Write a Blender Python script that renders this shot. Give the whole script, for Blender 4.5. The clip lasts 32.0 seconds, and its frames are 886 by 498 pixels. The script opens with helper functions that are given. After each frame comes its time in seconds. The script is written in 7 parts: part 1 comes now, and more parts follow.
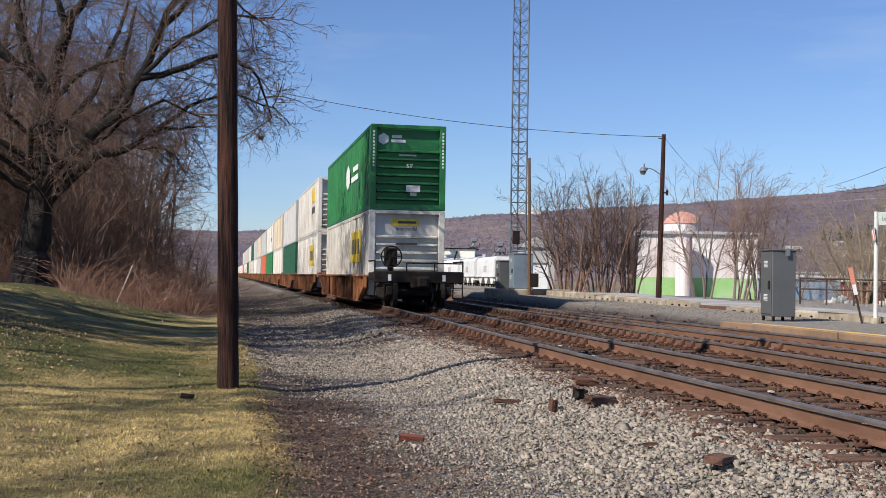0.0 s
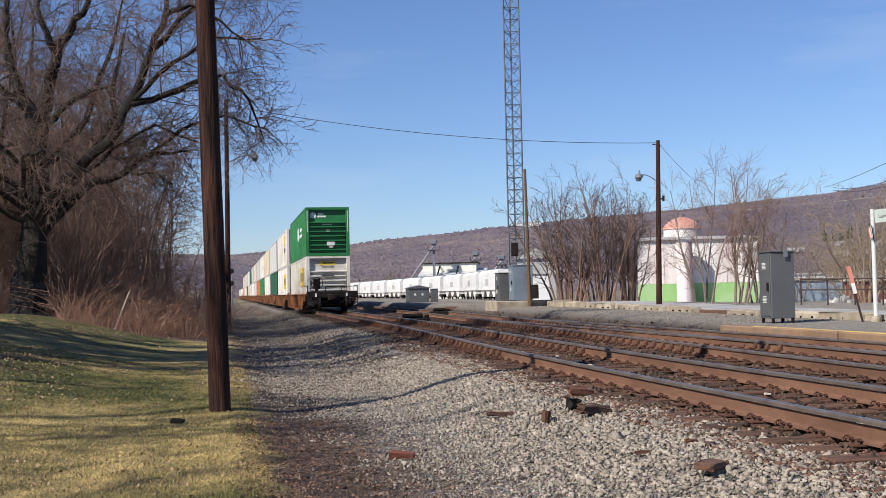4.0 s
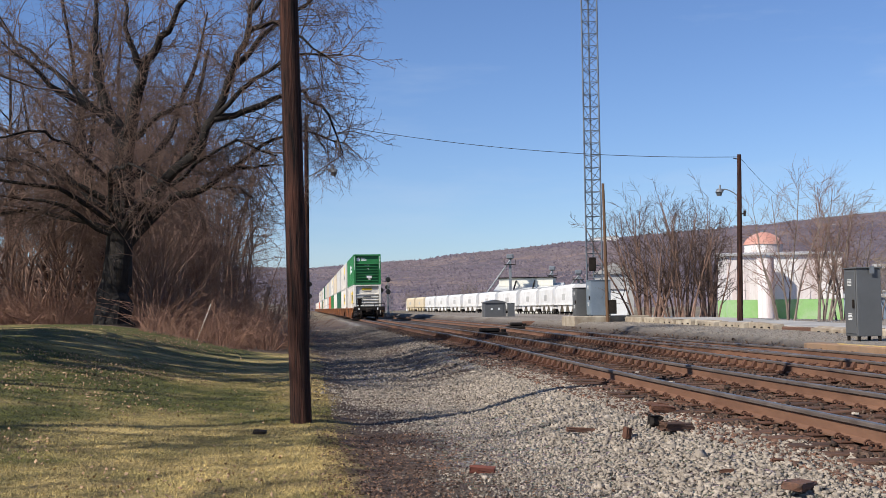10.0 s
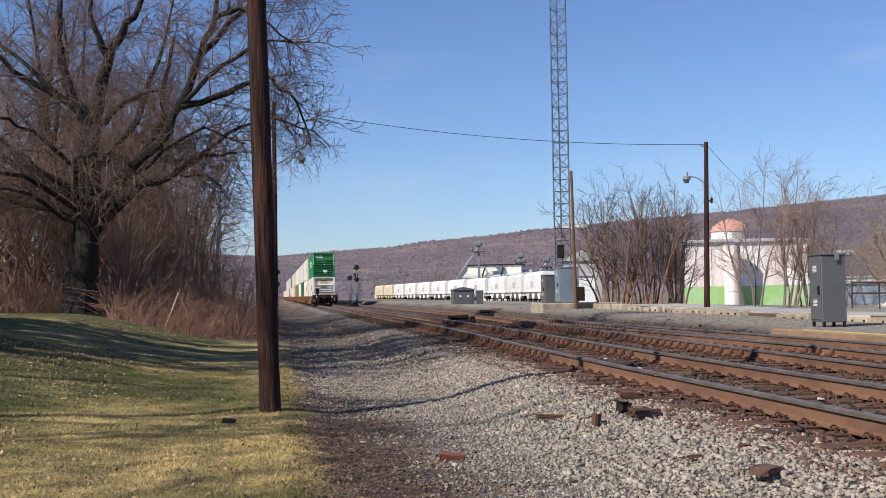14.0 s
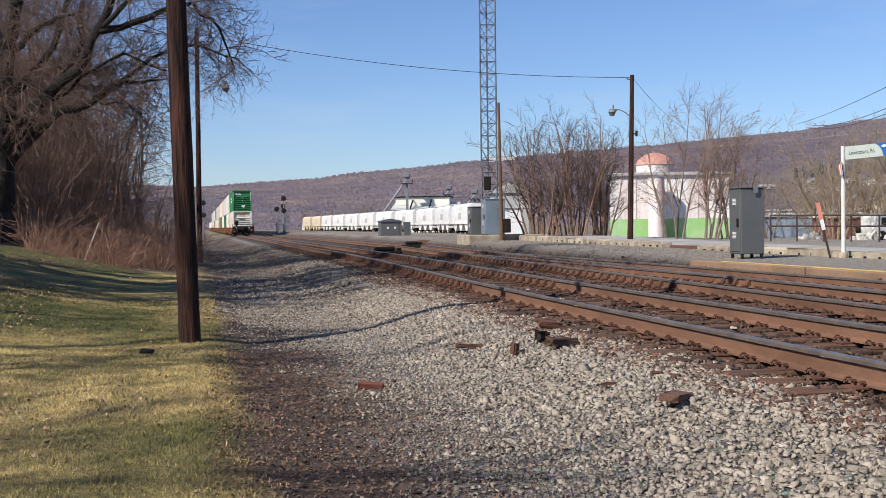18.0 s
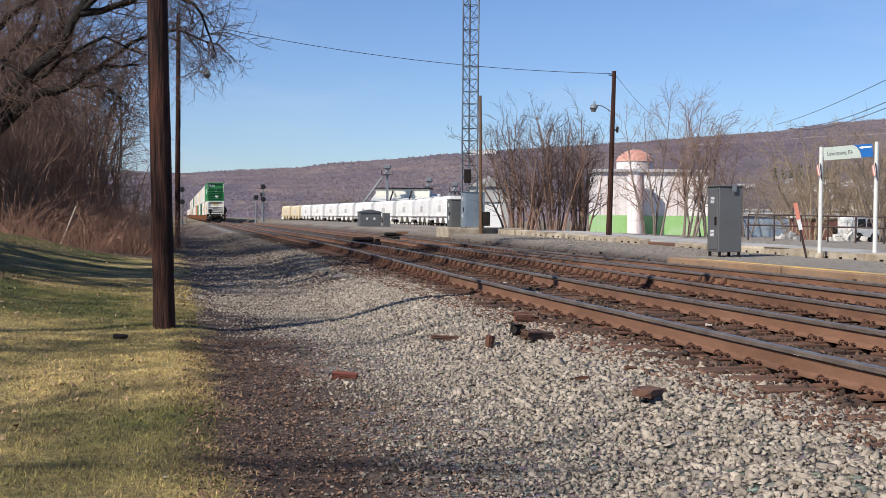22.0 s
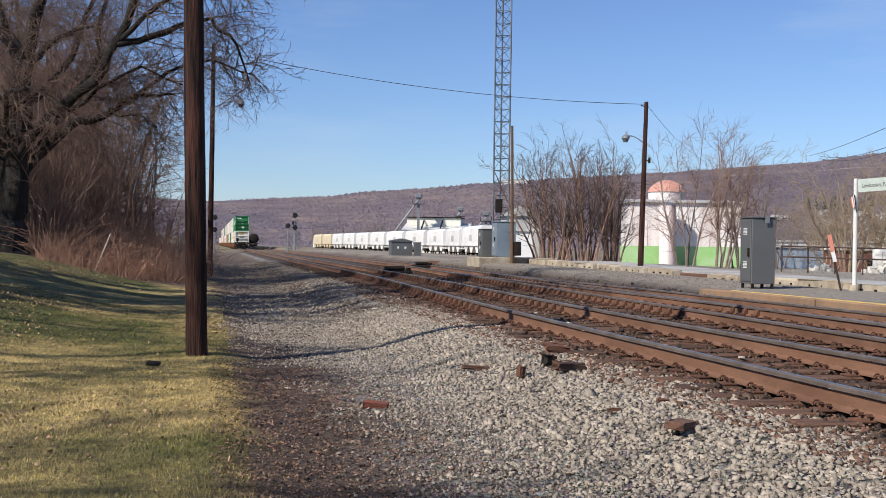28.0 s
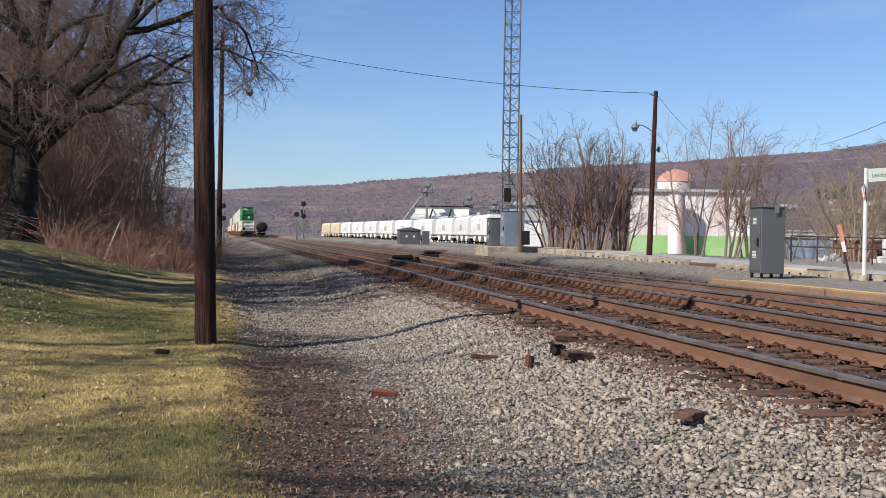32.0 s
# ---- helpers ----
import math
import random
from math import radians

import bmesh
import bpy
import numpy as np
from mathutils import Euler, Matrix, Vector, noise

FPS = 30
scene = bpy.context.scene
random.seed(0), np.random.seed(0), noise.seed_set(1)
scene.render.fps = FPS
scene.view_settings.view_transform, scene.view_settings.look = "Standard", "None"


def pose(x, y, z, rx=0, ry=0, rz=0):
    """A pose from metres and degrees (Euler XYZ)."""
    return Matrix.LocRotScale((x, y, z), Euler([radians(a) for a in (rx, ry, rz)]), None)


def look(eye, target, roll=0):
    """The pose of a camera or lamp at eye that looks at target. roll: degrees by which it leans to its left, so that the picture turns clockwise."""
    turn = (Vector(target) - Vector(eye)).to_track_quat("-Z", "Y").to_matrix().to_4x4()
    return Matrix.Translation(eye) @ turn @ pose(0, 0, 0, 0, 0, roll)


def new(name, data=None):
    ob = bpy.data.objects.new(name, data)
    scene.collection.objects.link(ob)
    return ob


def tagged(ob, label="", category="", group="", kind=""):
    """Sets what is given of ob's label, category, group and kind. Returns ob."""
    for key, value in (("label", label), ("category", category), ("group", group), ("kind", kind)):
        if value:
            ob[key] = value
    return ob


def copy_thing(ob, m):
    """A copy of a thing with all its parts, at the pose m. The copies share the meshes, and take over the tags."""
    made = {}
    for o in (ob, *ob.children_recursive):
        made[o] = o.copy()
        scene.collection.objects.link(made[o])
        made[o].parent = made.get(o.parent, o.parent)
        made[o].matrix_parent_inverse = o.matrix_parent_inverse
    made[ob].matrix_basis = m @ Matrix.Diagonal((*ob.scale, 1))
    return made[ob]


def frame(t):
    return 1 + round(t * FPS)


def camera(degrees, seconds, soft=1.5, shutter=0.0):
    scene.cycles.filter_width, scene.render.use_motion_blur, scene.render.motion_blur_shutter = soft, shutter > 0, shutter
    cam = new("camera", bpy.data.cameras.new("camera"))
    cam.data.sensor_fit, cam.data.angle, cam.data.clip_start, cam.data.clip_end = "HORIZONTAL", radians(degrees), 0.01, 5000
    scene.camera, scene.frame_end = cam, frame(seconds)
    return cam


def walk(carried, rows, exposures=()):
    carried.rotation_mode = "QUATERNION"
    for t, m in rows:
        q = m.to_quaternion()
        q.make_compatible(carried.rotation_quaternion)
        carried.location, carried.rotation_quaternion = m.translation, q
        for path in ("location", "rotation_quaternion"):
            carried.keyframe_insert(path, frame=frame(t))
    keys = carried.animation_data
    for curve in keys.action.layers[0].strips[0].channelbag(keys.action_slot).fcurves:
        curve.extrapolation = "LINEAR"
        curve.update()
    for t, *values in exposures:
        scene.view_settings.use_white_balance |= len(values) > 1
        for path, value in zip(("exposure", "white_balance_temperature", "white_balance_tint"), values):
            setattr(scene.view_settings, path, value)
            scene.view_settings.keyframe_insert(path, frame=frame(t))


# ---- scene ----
cam = camera(42.88, 32.0, 0.8)
PATH = [
    (0, (-0.184, -0.182, 1.686), (-1.256, 19.783, 2.175), 0.91),
    (0.5, (-0.163, -0.150, 1.679), (-0.594, 19.840, 2.132), 0.46),
    (1, (-0.139, -0.155, 1.671), (-0.526, 19.840, 1.934), 0.18),
    (1.5, (-0.149, -0.110, 1.671), (0.183, 19.886, 1.837), -0.07),
    (2, (-0.191, -0.060, 1.674), (0.306, 19.930, 2.049), 0.09),
    (2.5, (-0.179, -0.020, 1.657), (1.011, 19.941, 2.035), -1.21),
    (3, (-0.097, -0.028, 1.667), (0.480, 19.947, 2.496), -0.23),
    (3.5, (-0.043, -0.047, 1.670), (0.100, 19.921, 2.795), -0.38),
    (4, (-0.030, -0.040, 1.668), (-1.134, 19.915, 2.423), -1.26),
    (4.5, (-0.049, -0.022, 1.662), (-1.559, 19.917, 2.062), -1.16),
    (6.5, (-0.068, -0.017, 1.662), (-1.267, 19.946, 1.809), -0.45),
    (7, (-0.063, -0.023, 1.669), (-1.044, 19.951, 1.953), -0.66),
    (7.5, (-0.057, -0.020, 1.670), (-0.908, 19.958, 2.062), -1.53),
    (8, (-0.065, -0.022, 1.671), (-1.067, 19.946, 2.190), -1.18),
    (8.5, (-0.069, -0.028, 1.666), (-1.572, 19.902, 2.402), -0.91),
    (9, (-0.078, -0.039, 1.673), (-2.057, 19.844, 2.534), -0.53),
    (9.5, (-0.074, -0.045, 1.674), (-2.436, 19.793, 2.603), -0.75),
    (10, (-0.073, -0.065, 1.670), (-2.515, 19.758, 2.701), -0.82),
    (10.5, (-0.076, -0.081, 1.672), (-2.585, 19.733, 2.732), -0.83),
    (11, (-0.073, -0.087, 1.670), (-2.612, 19.724, 2.715), -0.90),
    (11.5, (-0.072, -0.095, 1.672), (-2.596, 19.722, 2.642), -0.91),
    (12, (-0.076, -0.080, 1.673), (-2.439, 19.758, 2.595), -1.04),
    (12.5, (-0.078, -0.070, 1.664), (-2.365, 19.779, 2.563), -0.92),
    (13, (-0.085, -0.075, 1.669), (-2.369, 19.777, 2.496), -0.78),
    (13.5, (-0.082, -0.059, 1.672), (-2.155, 19.818, 2.467), -0.82),
    (15.5, (-0.082, -0.069, 1.677), (-1.762, 19.843, 2.494), -1.13),
    (16, (-0.084, -0.038, 1.666), (-1.310, 19.919, 2.123), 0.27),
    (16.5, (-0.089, -0.051, 1.660), (-1.397, 19.905, 1.507), -0.13),
    (17, (-0.082, -0.044, 1.666), (-1.383, 19.912, 1.359), 0.28),
    (17.5, (-0.048, -0.056, 1.666), (-1.241, 19.907, 1.515), -0.64),
    (18, (-0.004, -0.022, 1.654), (-0.652, 19.963, 1.227), -0.80),
    (18.5, (0.033, 0.009, 1.651), (-0.552, 19.993, 1.088), 0.64),
    (19, (-0.003, -0.019, 1.649), (-0.785, 19.956, 1.005), -0.18),
    (19.5, (-0.087, -0.007, 1.645), (-0.452, 19.981, 1.084), -0.21),
    (20, (-0.048, -0.005, 1.651), (-0.350, 19.985, 1.120), 0.86),
    (20.5, (0.026, 0.024, 1.647), (-0.119, 20.019, 1.218), 0.98),
    (21, (0.030, 0.014, 1.645), (-0.152, 20.007, 1.156), 0.30),
    (21.5, (0.018, 0.010, 1.645), (-0.209, 20.001, 1.111), 0.39),
    (22, (0.013, -0.001, 1.643), (-0.265, 19.990, 1.079), 0.46),
    (22.5, (0.004, 0.004, 1.643), (-0.291, 19.993, 1.052), 0.75),
    (23, (0.007, 0.002, 1.644), (-0.323, 19.990, 1.030), 0.97),
    (23.5, (0.012, 0.000, 1.648), (-0.338, 19.989, 1.062), 0.83),
    (24, (0.011, -0.016, 1.652), (-0.413, 19.975, 1.237), 0.39),
    (24.5, (0.008, -0.004, 1.648), (-0.638, 19.984, 1.413), 0.58),
    (25, (0.002, -0.019, 1.653), (-0.763, 19.965, 1.487), 0.79),
    (25.5, (-0.002, -0.016, 1.651), (-0.949, 19.961, 1.580), 0.92),
    (27.5, (0.003, -0.002, 1.647), (-0.832, 19.980, 1.603), 0.84),
    (28, (0.004, -0.018, 1.648), (-0.824, 19.965, 1.597), 0.84),
    (28.5, (-0.001, -0.014, 1.652), (-0.761, 19.971, 1.590), 1.09),
    (29, (-0.001, 0.010, 1.644), (-0.796, 19.994, 1.547), 1.15),
    (29.5, (-0.004, -0.012, 1.653), (-0.845, 19.970, 1.502), 1.03),
    (30, (0.001, -0.011, 1.651), (-0.884, 19.969, 1.483), 1.07),
    (30.5, (-0.004, -0.007, 1.649), (-0.952, 19.970, 1.458), 1.25),
    (31, (-0.001, -0.008, 1.651), (-0.970, 19.967, 1.419), 1.18),
    (31.5, (-0.004, -0.021, 1.653), (-0.978, 19.953, 1.397), 1.10),
    (32, (-0.001, -0.011, 1.651), (-0.975, 19.964, 1.401), 0.96),
]
walk(cam, [(t, look(eye, target, roll)) for t, eye, target, roll in PATH])

# ---- light ----
SUN_DIR = Vector((-0.73, -0.68, 0.0)).normalized()
SUN_EL = radians(40)
world = bpy.data.worlds.new("sky")
scene.world = world
world.use_nodes = True
wn = world.node_tree.nodes
sky = wn.new("ShaderNodeTexSky")
sky.sky_type = "NISHITA"
sky.sun_disc = False
sky.sun_elevation = SUN_EL
sky.sun_rotation = math.atan2(SUN_DIR.x, SUN_DIR.y)
sky.air_density, sky.dust_density, sky.ozone_density = 1.0, 0.2, 1.5
wn["Background"].inputs["Strength"].default_value = 0.075
tint = wn.new("ShaderNodeMix")
tint.data_type, tint.blend_type = "RGBA", "MULTIPLY"
tint.inputs["Factor"].default_value, tint.inputs["B"].default_value = 1.0, (0.785, 0.95, 1.30, 1)
world.node_tree.links.new(sky.outputs[0], tint.inputs["A"])
# faint cirrus, drawn out level
where = wn.new("ShaderNodeTexCoord")
drawn = wn.new("ShaderNodeMapping")
drawn.inputs["Scale"].default_value = (1.6, 1.6, 9.0)
wisp = wn.new("ShaderNodeTexNoise")
wisp.inputs["Scale"].default_value, wisp.inputs["Detail"].default_value, wisp.inputs["Roughness"].default_value = 1.7, 7, 0.6
veil = wn.new("ShaderNodeMapRange")
veil.inputs["From Min"].default_value, veil.inputs["From Max"].default_value, veil.inputs["To Max"].default_value = 0.5, 0.8, 0.30
cirrus = wn.new("ShaderNodeMix")
cirrus.data_type = "RGBA"
cirrus.inputs["B"].default_value = (6.6, 7.6, 9.2, 1)
world.node_tree.links.new(where.outputs["Generated"], drawn.inputs["Vector"])
world.node_tree.links.new(drawn.outputs[0], wisp.inputs["Vector"])
world.node_tree.links.new(wisp.outputs["Fac"], veil.inputs["Value"])
world.node_tree.links.new(veil.outputs[0], cirrus.inputs["Factor"])
world.node_tree.links.new(tint.outputs["Result"], cirrus.inputs["A"])
world.node_tree.links.new(cirrus.outputs["Result"], wn["Background"].inputs["Color"])
sun = new("sun", bpy.data.lights.new("sun", "SUN"))
sun.data.energy, sun.data.angle, sun.data.color = 5.0, radians(0.53), (1.0, 0.94, 0.85)
sun.matrix_world = look((0, 0, 60), Vector((0, 0, 60)) - Vector((SUN_DIR.x * math.cos(SUN_EL), SUN_DIR.y * math.cos(SUN_EL), math.sin(SUN_EL))))
scene.view_settings.exposure = 0.35

# ---- plan ----
RAIL = 0.68            # height of the rail heads
TURN = math.degrees(math.atan(0.25))   # heading of the main track, to the left of +y
DIR = Vector((-0.24254, 0.97014, 0))
SIDE = Vector((0.97014, 0.24254, 0))
ORIGIN = Vector((5.42, 0, 0))


def tp(s, o, z=0.0):
    """The place s metres along the main track and o metres to the right of its centre."""
    return ORIGIN + DIR * s + SIDE * o + Vector((0, 0, z))


def so(x, y):
    d = Vector((x - ORIGIN.x, y - ORIGIN.y, 0))
    return d.dot(DIR), d.dot(SIDE)


def step(a, b, v):
    v = np.clip((v - a) / (b - a), 0, 1)
    return v * v * (3 - 2 * v)


def ground_height(x, y):
    x, y = np.asarray(x, float), np.asarray(y, float)
    o = (x - ORIGIN.x) * SIDE.x + y * SIDE.y
    s = (x - ORIGIN.x) * DIR.x + y * DIR.y
    z = 0.29 - 0.10 * step(-5.3, -4.5, o) + 0.258 * step(-3.3, -1.6, o) + 0.25 * step(6.4, 7.3, o)
    z = z - 0.07 * step(1.35, 1.9, o) * (1 - step(6.0, 6.5, o))
    z = z + 0.98 * step(-5.8, -12.2, o) * step(4, 23, y)
    z = z + 5.5 * step(-13, -36, o) * step(36, 62, y)
    z = z - 0.75 * step(15, 45, o) * step(30, 90, y)
    z = z + 0.20 * step(26, 56, s) * step(6.6, 7.4, o) * (1 - step(14, 30, o))
    wave = np.sin(x * 2.3 + y * 0.7) * np.sin(y * 1.7 - x) + 0.6 * np.sin(x * 5.1 - y * 3.3 + 1) * np.sin(y * 4.7 + x * 2.2)
    slow = np.sin(x * 0.61 + y * 0.4 + 2) * np.sin(y * 0.53 - x * 0.3)
    z = z + (0.012 * wave + 0.03 * slow) * step(-1.5, -2.8, o) * (1 - step(60, 90, np.abs(y)))
    return z


def gz(x, y):
    return float(ground_height(x, y))


# ---- materials ----
def nodes_of(name):
    m = bpy.data.materials.new(name)
    m.use_nodes = True
    t = m.node_tree
    return m, t, t.nodes["Principled BSDF"]


def noise_node(t, scale, detail=6, vec=None, rough=0.6):
    n = t.nodes.new("ShaderNodeTexNoise")
    n.inputs["Scale"].default_value, n.inputs["Detail"].default_value, n.inputs["Roughness"].default_value = scale, detail, rough
    if vec is not None:
        t.links.new(vec, n.inputs["Vector"])
    return n


def ramp_node(t, fac, a, b, lo=0.35, hi=0.65):
    r = t.nodes.new("ShaderNodeValToRGB")
    r.color_ramp.elements[0].position, r.color_ramp.elements[1].position = lo, hi
    r.color_ramp.elements[0].color, r.color_ramp.elements[1].color = (*a, 1), (*b, 1)
    t.links.new(fac, r.inputs[0])
    return r


def mix_node(t, fac, a, b, mode="MIX"):
    n = t.nodes.new("ShaderNodeMix")
    n.data_type, n.blend_type = "RGBA", mode
    for sock, v in ((n.inputs["Factor"], fac), (n.inputs["A"], a), (n.inputs["B"], b)):
        if isinstance(v, bpy.types.NodeSocket):
            t.links.new(v, sock)
        elif isinstance(v, (int, float)):
            sock.default_value = v
        else:
            sock.default_value = (*v, 1)
    return n.outputs["Result"]


def math_node(t, op, a, b=0.0):
    n = t.nodes.new("ShaderNodeMath")
    n.operation = op
    for sock, v in zip(n.inputs, (a, b)):
        if isinstance(v, bpy.types.NodeSocket):
            t.links.new(v, sock)
        else:
            sock.default_value = v
    return n.outputs[0]


def mat(name, c1, c2=None, scale=4.0, rough=0.8, bump=0.0, metal=0.0, fine=40.0, stain=None, stain_scale=0.8, stain_amount=0.5, vary=0.0, island=0.0, stretch=None, dist=0.01, shine=0.5):
    """A surface of two tones at one scale, a fine grain and, where given, stains; vary: from object to object; island: from piece to piece."""
    m, t, p = nodes_of(name)
    co = t.nodes.new("ShaderNodeTexCoord").outputs["Object"]
    if stretch:
        mp = t.nodes.new("ShaderNodeMapping")
        mp.inputs["Scale"].default_value = stretch
        t.links.new(co, mp.inputs["Vector"])
        co = mp.outputs[0]
    c2 = c2 or tuple(v * 0.75 for v in c1)
    col = ramp_node(t, noise_node(t, scale, 5, co).outputs["Fac"], c1, c2).outputs[0]
    grain = noise_node(t, fine, 4, co)
    col = mix_node(t, 0.35, col, ramp_node(t, grain.outputs["Fac"], (0.45,) * 3, (0.95,) * 3, 0.3, 0.7).outputs[0], "OVERLAY")
    if stain:
        f = ramp_node(t, noise_node(t, stain_scale, 8, co, 0.7).outputs["Fac"], (0,) * 3, (stain_amount,) * 3, 0.48, 0.68).outputs[0]
        col = mix_node(t, f, col, stain)
    for amount, source in ((vary, "ShaderNodeObjectInfo"), (island, "ShaderNodeNewGeometry")):
        if amount:
            n = t.nodes.new(source)
            v = math_node(t, "MULTIPLY_ADD", n.outputs["Random" if source == "ShaderNodeObjectInfo" else "Random Per Island"], amount * 2)
            t.nodes[v.node.name].inputs[2].default_value = 1 - amount
            h = t.nodes.new("ShaderNodeHueSaturation")
            t.links.new(v, h.inputs["Value"])
            t.links.new(col, h.inputs["Color"])
            col = h.outputs[0]
    t.links.new(col, p.inputs["Base Color"])
    p.inputs["Metallic"].default_value = metal
    p.inputs["Specular IOR Level"].default_value = shine
    rr = ramp_node(t, grain.outputs["Fac"], (max(rough - 0.12, 0.05),) * 3, (min(rough + 0.12, 1),) * 3)
    t.links.new(rr.outputs[0], p.inputs["Roughness"])
    if bump:
        b = t.nodes.new("ShaderNodeBump")
        b.inputs["Strength"].default_value, b.inputs["Distance"].default_value = bump, dist
        t.links.new(grain.outputs["Fac"], b.inputs["Height"])
        t.links.new(b.outputs[0], p.inputs["Normal"])
    return m


def plain(name, c, rough=0.6, metal=0.0):
    return mat(name, c, tuple(v * 0.86 for v in c), 6.0, rough, 0.0, metal, 60.0)


POLE_WOOD = mat("creosoted_wood", (0.006, 0.0035, 0.003), (0.068, 0.027, 0.018), 9, 0.9, 1.0, fine=26, stretch=(2.4, 2.4, 0.16), stain=(0.010, 0.006, 0.005), stain_scale=3.2, stain_amount=0.9, dist=0.03, shine=0.25)
POLE_TAN = mat("weathered_pine", (0.0816, 0.0428, 0.0204), (0.1224, 0.0694, 0.0367), 5, 0.85, 0.5, fine=40, stretch=(4, 4, 0.3))
POLE_GREY = mat("grey_weathered_wood", (0.088, 0.068, 0.056), (0.136, 0.112, 0.096), 5, 0.9, 0.5, fine=40, stretch=(4, 4, 0.3))
BARK = mat("dark_bark", (0.0048, 0.0036, 0.0036), (0.0216, 0.0156, 0.012), 3, 0.95, 0.9, fine=14, stretch=(2.5, 2.5, 0.6), dist=0.03)
TWIG = mat("twig_bark", (0.118, 0.068, 0.050), (0.262, 0.165, 0.124), 1.2, 0.9, fine=30)
OAK_TWIG = mat("old_tree_twig_bark", (0.065, 0.040, 0.030), (0.170, 0.108, 0.082), 1.2, 0.9, fine=30)
TWIG_DARK = mat("dark_twig_bark", (0.042, 0.026, 0.020), (0.110, 0.070, 0.054), 1.2, 0.9, fine=30)
TWIG_PALE = mat("pale_twig_bark", (0.112, 0.084, 0.068), (0.216, 0.172, 0.144), 1.2, 0.9, fine=30)
BRUSH = mat("reddish_brush", (0.155, 0.074, 0.048), (0.31, 0.178, 0.122), 0.8, 0.95, fine=20)
RAIL_RUST = mat("rusty_rail_steel", (0.125, 0.060, 0.035), (0.175, 0.090, 0.054), 2, 0.75, 0.2, 0.1, fine=60, stain=(0.06, 0.03, 0.019), stain_amount=0.6, stretch=(1, 0.4, 1))
HEAD_SIDE = mat("dull_rail_steel", (0.085, 0.066, 0.056), (0.14, 0.112, 0.096), 3, 0.6, 0.1, 0.3, fine=60, shine=0.3)
RAIL_HEAD = mat("polished_rail_steel", (0.17, 0.165, 0.16), (0.26, 0.25, 0.24), 3, 0.38, 0, 0.8, fine=80)
TIE = mat("oiled_tie_wood", (0.038, 0.018, 0.011), (0.120, 0.060, 0.036), 3, 0.9, 0.6, fine=25, vary=0.35, stretch=(0.5, 4, 4), dist=0.02)
RUST_DARK = mat("rusted_iron_plate", (0.072, 0.032, 0.019), (0.12, 0.054, 0.032), 8, 0.85, 0.4, 0.2, fine=60, vary=0.25)
STONE = mat("ballast_stone", (0.300, 0.255, 0.205), (0.195, 0.163, 0.128), 7, 0.95, 0.6, fine=90, island=0.32)
# darker copy of the ballast stone, with the trees' shade in its colour
PATH_STONE = mat("shaded_path_stone", (0.215, 0.178, 0.142), (0.115, 0.094, 0.074), 7, 0.95, 0.6, fine=90, island=0.4)
RUST_STONE = mat("rust_stained_stone", (0.145, 0.075, 0.048), (0.065, 0.036, 0.025), 7, 0.95, 0.6, fine=90, island=0.45)
BALLAST_DARK = mat("grimy_ballast", (0.028, 0.0165, 0.011), (0.105, 0.064, 0.043), 9, 0.95, 0.8, fine=35, island=0.75, dist=0.03)
CONCRETE = mat("weathered_concrete", (0.36, 0.315, 0.245), (0.235, 0.19, 0.135), 2, 0.9, 0.4, fine=50, stain=(0.1472, 0.092, 0.0552), stain_amount=0.7, vary=0.12)
KERB_STONE = mat("brown_kerb_concrete", (0.216, 0.132, 0.076), (0.176, 0.116, 0.076), 2, 0.9, 0.4, fine=50, stain=(0.128, 0.072, 0.04), stain_amount=0.7, vary=0.15)
ASPHALT = mat("grey_asphalt", (0.2598, 0.2533, 0.2404), (0.3508, 0.3378, 0.3183), 0.7, 0.95, 0.4, fine=70, stain=(0.1559, 0.1429, 0.1299), stain_scale=0.4)
YELLOW = mat("worn_yellow_paint", (0.50, 0.34, 0.09), (0.40, 0.28, 0.11), 5, 0.8, fine=60, stain=(0.26, 0.21, 0.15), stain_scale=2.0, stain_amount=0.9)
STEEL_BOX = mat("grey_painted_steel", (0.099, 0.102, 0.1035), (0.114, 0.117, 0.12), 1.5, 0.5, 0.05, 0.3, fine=60, stain=(0.072, 0.069, 0.066), stain_amount=0.3)
STEEL_BLUE = mat("galvanised_steel", (0.16, 0.2, 0.24), (0.2, 0.24, 0.28), 1.5, 0.5, 0.05, 0.3, fine=60)
GALV = mat("galvanised_lattice", (0.1536, 0.1664, 0.1792), (0.2048, 0.2176, 0.2304), 4, 0.5, 0, 0.5, fine=60)
TOWER_STEEL = mat("dull_tower_steel", (0.075, 0.092, 0.115), (0.12, 0.14, 0.165), 4, 0.7, 0, 0.2, fine=60)
DARK_IRON = mat("dark_iron", (0.0072, 0.006, 0.0055), (0.0176, 0.0132, 0.011), 4, 0.8, 0.2, 0.0, fine=40, shine=0.2)
RUST_RAILING = mat("brown_painted_railing", (0.028, 0.014, 0.0112), (0.04, 0.02, 0.016), 4, 0.7, fine=40)
WHITE_PAINT = mat("white_paint", (0.629, 0.629, 0.612), (0.561, 0.561, 0.535), 1.5, 0.55, fine=40, stain=(0.383, 0.357, 0.323), stain_amount=0.35)
WIRE = plain("black_cable", (0.02, 0.02, 0.02), 0.6)
BLACK = plain("black_rubber", (0.012, 0.012, 0.012), 0.8)
WHITE_MARK = plain("white_marking", (0.70, 0.72, 0.70), 0.6)
DARK_MARK = plain("dark_marking", (0.06, 0.06, 0.06), 0.6)
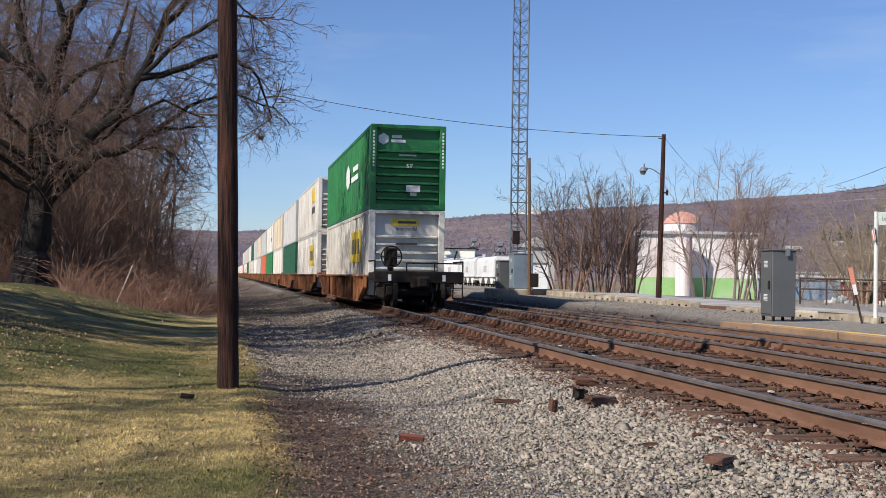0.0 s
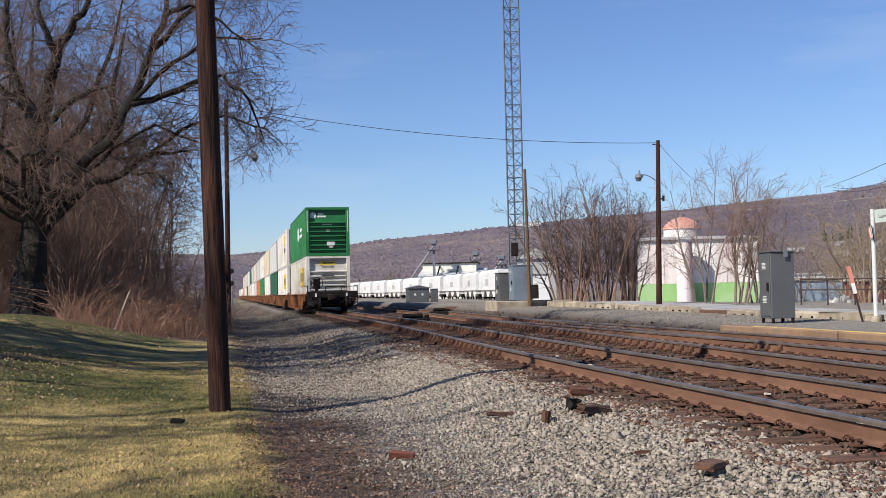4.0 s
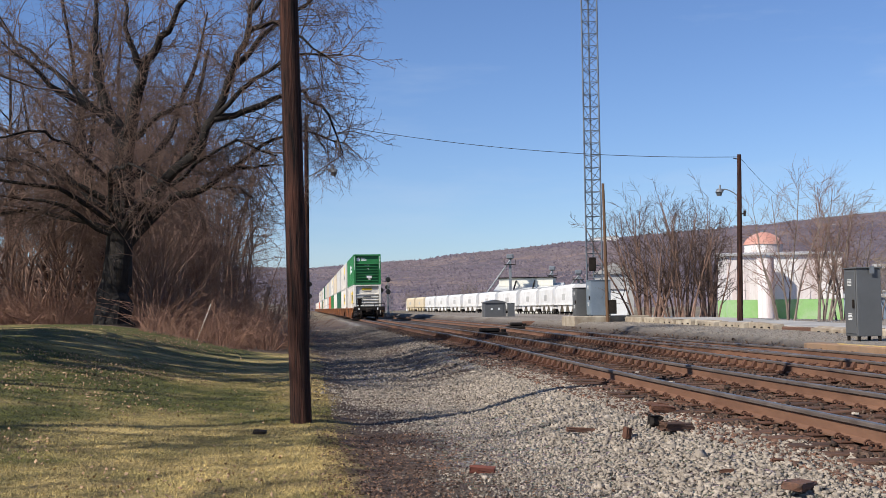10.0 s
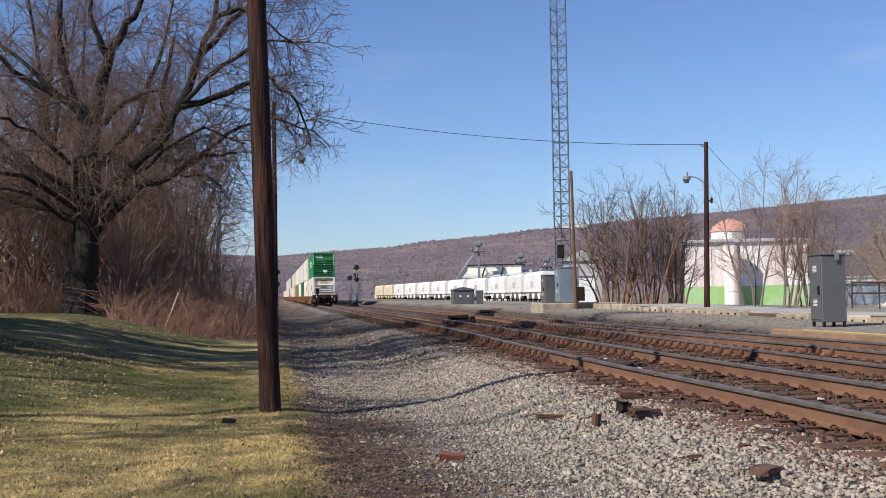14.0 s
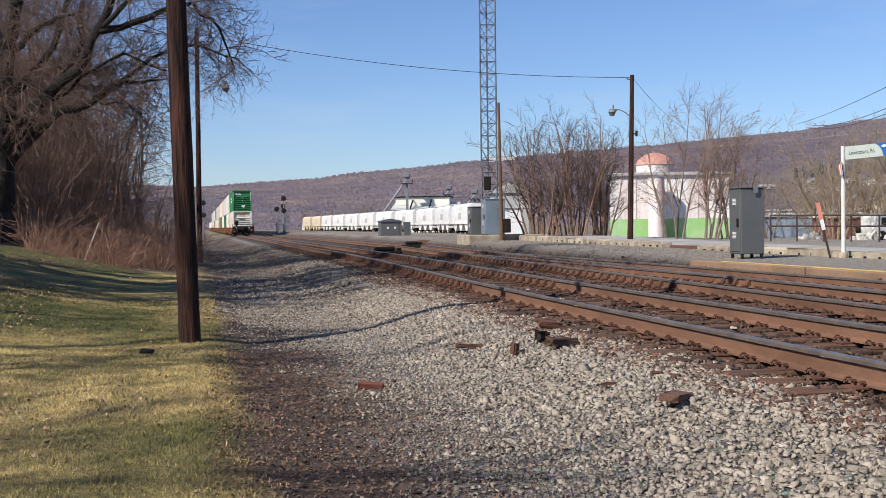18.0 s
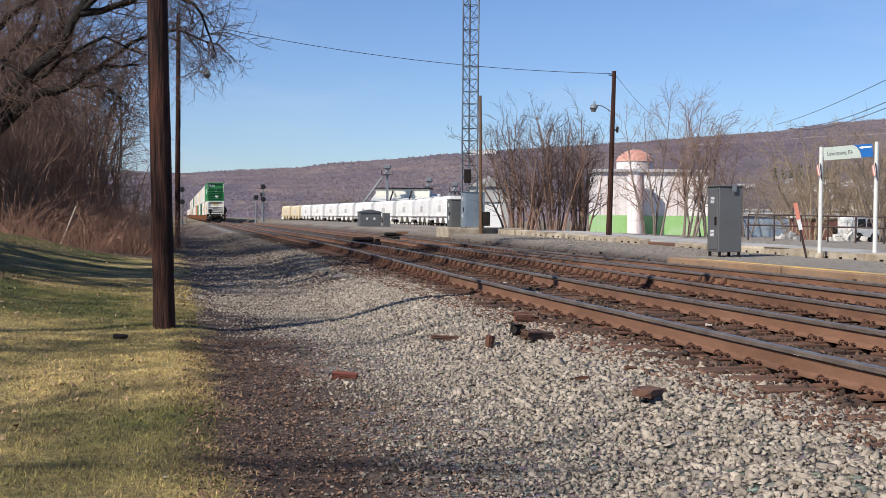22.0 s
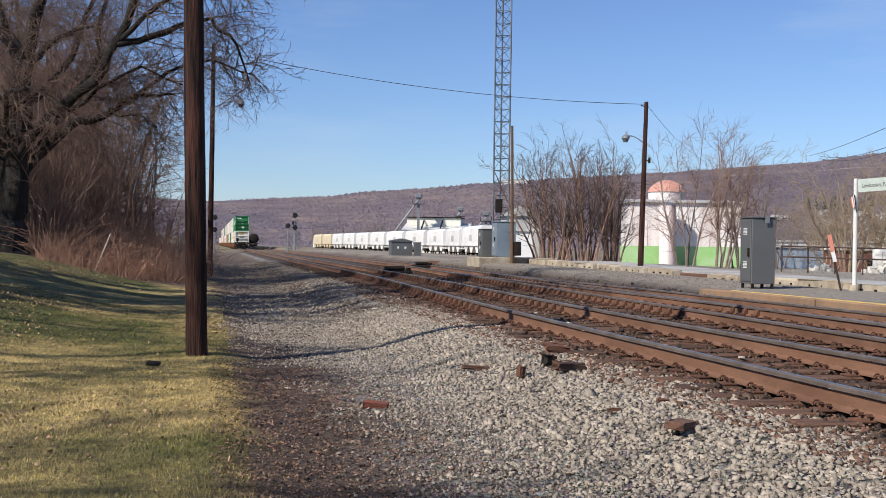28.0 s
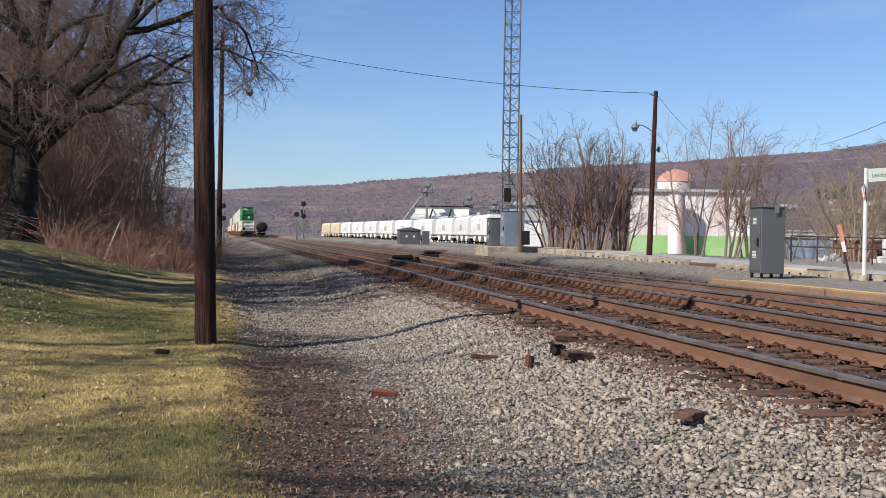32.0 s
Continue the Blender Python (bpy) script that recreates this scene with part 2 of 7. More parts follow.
BOX_GREEN = mat("green_container_paint", (0.013, 0.12, 0.034), (0.018, 0.152, 0.046), 1.0, 0.5, 0.05, fine=30, stain=(0.016, 0.088, 0.032), stain_scale=0.6)
BOX_GREEN_DARK = mat("dark_green_container_paint", (0.01, 0.056, 0.032), (0.014, 0.08, 0.044), 1.0, 0.5, 0.05, fine=30)
BOX_WHITE = mat("white_container_paint", (0.57, 0.54, 0.49), (0.44, 0.41, 0.365), 0.7, 0.5, 0.05, fine=30, stain=(0.21, 0.165, 0.125), stain_scale=0.9, stain_amount=0.6, stretch=(1, 1, 0.35), vary=0.12)
BOX_GREY = mat("grey_container_paint", (0.344, 0.336, 0.32), (0.41, 0.402, 0.385), 0.7, 0.55, 0.05, fine=30, stain=(0.205, 0.18, 0.164), vary=0.12)
BOX_CREAM = mat("cream_container_paint", (0.50, 0.425, 0.315), (0.40, 0.335, 0.245), 0.7, 0.55, 0.05, fine=30, stain=(0.2, 0.155, 0.115), stain_amount=0.6, stretch=(1, 1, 0.35), vary=0.1)
BOX_ORANGE = mat("orange_container_paint", (0.442, 0.102, 0.043), (0.357, 0.085, 0.043), 0.7, 0.55, fine=30)
WELL_RUST = mat("rust_brown_car_paint", (0.30, 0.115, 0.036), (0.105, 0.038, 0.017), 0.9, 0.75, 0.15, fine=30, stain=(0.0334, 0.0176, 0.0114), stain_amount=0.9, stain_scale=0.5, vary=0.4)
LABEL_YELLOW = plain("yellow_label", (0.70, 0.46, 0.03), 0.5)
HOPPER_WHITE = mat("white_hopper_paint", (0.68, 0.671, 0.646), (0.612, 0.603, 0.578), 0.4, 0.55, fine=10, stain=(0.357, 0.306, 0.255), stain_scale=0.5, stain_amount=0.4, vary=0.06)
HOPPER_YELLOW = mat("faded_yellow_hopper_paint", (0.56, 0.46, 0.31), (0.50, 0.41, 0.28), 0.4, 0.55, fine=10)
RED_PAINT = plain("faded_red_paint", (0.55, 0.20, 0.14), 0.7)
BLUE_PANEL = plain("blue_sign_panel", (0.008, 0.11, 0.36), 0.45)
SIGN_GREY = plain("pale_green_sign_panel", (0.42, 0.47, 0.42), 0.5)
SIGN_POST = plain("white_sign_post", (0.55, 0.55, 0.52), 0.5)
DEAD_LEAF = mat("dead_leaf", (0.20, 0.118, 0.066), (0.34, 0.228, 0.135), 6, 0.9, fine=60, island=0.5)


def turf_colour(t, co):
    """Patchy turf: green in the hollows, straw along the trodden edge, the same for the soil and for the blades."""
    sep = t.nodes.new("ShaderNodeSeparateXYZ")
    t.links.new(co, sep.inputs[0])
    o = math_node(t, "ADD", math_node(t, "MULTIPLY", sep.outputs[0], SIDE.x), math_node(t, "MULTIPLY", sep.outputs[1], SIDE.y))
    near = t.nodes.new("ShaderNodeMapRange")
    near.inputs["From Min"].default_value, near.inputs["From Max"].default_value = -3.0, 0.4
    t.links.new(o, near.inputs["Value"])
    patch = math_node(t, "ADD", math_node(t, "SUBTRACT", math_node(t, "MULTIPLY", noise_node(t, 0.30, 4, co, 0.65).outputs["Fac"], 1.9), 0.52), math_node(t, "MULTIPLY", near.outputs[0], 0.32))
    col = ramp_node(t, patch, (0.082, 0.084, 0.015), (0.43, 0.315, 0.12), 0.42, 0.78).outputs[0]
    mid = noise_node(t, 2.6, 6, co, 0.7)
    col = mix_node(t, 0.55, col, ramp_node(t, mid.outputs["Fac"], (0.16,) * 3, (0.80,) * 3, 0.36, 0.64).outputs[0], "OVERLAY")
    bare = ramp_node(t, noise_node(t, 0.75, 7, co, 0.7).outputs["Fac"], (0,) * 3, (0.6,) * 3, 0.56, 0.68).outputs[0]
    col = mix_node(t, bare, col, (0.085, 0.050, 0.031))
    return mix_node(t, 0.5, col, ramp_node(t, noise_node(t, 26, 4, co).outputs["Fac"], (0.2,) * 3, (0.85,) * 3, 0.3, 0.7).outputs[0], "OVERLAY")


def grass_material():
    m, t, p = nodes_of("short_turf")
    co = t.nodes.new("ShaderNodeTexCoord").outputs["Object"]
    h = t.nodes.new("ShaderNodeHueSaturation")
    n = t.nodes.new("ShaderNodeNewGeometry")
    v = math_node(t, "MULTIPLY_ADD", n.outputs["Random Per Island"], 0.8)
    v.node.inputs[2].default_value = 0.6
    t.links.new(v, h.inputs["Value"])
    t.links.new(turf_colour(t, co), h.inputs["Color"])
    t.links.new(h.outputs[0], p.inputs["Base Color"])
    p.inputs["Roughness"].default_value = 0.9
    return m


GRASS = grass_material()
BRICK_RED = mat("red_brick", (0.137, 0.0403, 0.0242), (0.1048, 0.0322, 0.0202), 8, 0.9, 0.4, fine=60)
PALE_WOOD = mat("pale_split_wood", (0.52, 0.47, 0.40), (0.36, 0.31, 0.25), 8, 0.85, 0.3, fine=60)
OLD_WOOD = mat("broken_tie_wood", (0.13, 0.06, 0.035), (0.07, 0.04, 0.03), 6, 0.9, 0.6, fine=40, stretch=(1, 5, 5))


# ---- mesh helpers ----
def box(bm, x0, x1, y0, y1, z0, z1, bevel=0.0):
    r = bmesh.ops.create_cube(bm, size=1.0, matrix=Matrix.LocRotScale(((x0 + x1) / 2, (y0 + y1) / 2, (z0 + z1) / 2), None, (abs(x1 - x0), abs(y1 - y0), abs(z1 - z0))))
    if bevel:
        bmesh.ops.bevel(bm, geom=list({e for v in r["verts"] for e in v.link_edges}), offset=bevel, segments=1, affect="EDGES")


def rod(bm, a, b, r, r2=None, n=10):
    a, b = Vector(a), Vector(b)
    d = b - a
    m = Matrix.Translation((a + b) / 2) @ d.to_track_quat("Z", "Y").to_matrix().to_4x4()
    bmesh.ops.create_cone(bm, cap_ends=True, segments=n, radius1=r, radius2=r if r2 is None else r2, depth=d.length, matrix=m)


def ball(bm, c, r, sx=1, sy=1, sz=1, n=10):
    bmesh.ops.create_uvsphere(bm, u_segments=n, v_segments=max(n // 2, 4), radius=r, matrix=Matrix.LocRotScale(c, None, (sx, sy, sz)))


def prism(bm, outline, axis, a, b):
    """A prism over an outline of two coordinates, along axis x, y or z from a to b."""
    def at(u, v, w):
        return {"x": (w, u, v), "y": (u, w, v), "z": (u, v, w)}[axis]
    lo = [bm.verts.new(at(u, v, a)) for u, v in outline]
    hi = [bm.verts.new(at(u, v, b)) for u, v in outline]
    n = len(outline)
    for i in range(n):
        bm.faces.new((lo[i], lo[(i + 1) % n], hi[(i + 1) % n], hi[i]))
    bm.faces.new(lo[::-1])
    bm.faces.new(hi)


def mesh_of(name, bm, material, smooth=False):
    bmesh.ops.recalc_face_normals(bm, faces=bm.faces)
    me = bpy.data.meshes.new(name)
    bm.to_mesh(me)
    bm.free()
    me.materials.append(material)
    if smooth:
        me.shade_smooth()
        me.set_sharp_from_angle(angle=radians(40))
    return me


def part(name, bm, material, parent, label="", smooth=False):
    ob = new(name, mesh_of(name, bm, material, smooth))
    ob.parent = parent
    return tagged(ob, label)


def thing(name, m, label, category, group="", kind=""):
    ob = new(name)
    ob.matrix_basis = m
    ob.empty_display_size = 0.2
    return tagged(ob, label, category, group, kind)


def whole(name, bm, material, m, label, category, group="", kind="", smooth=False):
    ob = new(name, mesh_of(name, bm, material, smooth))
    ob.matrix_basis = m
    return tagged(ob, label, category, group, kind)


def raw_mesh(name, verts, faces, material, smooth=False):
    """A mesh from arrays of corners and of faces that all have the same number of corners."""
    verts, faces = np.asarray(verts, np.float32), np.asarray(faces, np.int32)
    me = bpy.data.meshes.new(name)
    n, k = faces.shape
    me.vertices.add(len(verts))
    me.vertices.foreach_set("co", verts.ravel())
    me.loops.add(n * k)
    me.loops.foreach_set("vertex_index", faces.ravel())
    me.polygons.add(n)
    me.polygons.foreach_set("loop_start", np.arange(0, n * k, k, dtype=np.int32))
    me.update(calc_edges=True)
    me.validate()
    me.materials.append(material)
    if smooth:
        me.shade_smooth()
    return me


def tubes(name, segs, material, n=4):
    """One mesh of tapered tubes: segs are rows of two ends and two radii."""
    s = np.asarray(segs, float)
    a, b, ra, rb = s[:, :3], s[:, 3:6], s[:, 6], s[:, 7]
    d = b - a
    d /= np.linalg.norm(d, axis=1, keepdims=True) + 1e-9
    ref = np.where(np.abs(d[:, 2:]) < 0.9, [[0, 0, 1.0]], [[1.0, 0, 0]])
    u = np.cross(d, ref)
    u /= np.linalg.norm(u, axis=1, keepdims=True)
    w = np.cross(d, u)
    ang = np.arange(n) * 2 * np.pi / n
    ring = u[:, None] * np.cos(ang)[None, :, None] + w[:, None] * np.sin(ang)[None, :, None]
    verts = np.concatenate([a[:, None] + ring * ra[:, None, None], b[:, None] + ring * rb[:, None, None]], 1)
    base = (np.arange(len(s)) * 2 * n)[:, None, None]
    i = np.arange(n)
    quad = np.stack([i, (i + 1) % n, (i + 1) % n + n, i + n], 1)[None]
    return raw_mesh(name, verts.reshape(-1, 3), (base + quad).reshape(-1, 4), material, True)


# ---- ground ----
def ground_material():
    m, t, p = nodes_of("ground_cover")
    co = t.nodes.new("ShaderNodeTexCoord").outputs["Object"]
    sep = t.nodes.new("ShaderNodeSeparateXYZ")
    t.links.new(co, sep.inputs[0])
    x, y = sep.outputs[0], sep.outputs[1]
    o = math_node(t, "ADD", math_node(t, "MULTIPLY", x, SIDE.x), math_node(t, "MULTIPLY", y, SIDE.y))
    o = math_node(t, "SUBTRACT", o, ORIGIN.x * SIDE.x)
    wob = math_node(t, "MULTIPLY", math_node(t, "SUBTRACT", noise_node(t, 0.9, 8, co, 0.7).outputs["Fac"], 0.5), 1.6)
    ow = math_node(t, "ADD", o, wob)

    def band(v, a, b):
        r = t.nodes.new("ShaderNodeMapRange")
        r.inputs["From Min"].default_value, r.inputs["From Max"].default_value = a, b
        t.links.new(v, r.inputs["Value"])
        return r.outputs[0]

    fine = noise_node(t, 45, 6, co, 0.75)
    mid = noise_node(t, 7, 6, co)
    big = noise_node(t, 0.45, 5, co)
    turf = turf_colour(t, co)
    dirt = ramp_node(t, mid.outputs["Fac"], (0.048, 0.028, 0.019), (0.150, 0.096, 0.064), 0.35, 0.7).outputs[0]
    dirt = mix_node(t, 0.9, dirt, ramp_node(t, fine.outputs["Fac"], (0.1,) * 3, (0.95,) * 3, 0.3, 0.7).outputs[0], "OVERLAY")
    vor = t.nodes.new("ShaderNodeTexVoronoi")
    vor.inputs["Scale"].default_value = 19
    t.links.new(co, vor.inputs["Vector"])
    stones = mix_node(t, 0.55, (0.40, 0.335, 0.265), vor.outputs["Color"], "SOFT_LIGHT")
    hue = t.nodes.new("ShaderNodeHueSaturation")
    hue.inputs["Saturation"].default_value = 0.6
    t.links.new(stones, hue.inputs["Color"])
    # shade in the gaps is painted in: each stone darkens towards its edge
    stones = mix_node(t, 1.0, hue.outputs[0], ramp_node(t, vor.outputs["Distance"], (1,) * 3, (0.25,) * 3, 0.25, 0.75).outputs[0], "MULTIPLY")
    stones = mix_node(t, ramp_node(t, mid.outputs["Fac"], (0,) * 3, (0.45,) * 3, 0.45, 0.7).outputs[0], stones, (0.15, 0.12, 0.10))
    grime = mix_node(t, 0.84, stones, (0.040, 0.022, 0.014))
    lot = ramp_node(t, mid.outputs["Fac"], (0.215, 0.185, 0.15), (0.33, 0.295, 0.25)).outputs[0]
    lot = mix_node(t, 0.5, lot, ramp_node(t, fine.outputs["Fac"], (0.3,) * 3, (0.8,) * 3, 0.3, 0.7).outputs[0], "OVERLAY")
    weedy = ramp_node(t, noise_node(t, 0.16, 8, co, 0.75).outputs["Fac"], (0,) * 3, (0.85,) * 3, 0.46, 0.62).outputs[0]
    lot = mix_node(t, math_node(t, "MULTIPLY", weedy, band(y, 55, 75)), lot, (0.13, 0.088, 0.055))
    scrub = ramp_node(t, mid.outputs["Fac"], (0.09, 0.055, 0.04), (0.20, 0.14, 0.10)).outputs[0]
    far = ramp_node(t, noise_node(t, 0.02, 6, co).outputs["Fac"], (0.13, 0.105, 0.075), (0.22, 0.18, 0.12)).outputs[0]
    col = mix_node(t, band(ow, -5.15, -4.85), turf, dirt)
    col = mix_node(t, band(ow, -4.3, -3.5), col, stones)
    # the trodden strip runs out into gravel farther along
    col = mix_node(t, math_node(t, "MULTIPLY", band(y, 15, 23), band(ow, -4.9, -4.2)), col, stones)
    brown = math_node(t, "MULTIPLY", math_node(t, "MULTIPLY", band(y, 13, 18), band(noise_node(t, 0.55, 7, co, 0.7).outputs["Fac"], 0.45, 0.58)), band(ow, -1.6, -2.2))
    # dirt darkens the far gravel, for its brown tone and the shade across it
    worn = math_node(t, "MULTIPLY", math_node(t, "MULTIPLY", band(y, 24, 38), band(ow, -5.2, -4.6)), band(ow, -1.5, -2.4))
    col = mix_node(t, math_node(t, "MULTIPLY", worn, 0.85), col, dirt)
    col = mix_node(t, math_node(t, "MULTIPLY", brown, band(ow, -5.6, -5.2)), col, dirt)
    col = mix_node(t, math_node(t, "MULTIPLY", band(ow, -1.45, -1.0), 1.0), col, grime)
    col = mix_node(t, band(o, 6.8, 7.4), col, lot)
    wood = math_node(t, "MULTIPLY", band(math_node(t, "ADD", y, math_node(t, "MULTIPLY", wob, 1.2)), 34, 35.2), band(ow, -5.6, -6.0))
    col = mix_node(t, wood, col, scrub)
    col = mix_node(t, band(math_node(t, "ABSOLUTE", y), 130, 180), col, far)
    t.links.new(col, p.inputs["Base Color"])
    p.inputs["Roughness"].default_value = 0.95
    b = t.nodes.new("ShaderNodeBump")
    b.inputs["Strength"].default_value, b.inputs["Distance"].default_value = 1.0, 0.05
    t.links.new(math_node(t, "ADD", fine.outputs["Fac"], math_node(t, "MULTIPLY", vor.outputs["Distance"], -0.8)), b.inputs["Height"])
    t.links.new(b.outputs[0], p.inputs["Normal"])
    return m


def spaced(near0, near1, fine, far, grow=1.22):
    v = list(np.arange(near0, near1 + 1e-6, fine))
    d = fine
    while v[-1] < far:
        d *= grow
        v.append(v[-1] + d)
    d = fine
    while v[0] > -far:
        d *= grow
        v.insert(0, v[0] - d)
    return np.array(v)


def build_ground():
    o, s = spaced(-12, 12, 0.22, 3500), spaced(0, 50, 0.4, 3500)
    oo, ss = np.meshgrid(o, s)
    x = ORIGIN.x + DIR.x * ss + SIDE.x * oo
    y = DIR.y * ss + SIDE.y * oo
    z = ground_height(x, y)
    n, k = x.shape
    i = np.arange(n * k).reshape(n, k)
    faces = np.stack([i[:-1, :-1], i[:-1, 1:], i[1:, 1:], i[1:, :-1]], -1).reshape(-1, 4)
    ob = new("ground", raw_mesh("ground", np.stack([x, y, z], -1).reshape(-1, 3), faces, ground_material(), True))
    tagged(ob, "mown lawn, trodden dirt strip and grey ballast gravel", "ground", kind="structure")


build_ground()


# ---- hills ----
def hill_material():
    m, t, p = nodes_of("hazy_wooded_hillside")
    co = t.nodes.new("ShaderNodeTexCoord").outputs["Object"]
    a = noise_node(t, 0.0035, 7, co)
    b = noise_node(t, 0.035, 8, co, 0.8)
    # purplish tones: the haze of distance is put into the base colour
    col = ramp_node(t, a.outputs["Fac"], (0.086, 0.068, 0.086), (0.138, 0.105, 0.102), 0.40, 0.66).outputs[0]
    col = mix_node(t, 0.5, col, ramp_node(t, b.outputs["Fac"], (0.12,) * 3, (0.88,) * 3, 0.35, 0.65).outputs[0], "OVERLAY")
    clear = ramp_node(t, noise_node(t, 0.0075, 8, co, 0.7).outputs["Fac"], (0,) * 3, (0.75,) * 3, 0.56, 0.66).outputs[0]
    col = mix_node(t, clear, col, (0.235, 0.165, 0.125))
    # a mown line across the slope
    sep = t.nodes.new("ShaderNodeSeparateXYZ")
    t.links.new(co, sep.inputs[0])
    off = math_node(t, "SUBTRACT", sep.outputs[2], math_node(t, "MULTIPLY", sep.outputs[0], 0.066))
    line = math_node(t, "LESS_THAN", math_node(t, "ABSOLUTE", math_node(t, "SUBTRACT", off, 87.0)), 1.4)
    line = math_node(t, "MULTIPLY", line, math_node(t, "GREATER_THAN", sep.outputs[0], 330.0))
    col = mix_node(t, math_node(t, "MULTIPLY", line, 0.7), col, (0.26, 0.21, 0.16))
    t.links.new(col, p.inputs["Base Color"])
    p.inputs["Roughness"].default_value = 1.0
    return m


def ridge_height(x):
    """Height of the ridge line above the camera's level, by the bearing x at 2 km."""
    xs = [-2500, -900, -493, -382, -281, -220, -120, -20, 80, 300, 549, 648, 745, 1100, 2600]
    zs = [70, 85, 78, 84, 89, 97, 104, 114, 119, 136, 155, 171, 179, 190, 150]
    return np.interp(x, xs, zs)


HILL = {}


def hill_z(x, y):
    """Height of the ridge's slope at a place on it."""
    xs, Z = HILL["x"], HILL["z"]
    ti, xi = np.clip((y - 430) / 1920 * 59, 0, 58.99), np.clip((x + 2600) / 22.0, 0, len(xs) - 1.01)
    a, b = int(ti), int(xi)
    fa, fb = ti - a, xi - b
    return float(Z[a, b] * (1 - fa) * (1 - fb) + Z[a + 1, b] * fa * (1 - fb) + Z[a, b + 1] * (1 - fa) * fb + Z[a + 1, b + 1] * fa * fb)


def build_hills():
    xs = np.arange(-2600, 2601, 22.0)
    ts = np.linspace(0, 1, 60)
    X, T = np.meshgrid(xs, ts)
    Y = 430 + T * 1920
    rise = step(0.0, 0.77, T) * (1 - 0.25 * step(0.77, 1.0, T))
    bearing = X * 2000 / (Y + 1e-6)
    Z = ridge_height(bearing) * 1.0 * rise * np.where(T < 0.77, (Y / 2000), 1.0)
    bump = np.array([noise.fractal((a / 260, b / 260, 3.0), 1.0, 2.0, 5) for a, b in zip(X.ravel(), Y.ravel())]).reshape(X.shape)
    Z = Z + bump * 9 * step(0.05, 0.4, T) * (1 - 0.7 * step(0.6, 0.77, T)) - 4.5
    HILL["x"], HILL["z"] = xs, Z
    n, k = X.shape
    i = np.arange(n * k).reshape(n, k)
    faces = np.stack([i[:-1, :-1], i[:-1, 1:], i[1:, 1:], i[1:, :-1]], -1).reshape(-1, 4)
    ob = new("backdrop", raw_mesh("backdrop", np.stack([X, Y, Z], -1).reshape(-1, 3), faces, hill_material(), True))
    tagged(ob, "long wooded ridge, leafless, brown tinted purple for haze, behind the valley", "hills", kind="structure")
    # bare woods on the hill, as small ragged crowns
    rng = np.random.default_rng(4)
    N = 34000
    t = rng.uniform(0.03, 0.82, N)
    yy = 430 + t * 1920
    xx = rng.uniform(-0.36, 0.46, N) * yy
    ti = np.clip(t * 59, 0, 58.999)
    xi = np.clip((xx + 2600) / 22.0, 0, len(xs) - 1.001)
    a, b = ti.astype(int), xi.astype(int)
    fa, fb = ti - a, xi - b
    zz = (Z[a, b] * (1 - fa) * (1 - fb) + Z[a + 1, b] * fa * (1 - fb) + Z[a, b + 1] * (1 - fa) * fb + Z[a + 1, b + 1] * fa * fb)
    keep = rng.uniform(0, 1, N) < np.clip(0.25 + 1.1 * np.array([noise.noise((u / 190, v / 190, 9)) + 0.45 for u, v in zip(xx, yy)]), 0, 1)
    xx, yy, zz = xx[keep], yy[keep], zz[keep]
    M = len(xx)
    crest = yy > 430 + 0.70 * 1920
    # each crown is a fan of thin upright sprays
    k = 5
    h = rng.uniform(1.2, 2.6, M) + crest * rng.uniform(0.3, 1.9, M)
    a = rng.uniform(0, 6.28, (M, k))
    reach = rng.uniform(0.3, 2.2, (M, k))
    foot = np.stack([xx[:, None] + 0.4 * reach * np.cos(a), yy[:, None] + 0.4 * reach * np.sin(a), np.repeat(zz[:, None] - 1.0, k, 1)], -1)
    tip = np.stack([xx[:, None] + reach * np.cos(a), yy[:, None] + reach * np.sin(a), zz[:, None] + h[:, None] * rng.uniform(0.55, 1.0, (M, k))], -1)
    wide = np.stack([rng.uniform(0.35, 0.9, (M, k)), rng.normal(0, 0.25, (M, k)), np.zeros((M, k))], -1)
    mid = (foot + tip) / 2
    v = np.stack([foot, mid + wide, tip, mid - wide], 2)
    faces = np.arange(M * k * 4).reshape(-1, 4)
    # the crowns carry the same purple haze in their colour
    crown = mat("hazy_leafless_woods", (0.132, 0.112, 0.148), (0.212, 0.168, 0.170), 0.004, 1.0, fine=0.05, island=0.06)
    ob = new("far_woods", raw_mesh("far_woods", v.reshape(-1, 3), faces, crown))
    tagged(ob, "leafless woods covering the distant ridge, tinted purple for haze", "woods", kind="stuff")


build_hills()


# ---- bare trees ----
def unit(v):
    return v / (np.linalg.norm(v, axis=-1, keepdims=True) + 1e-9)


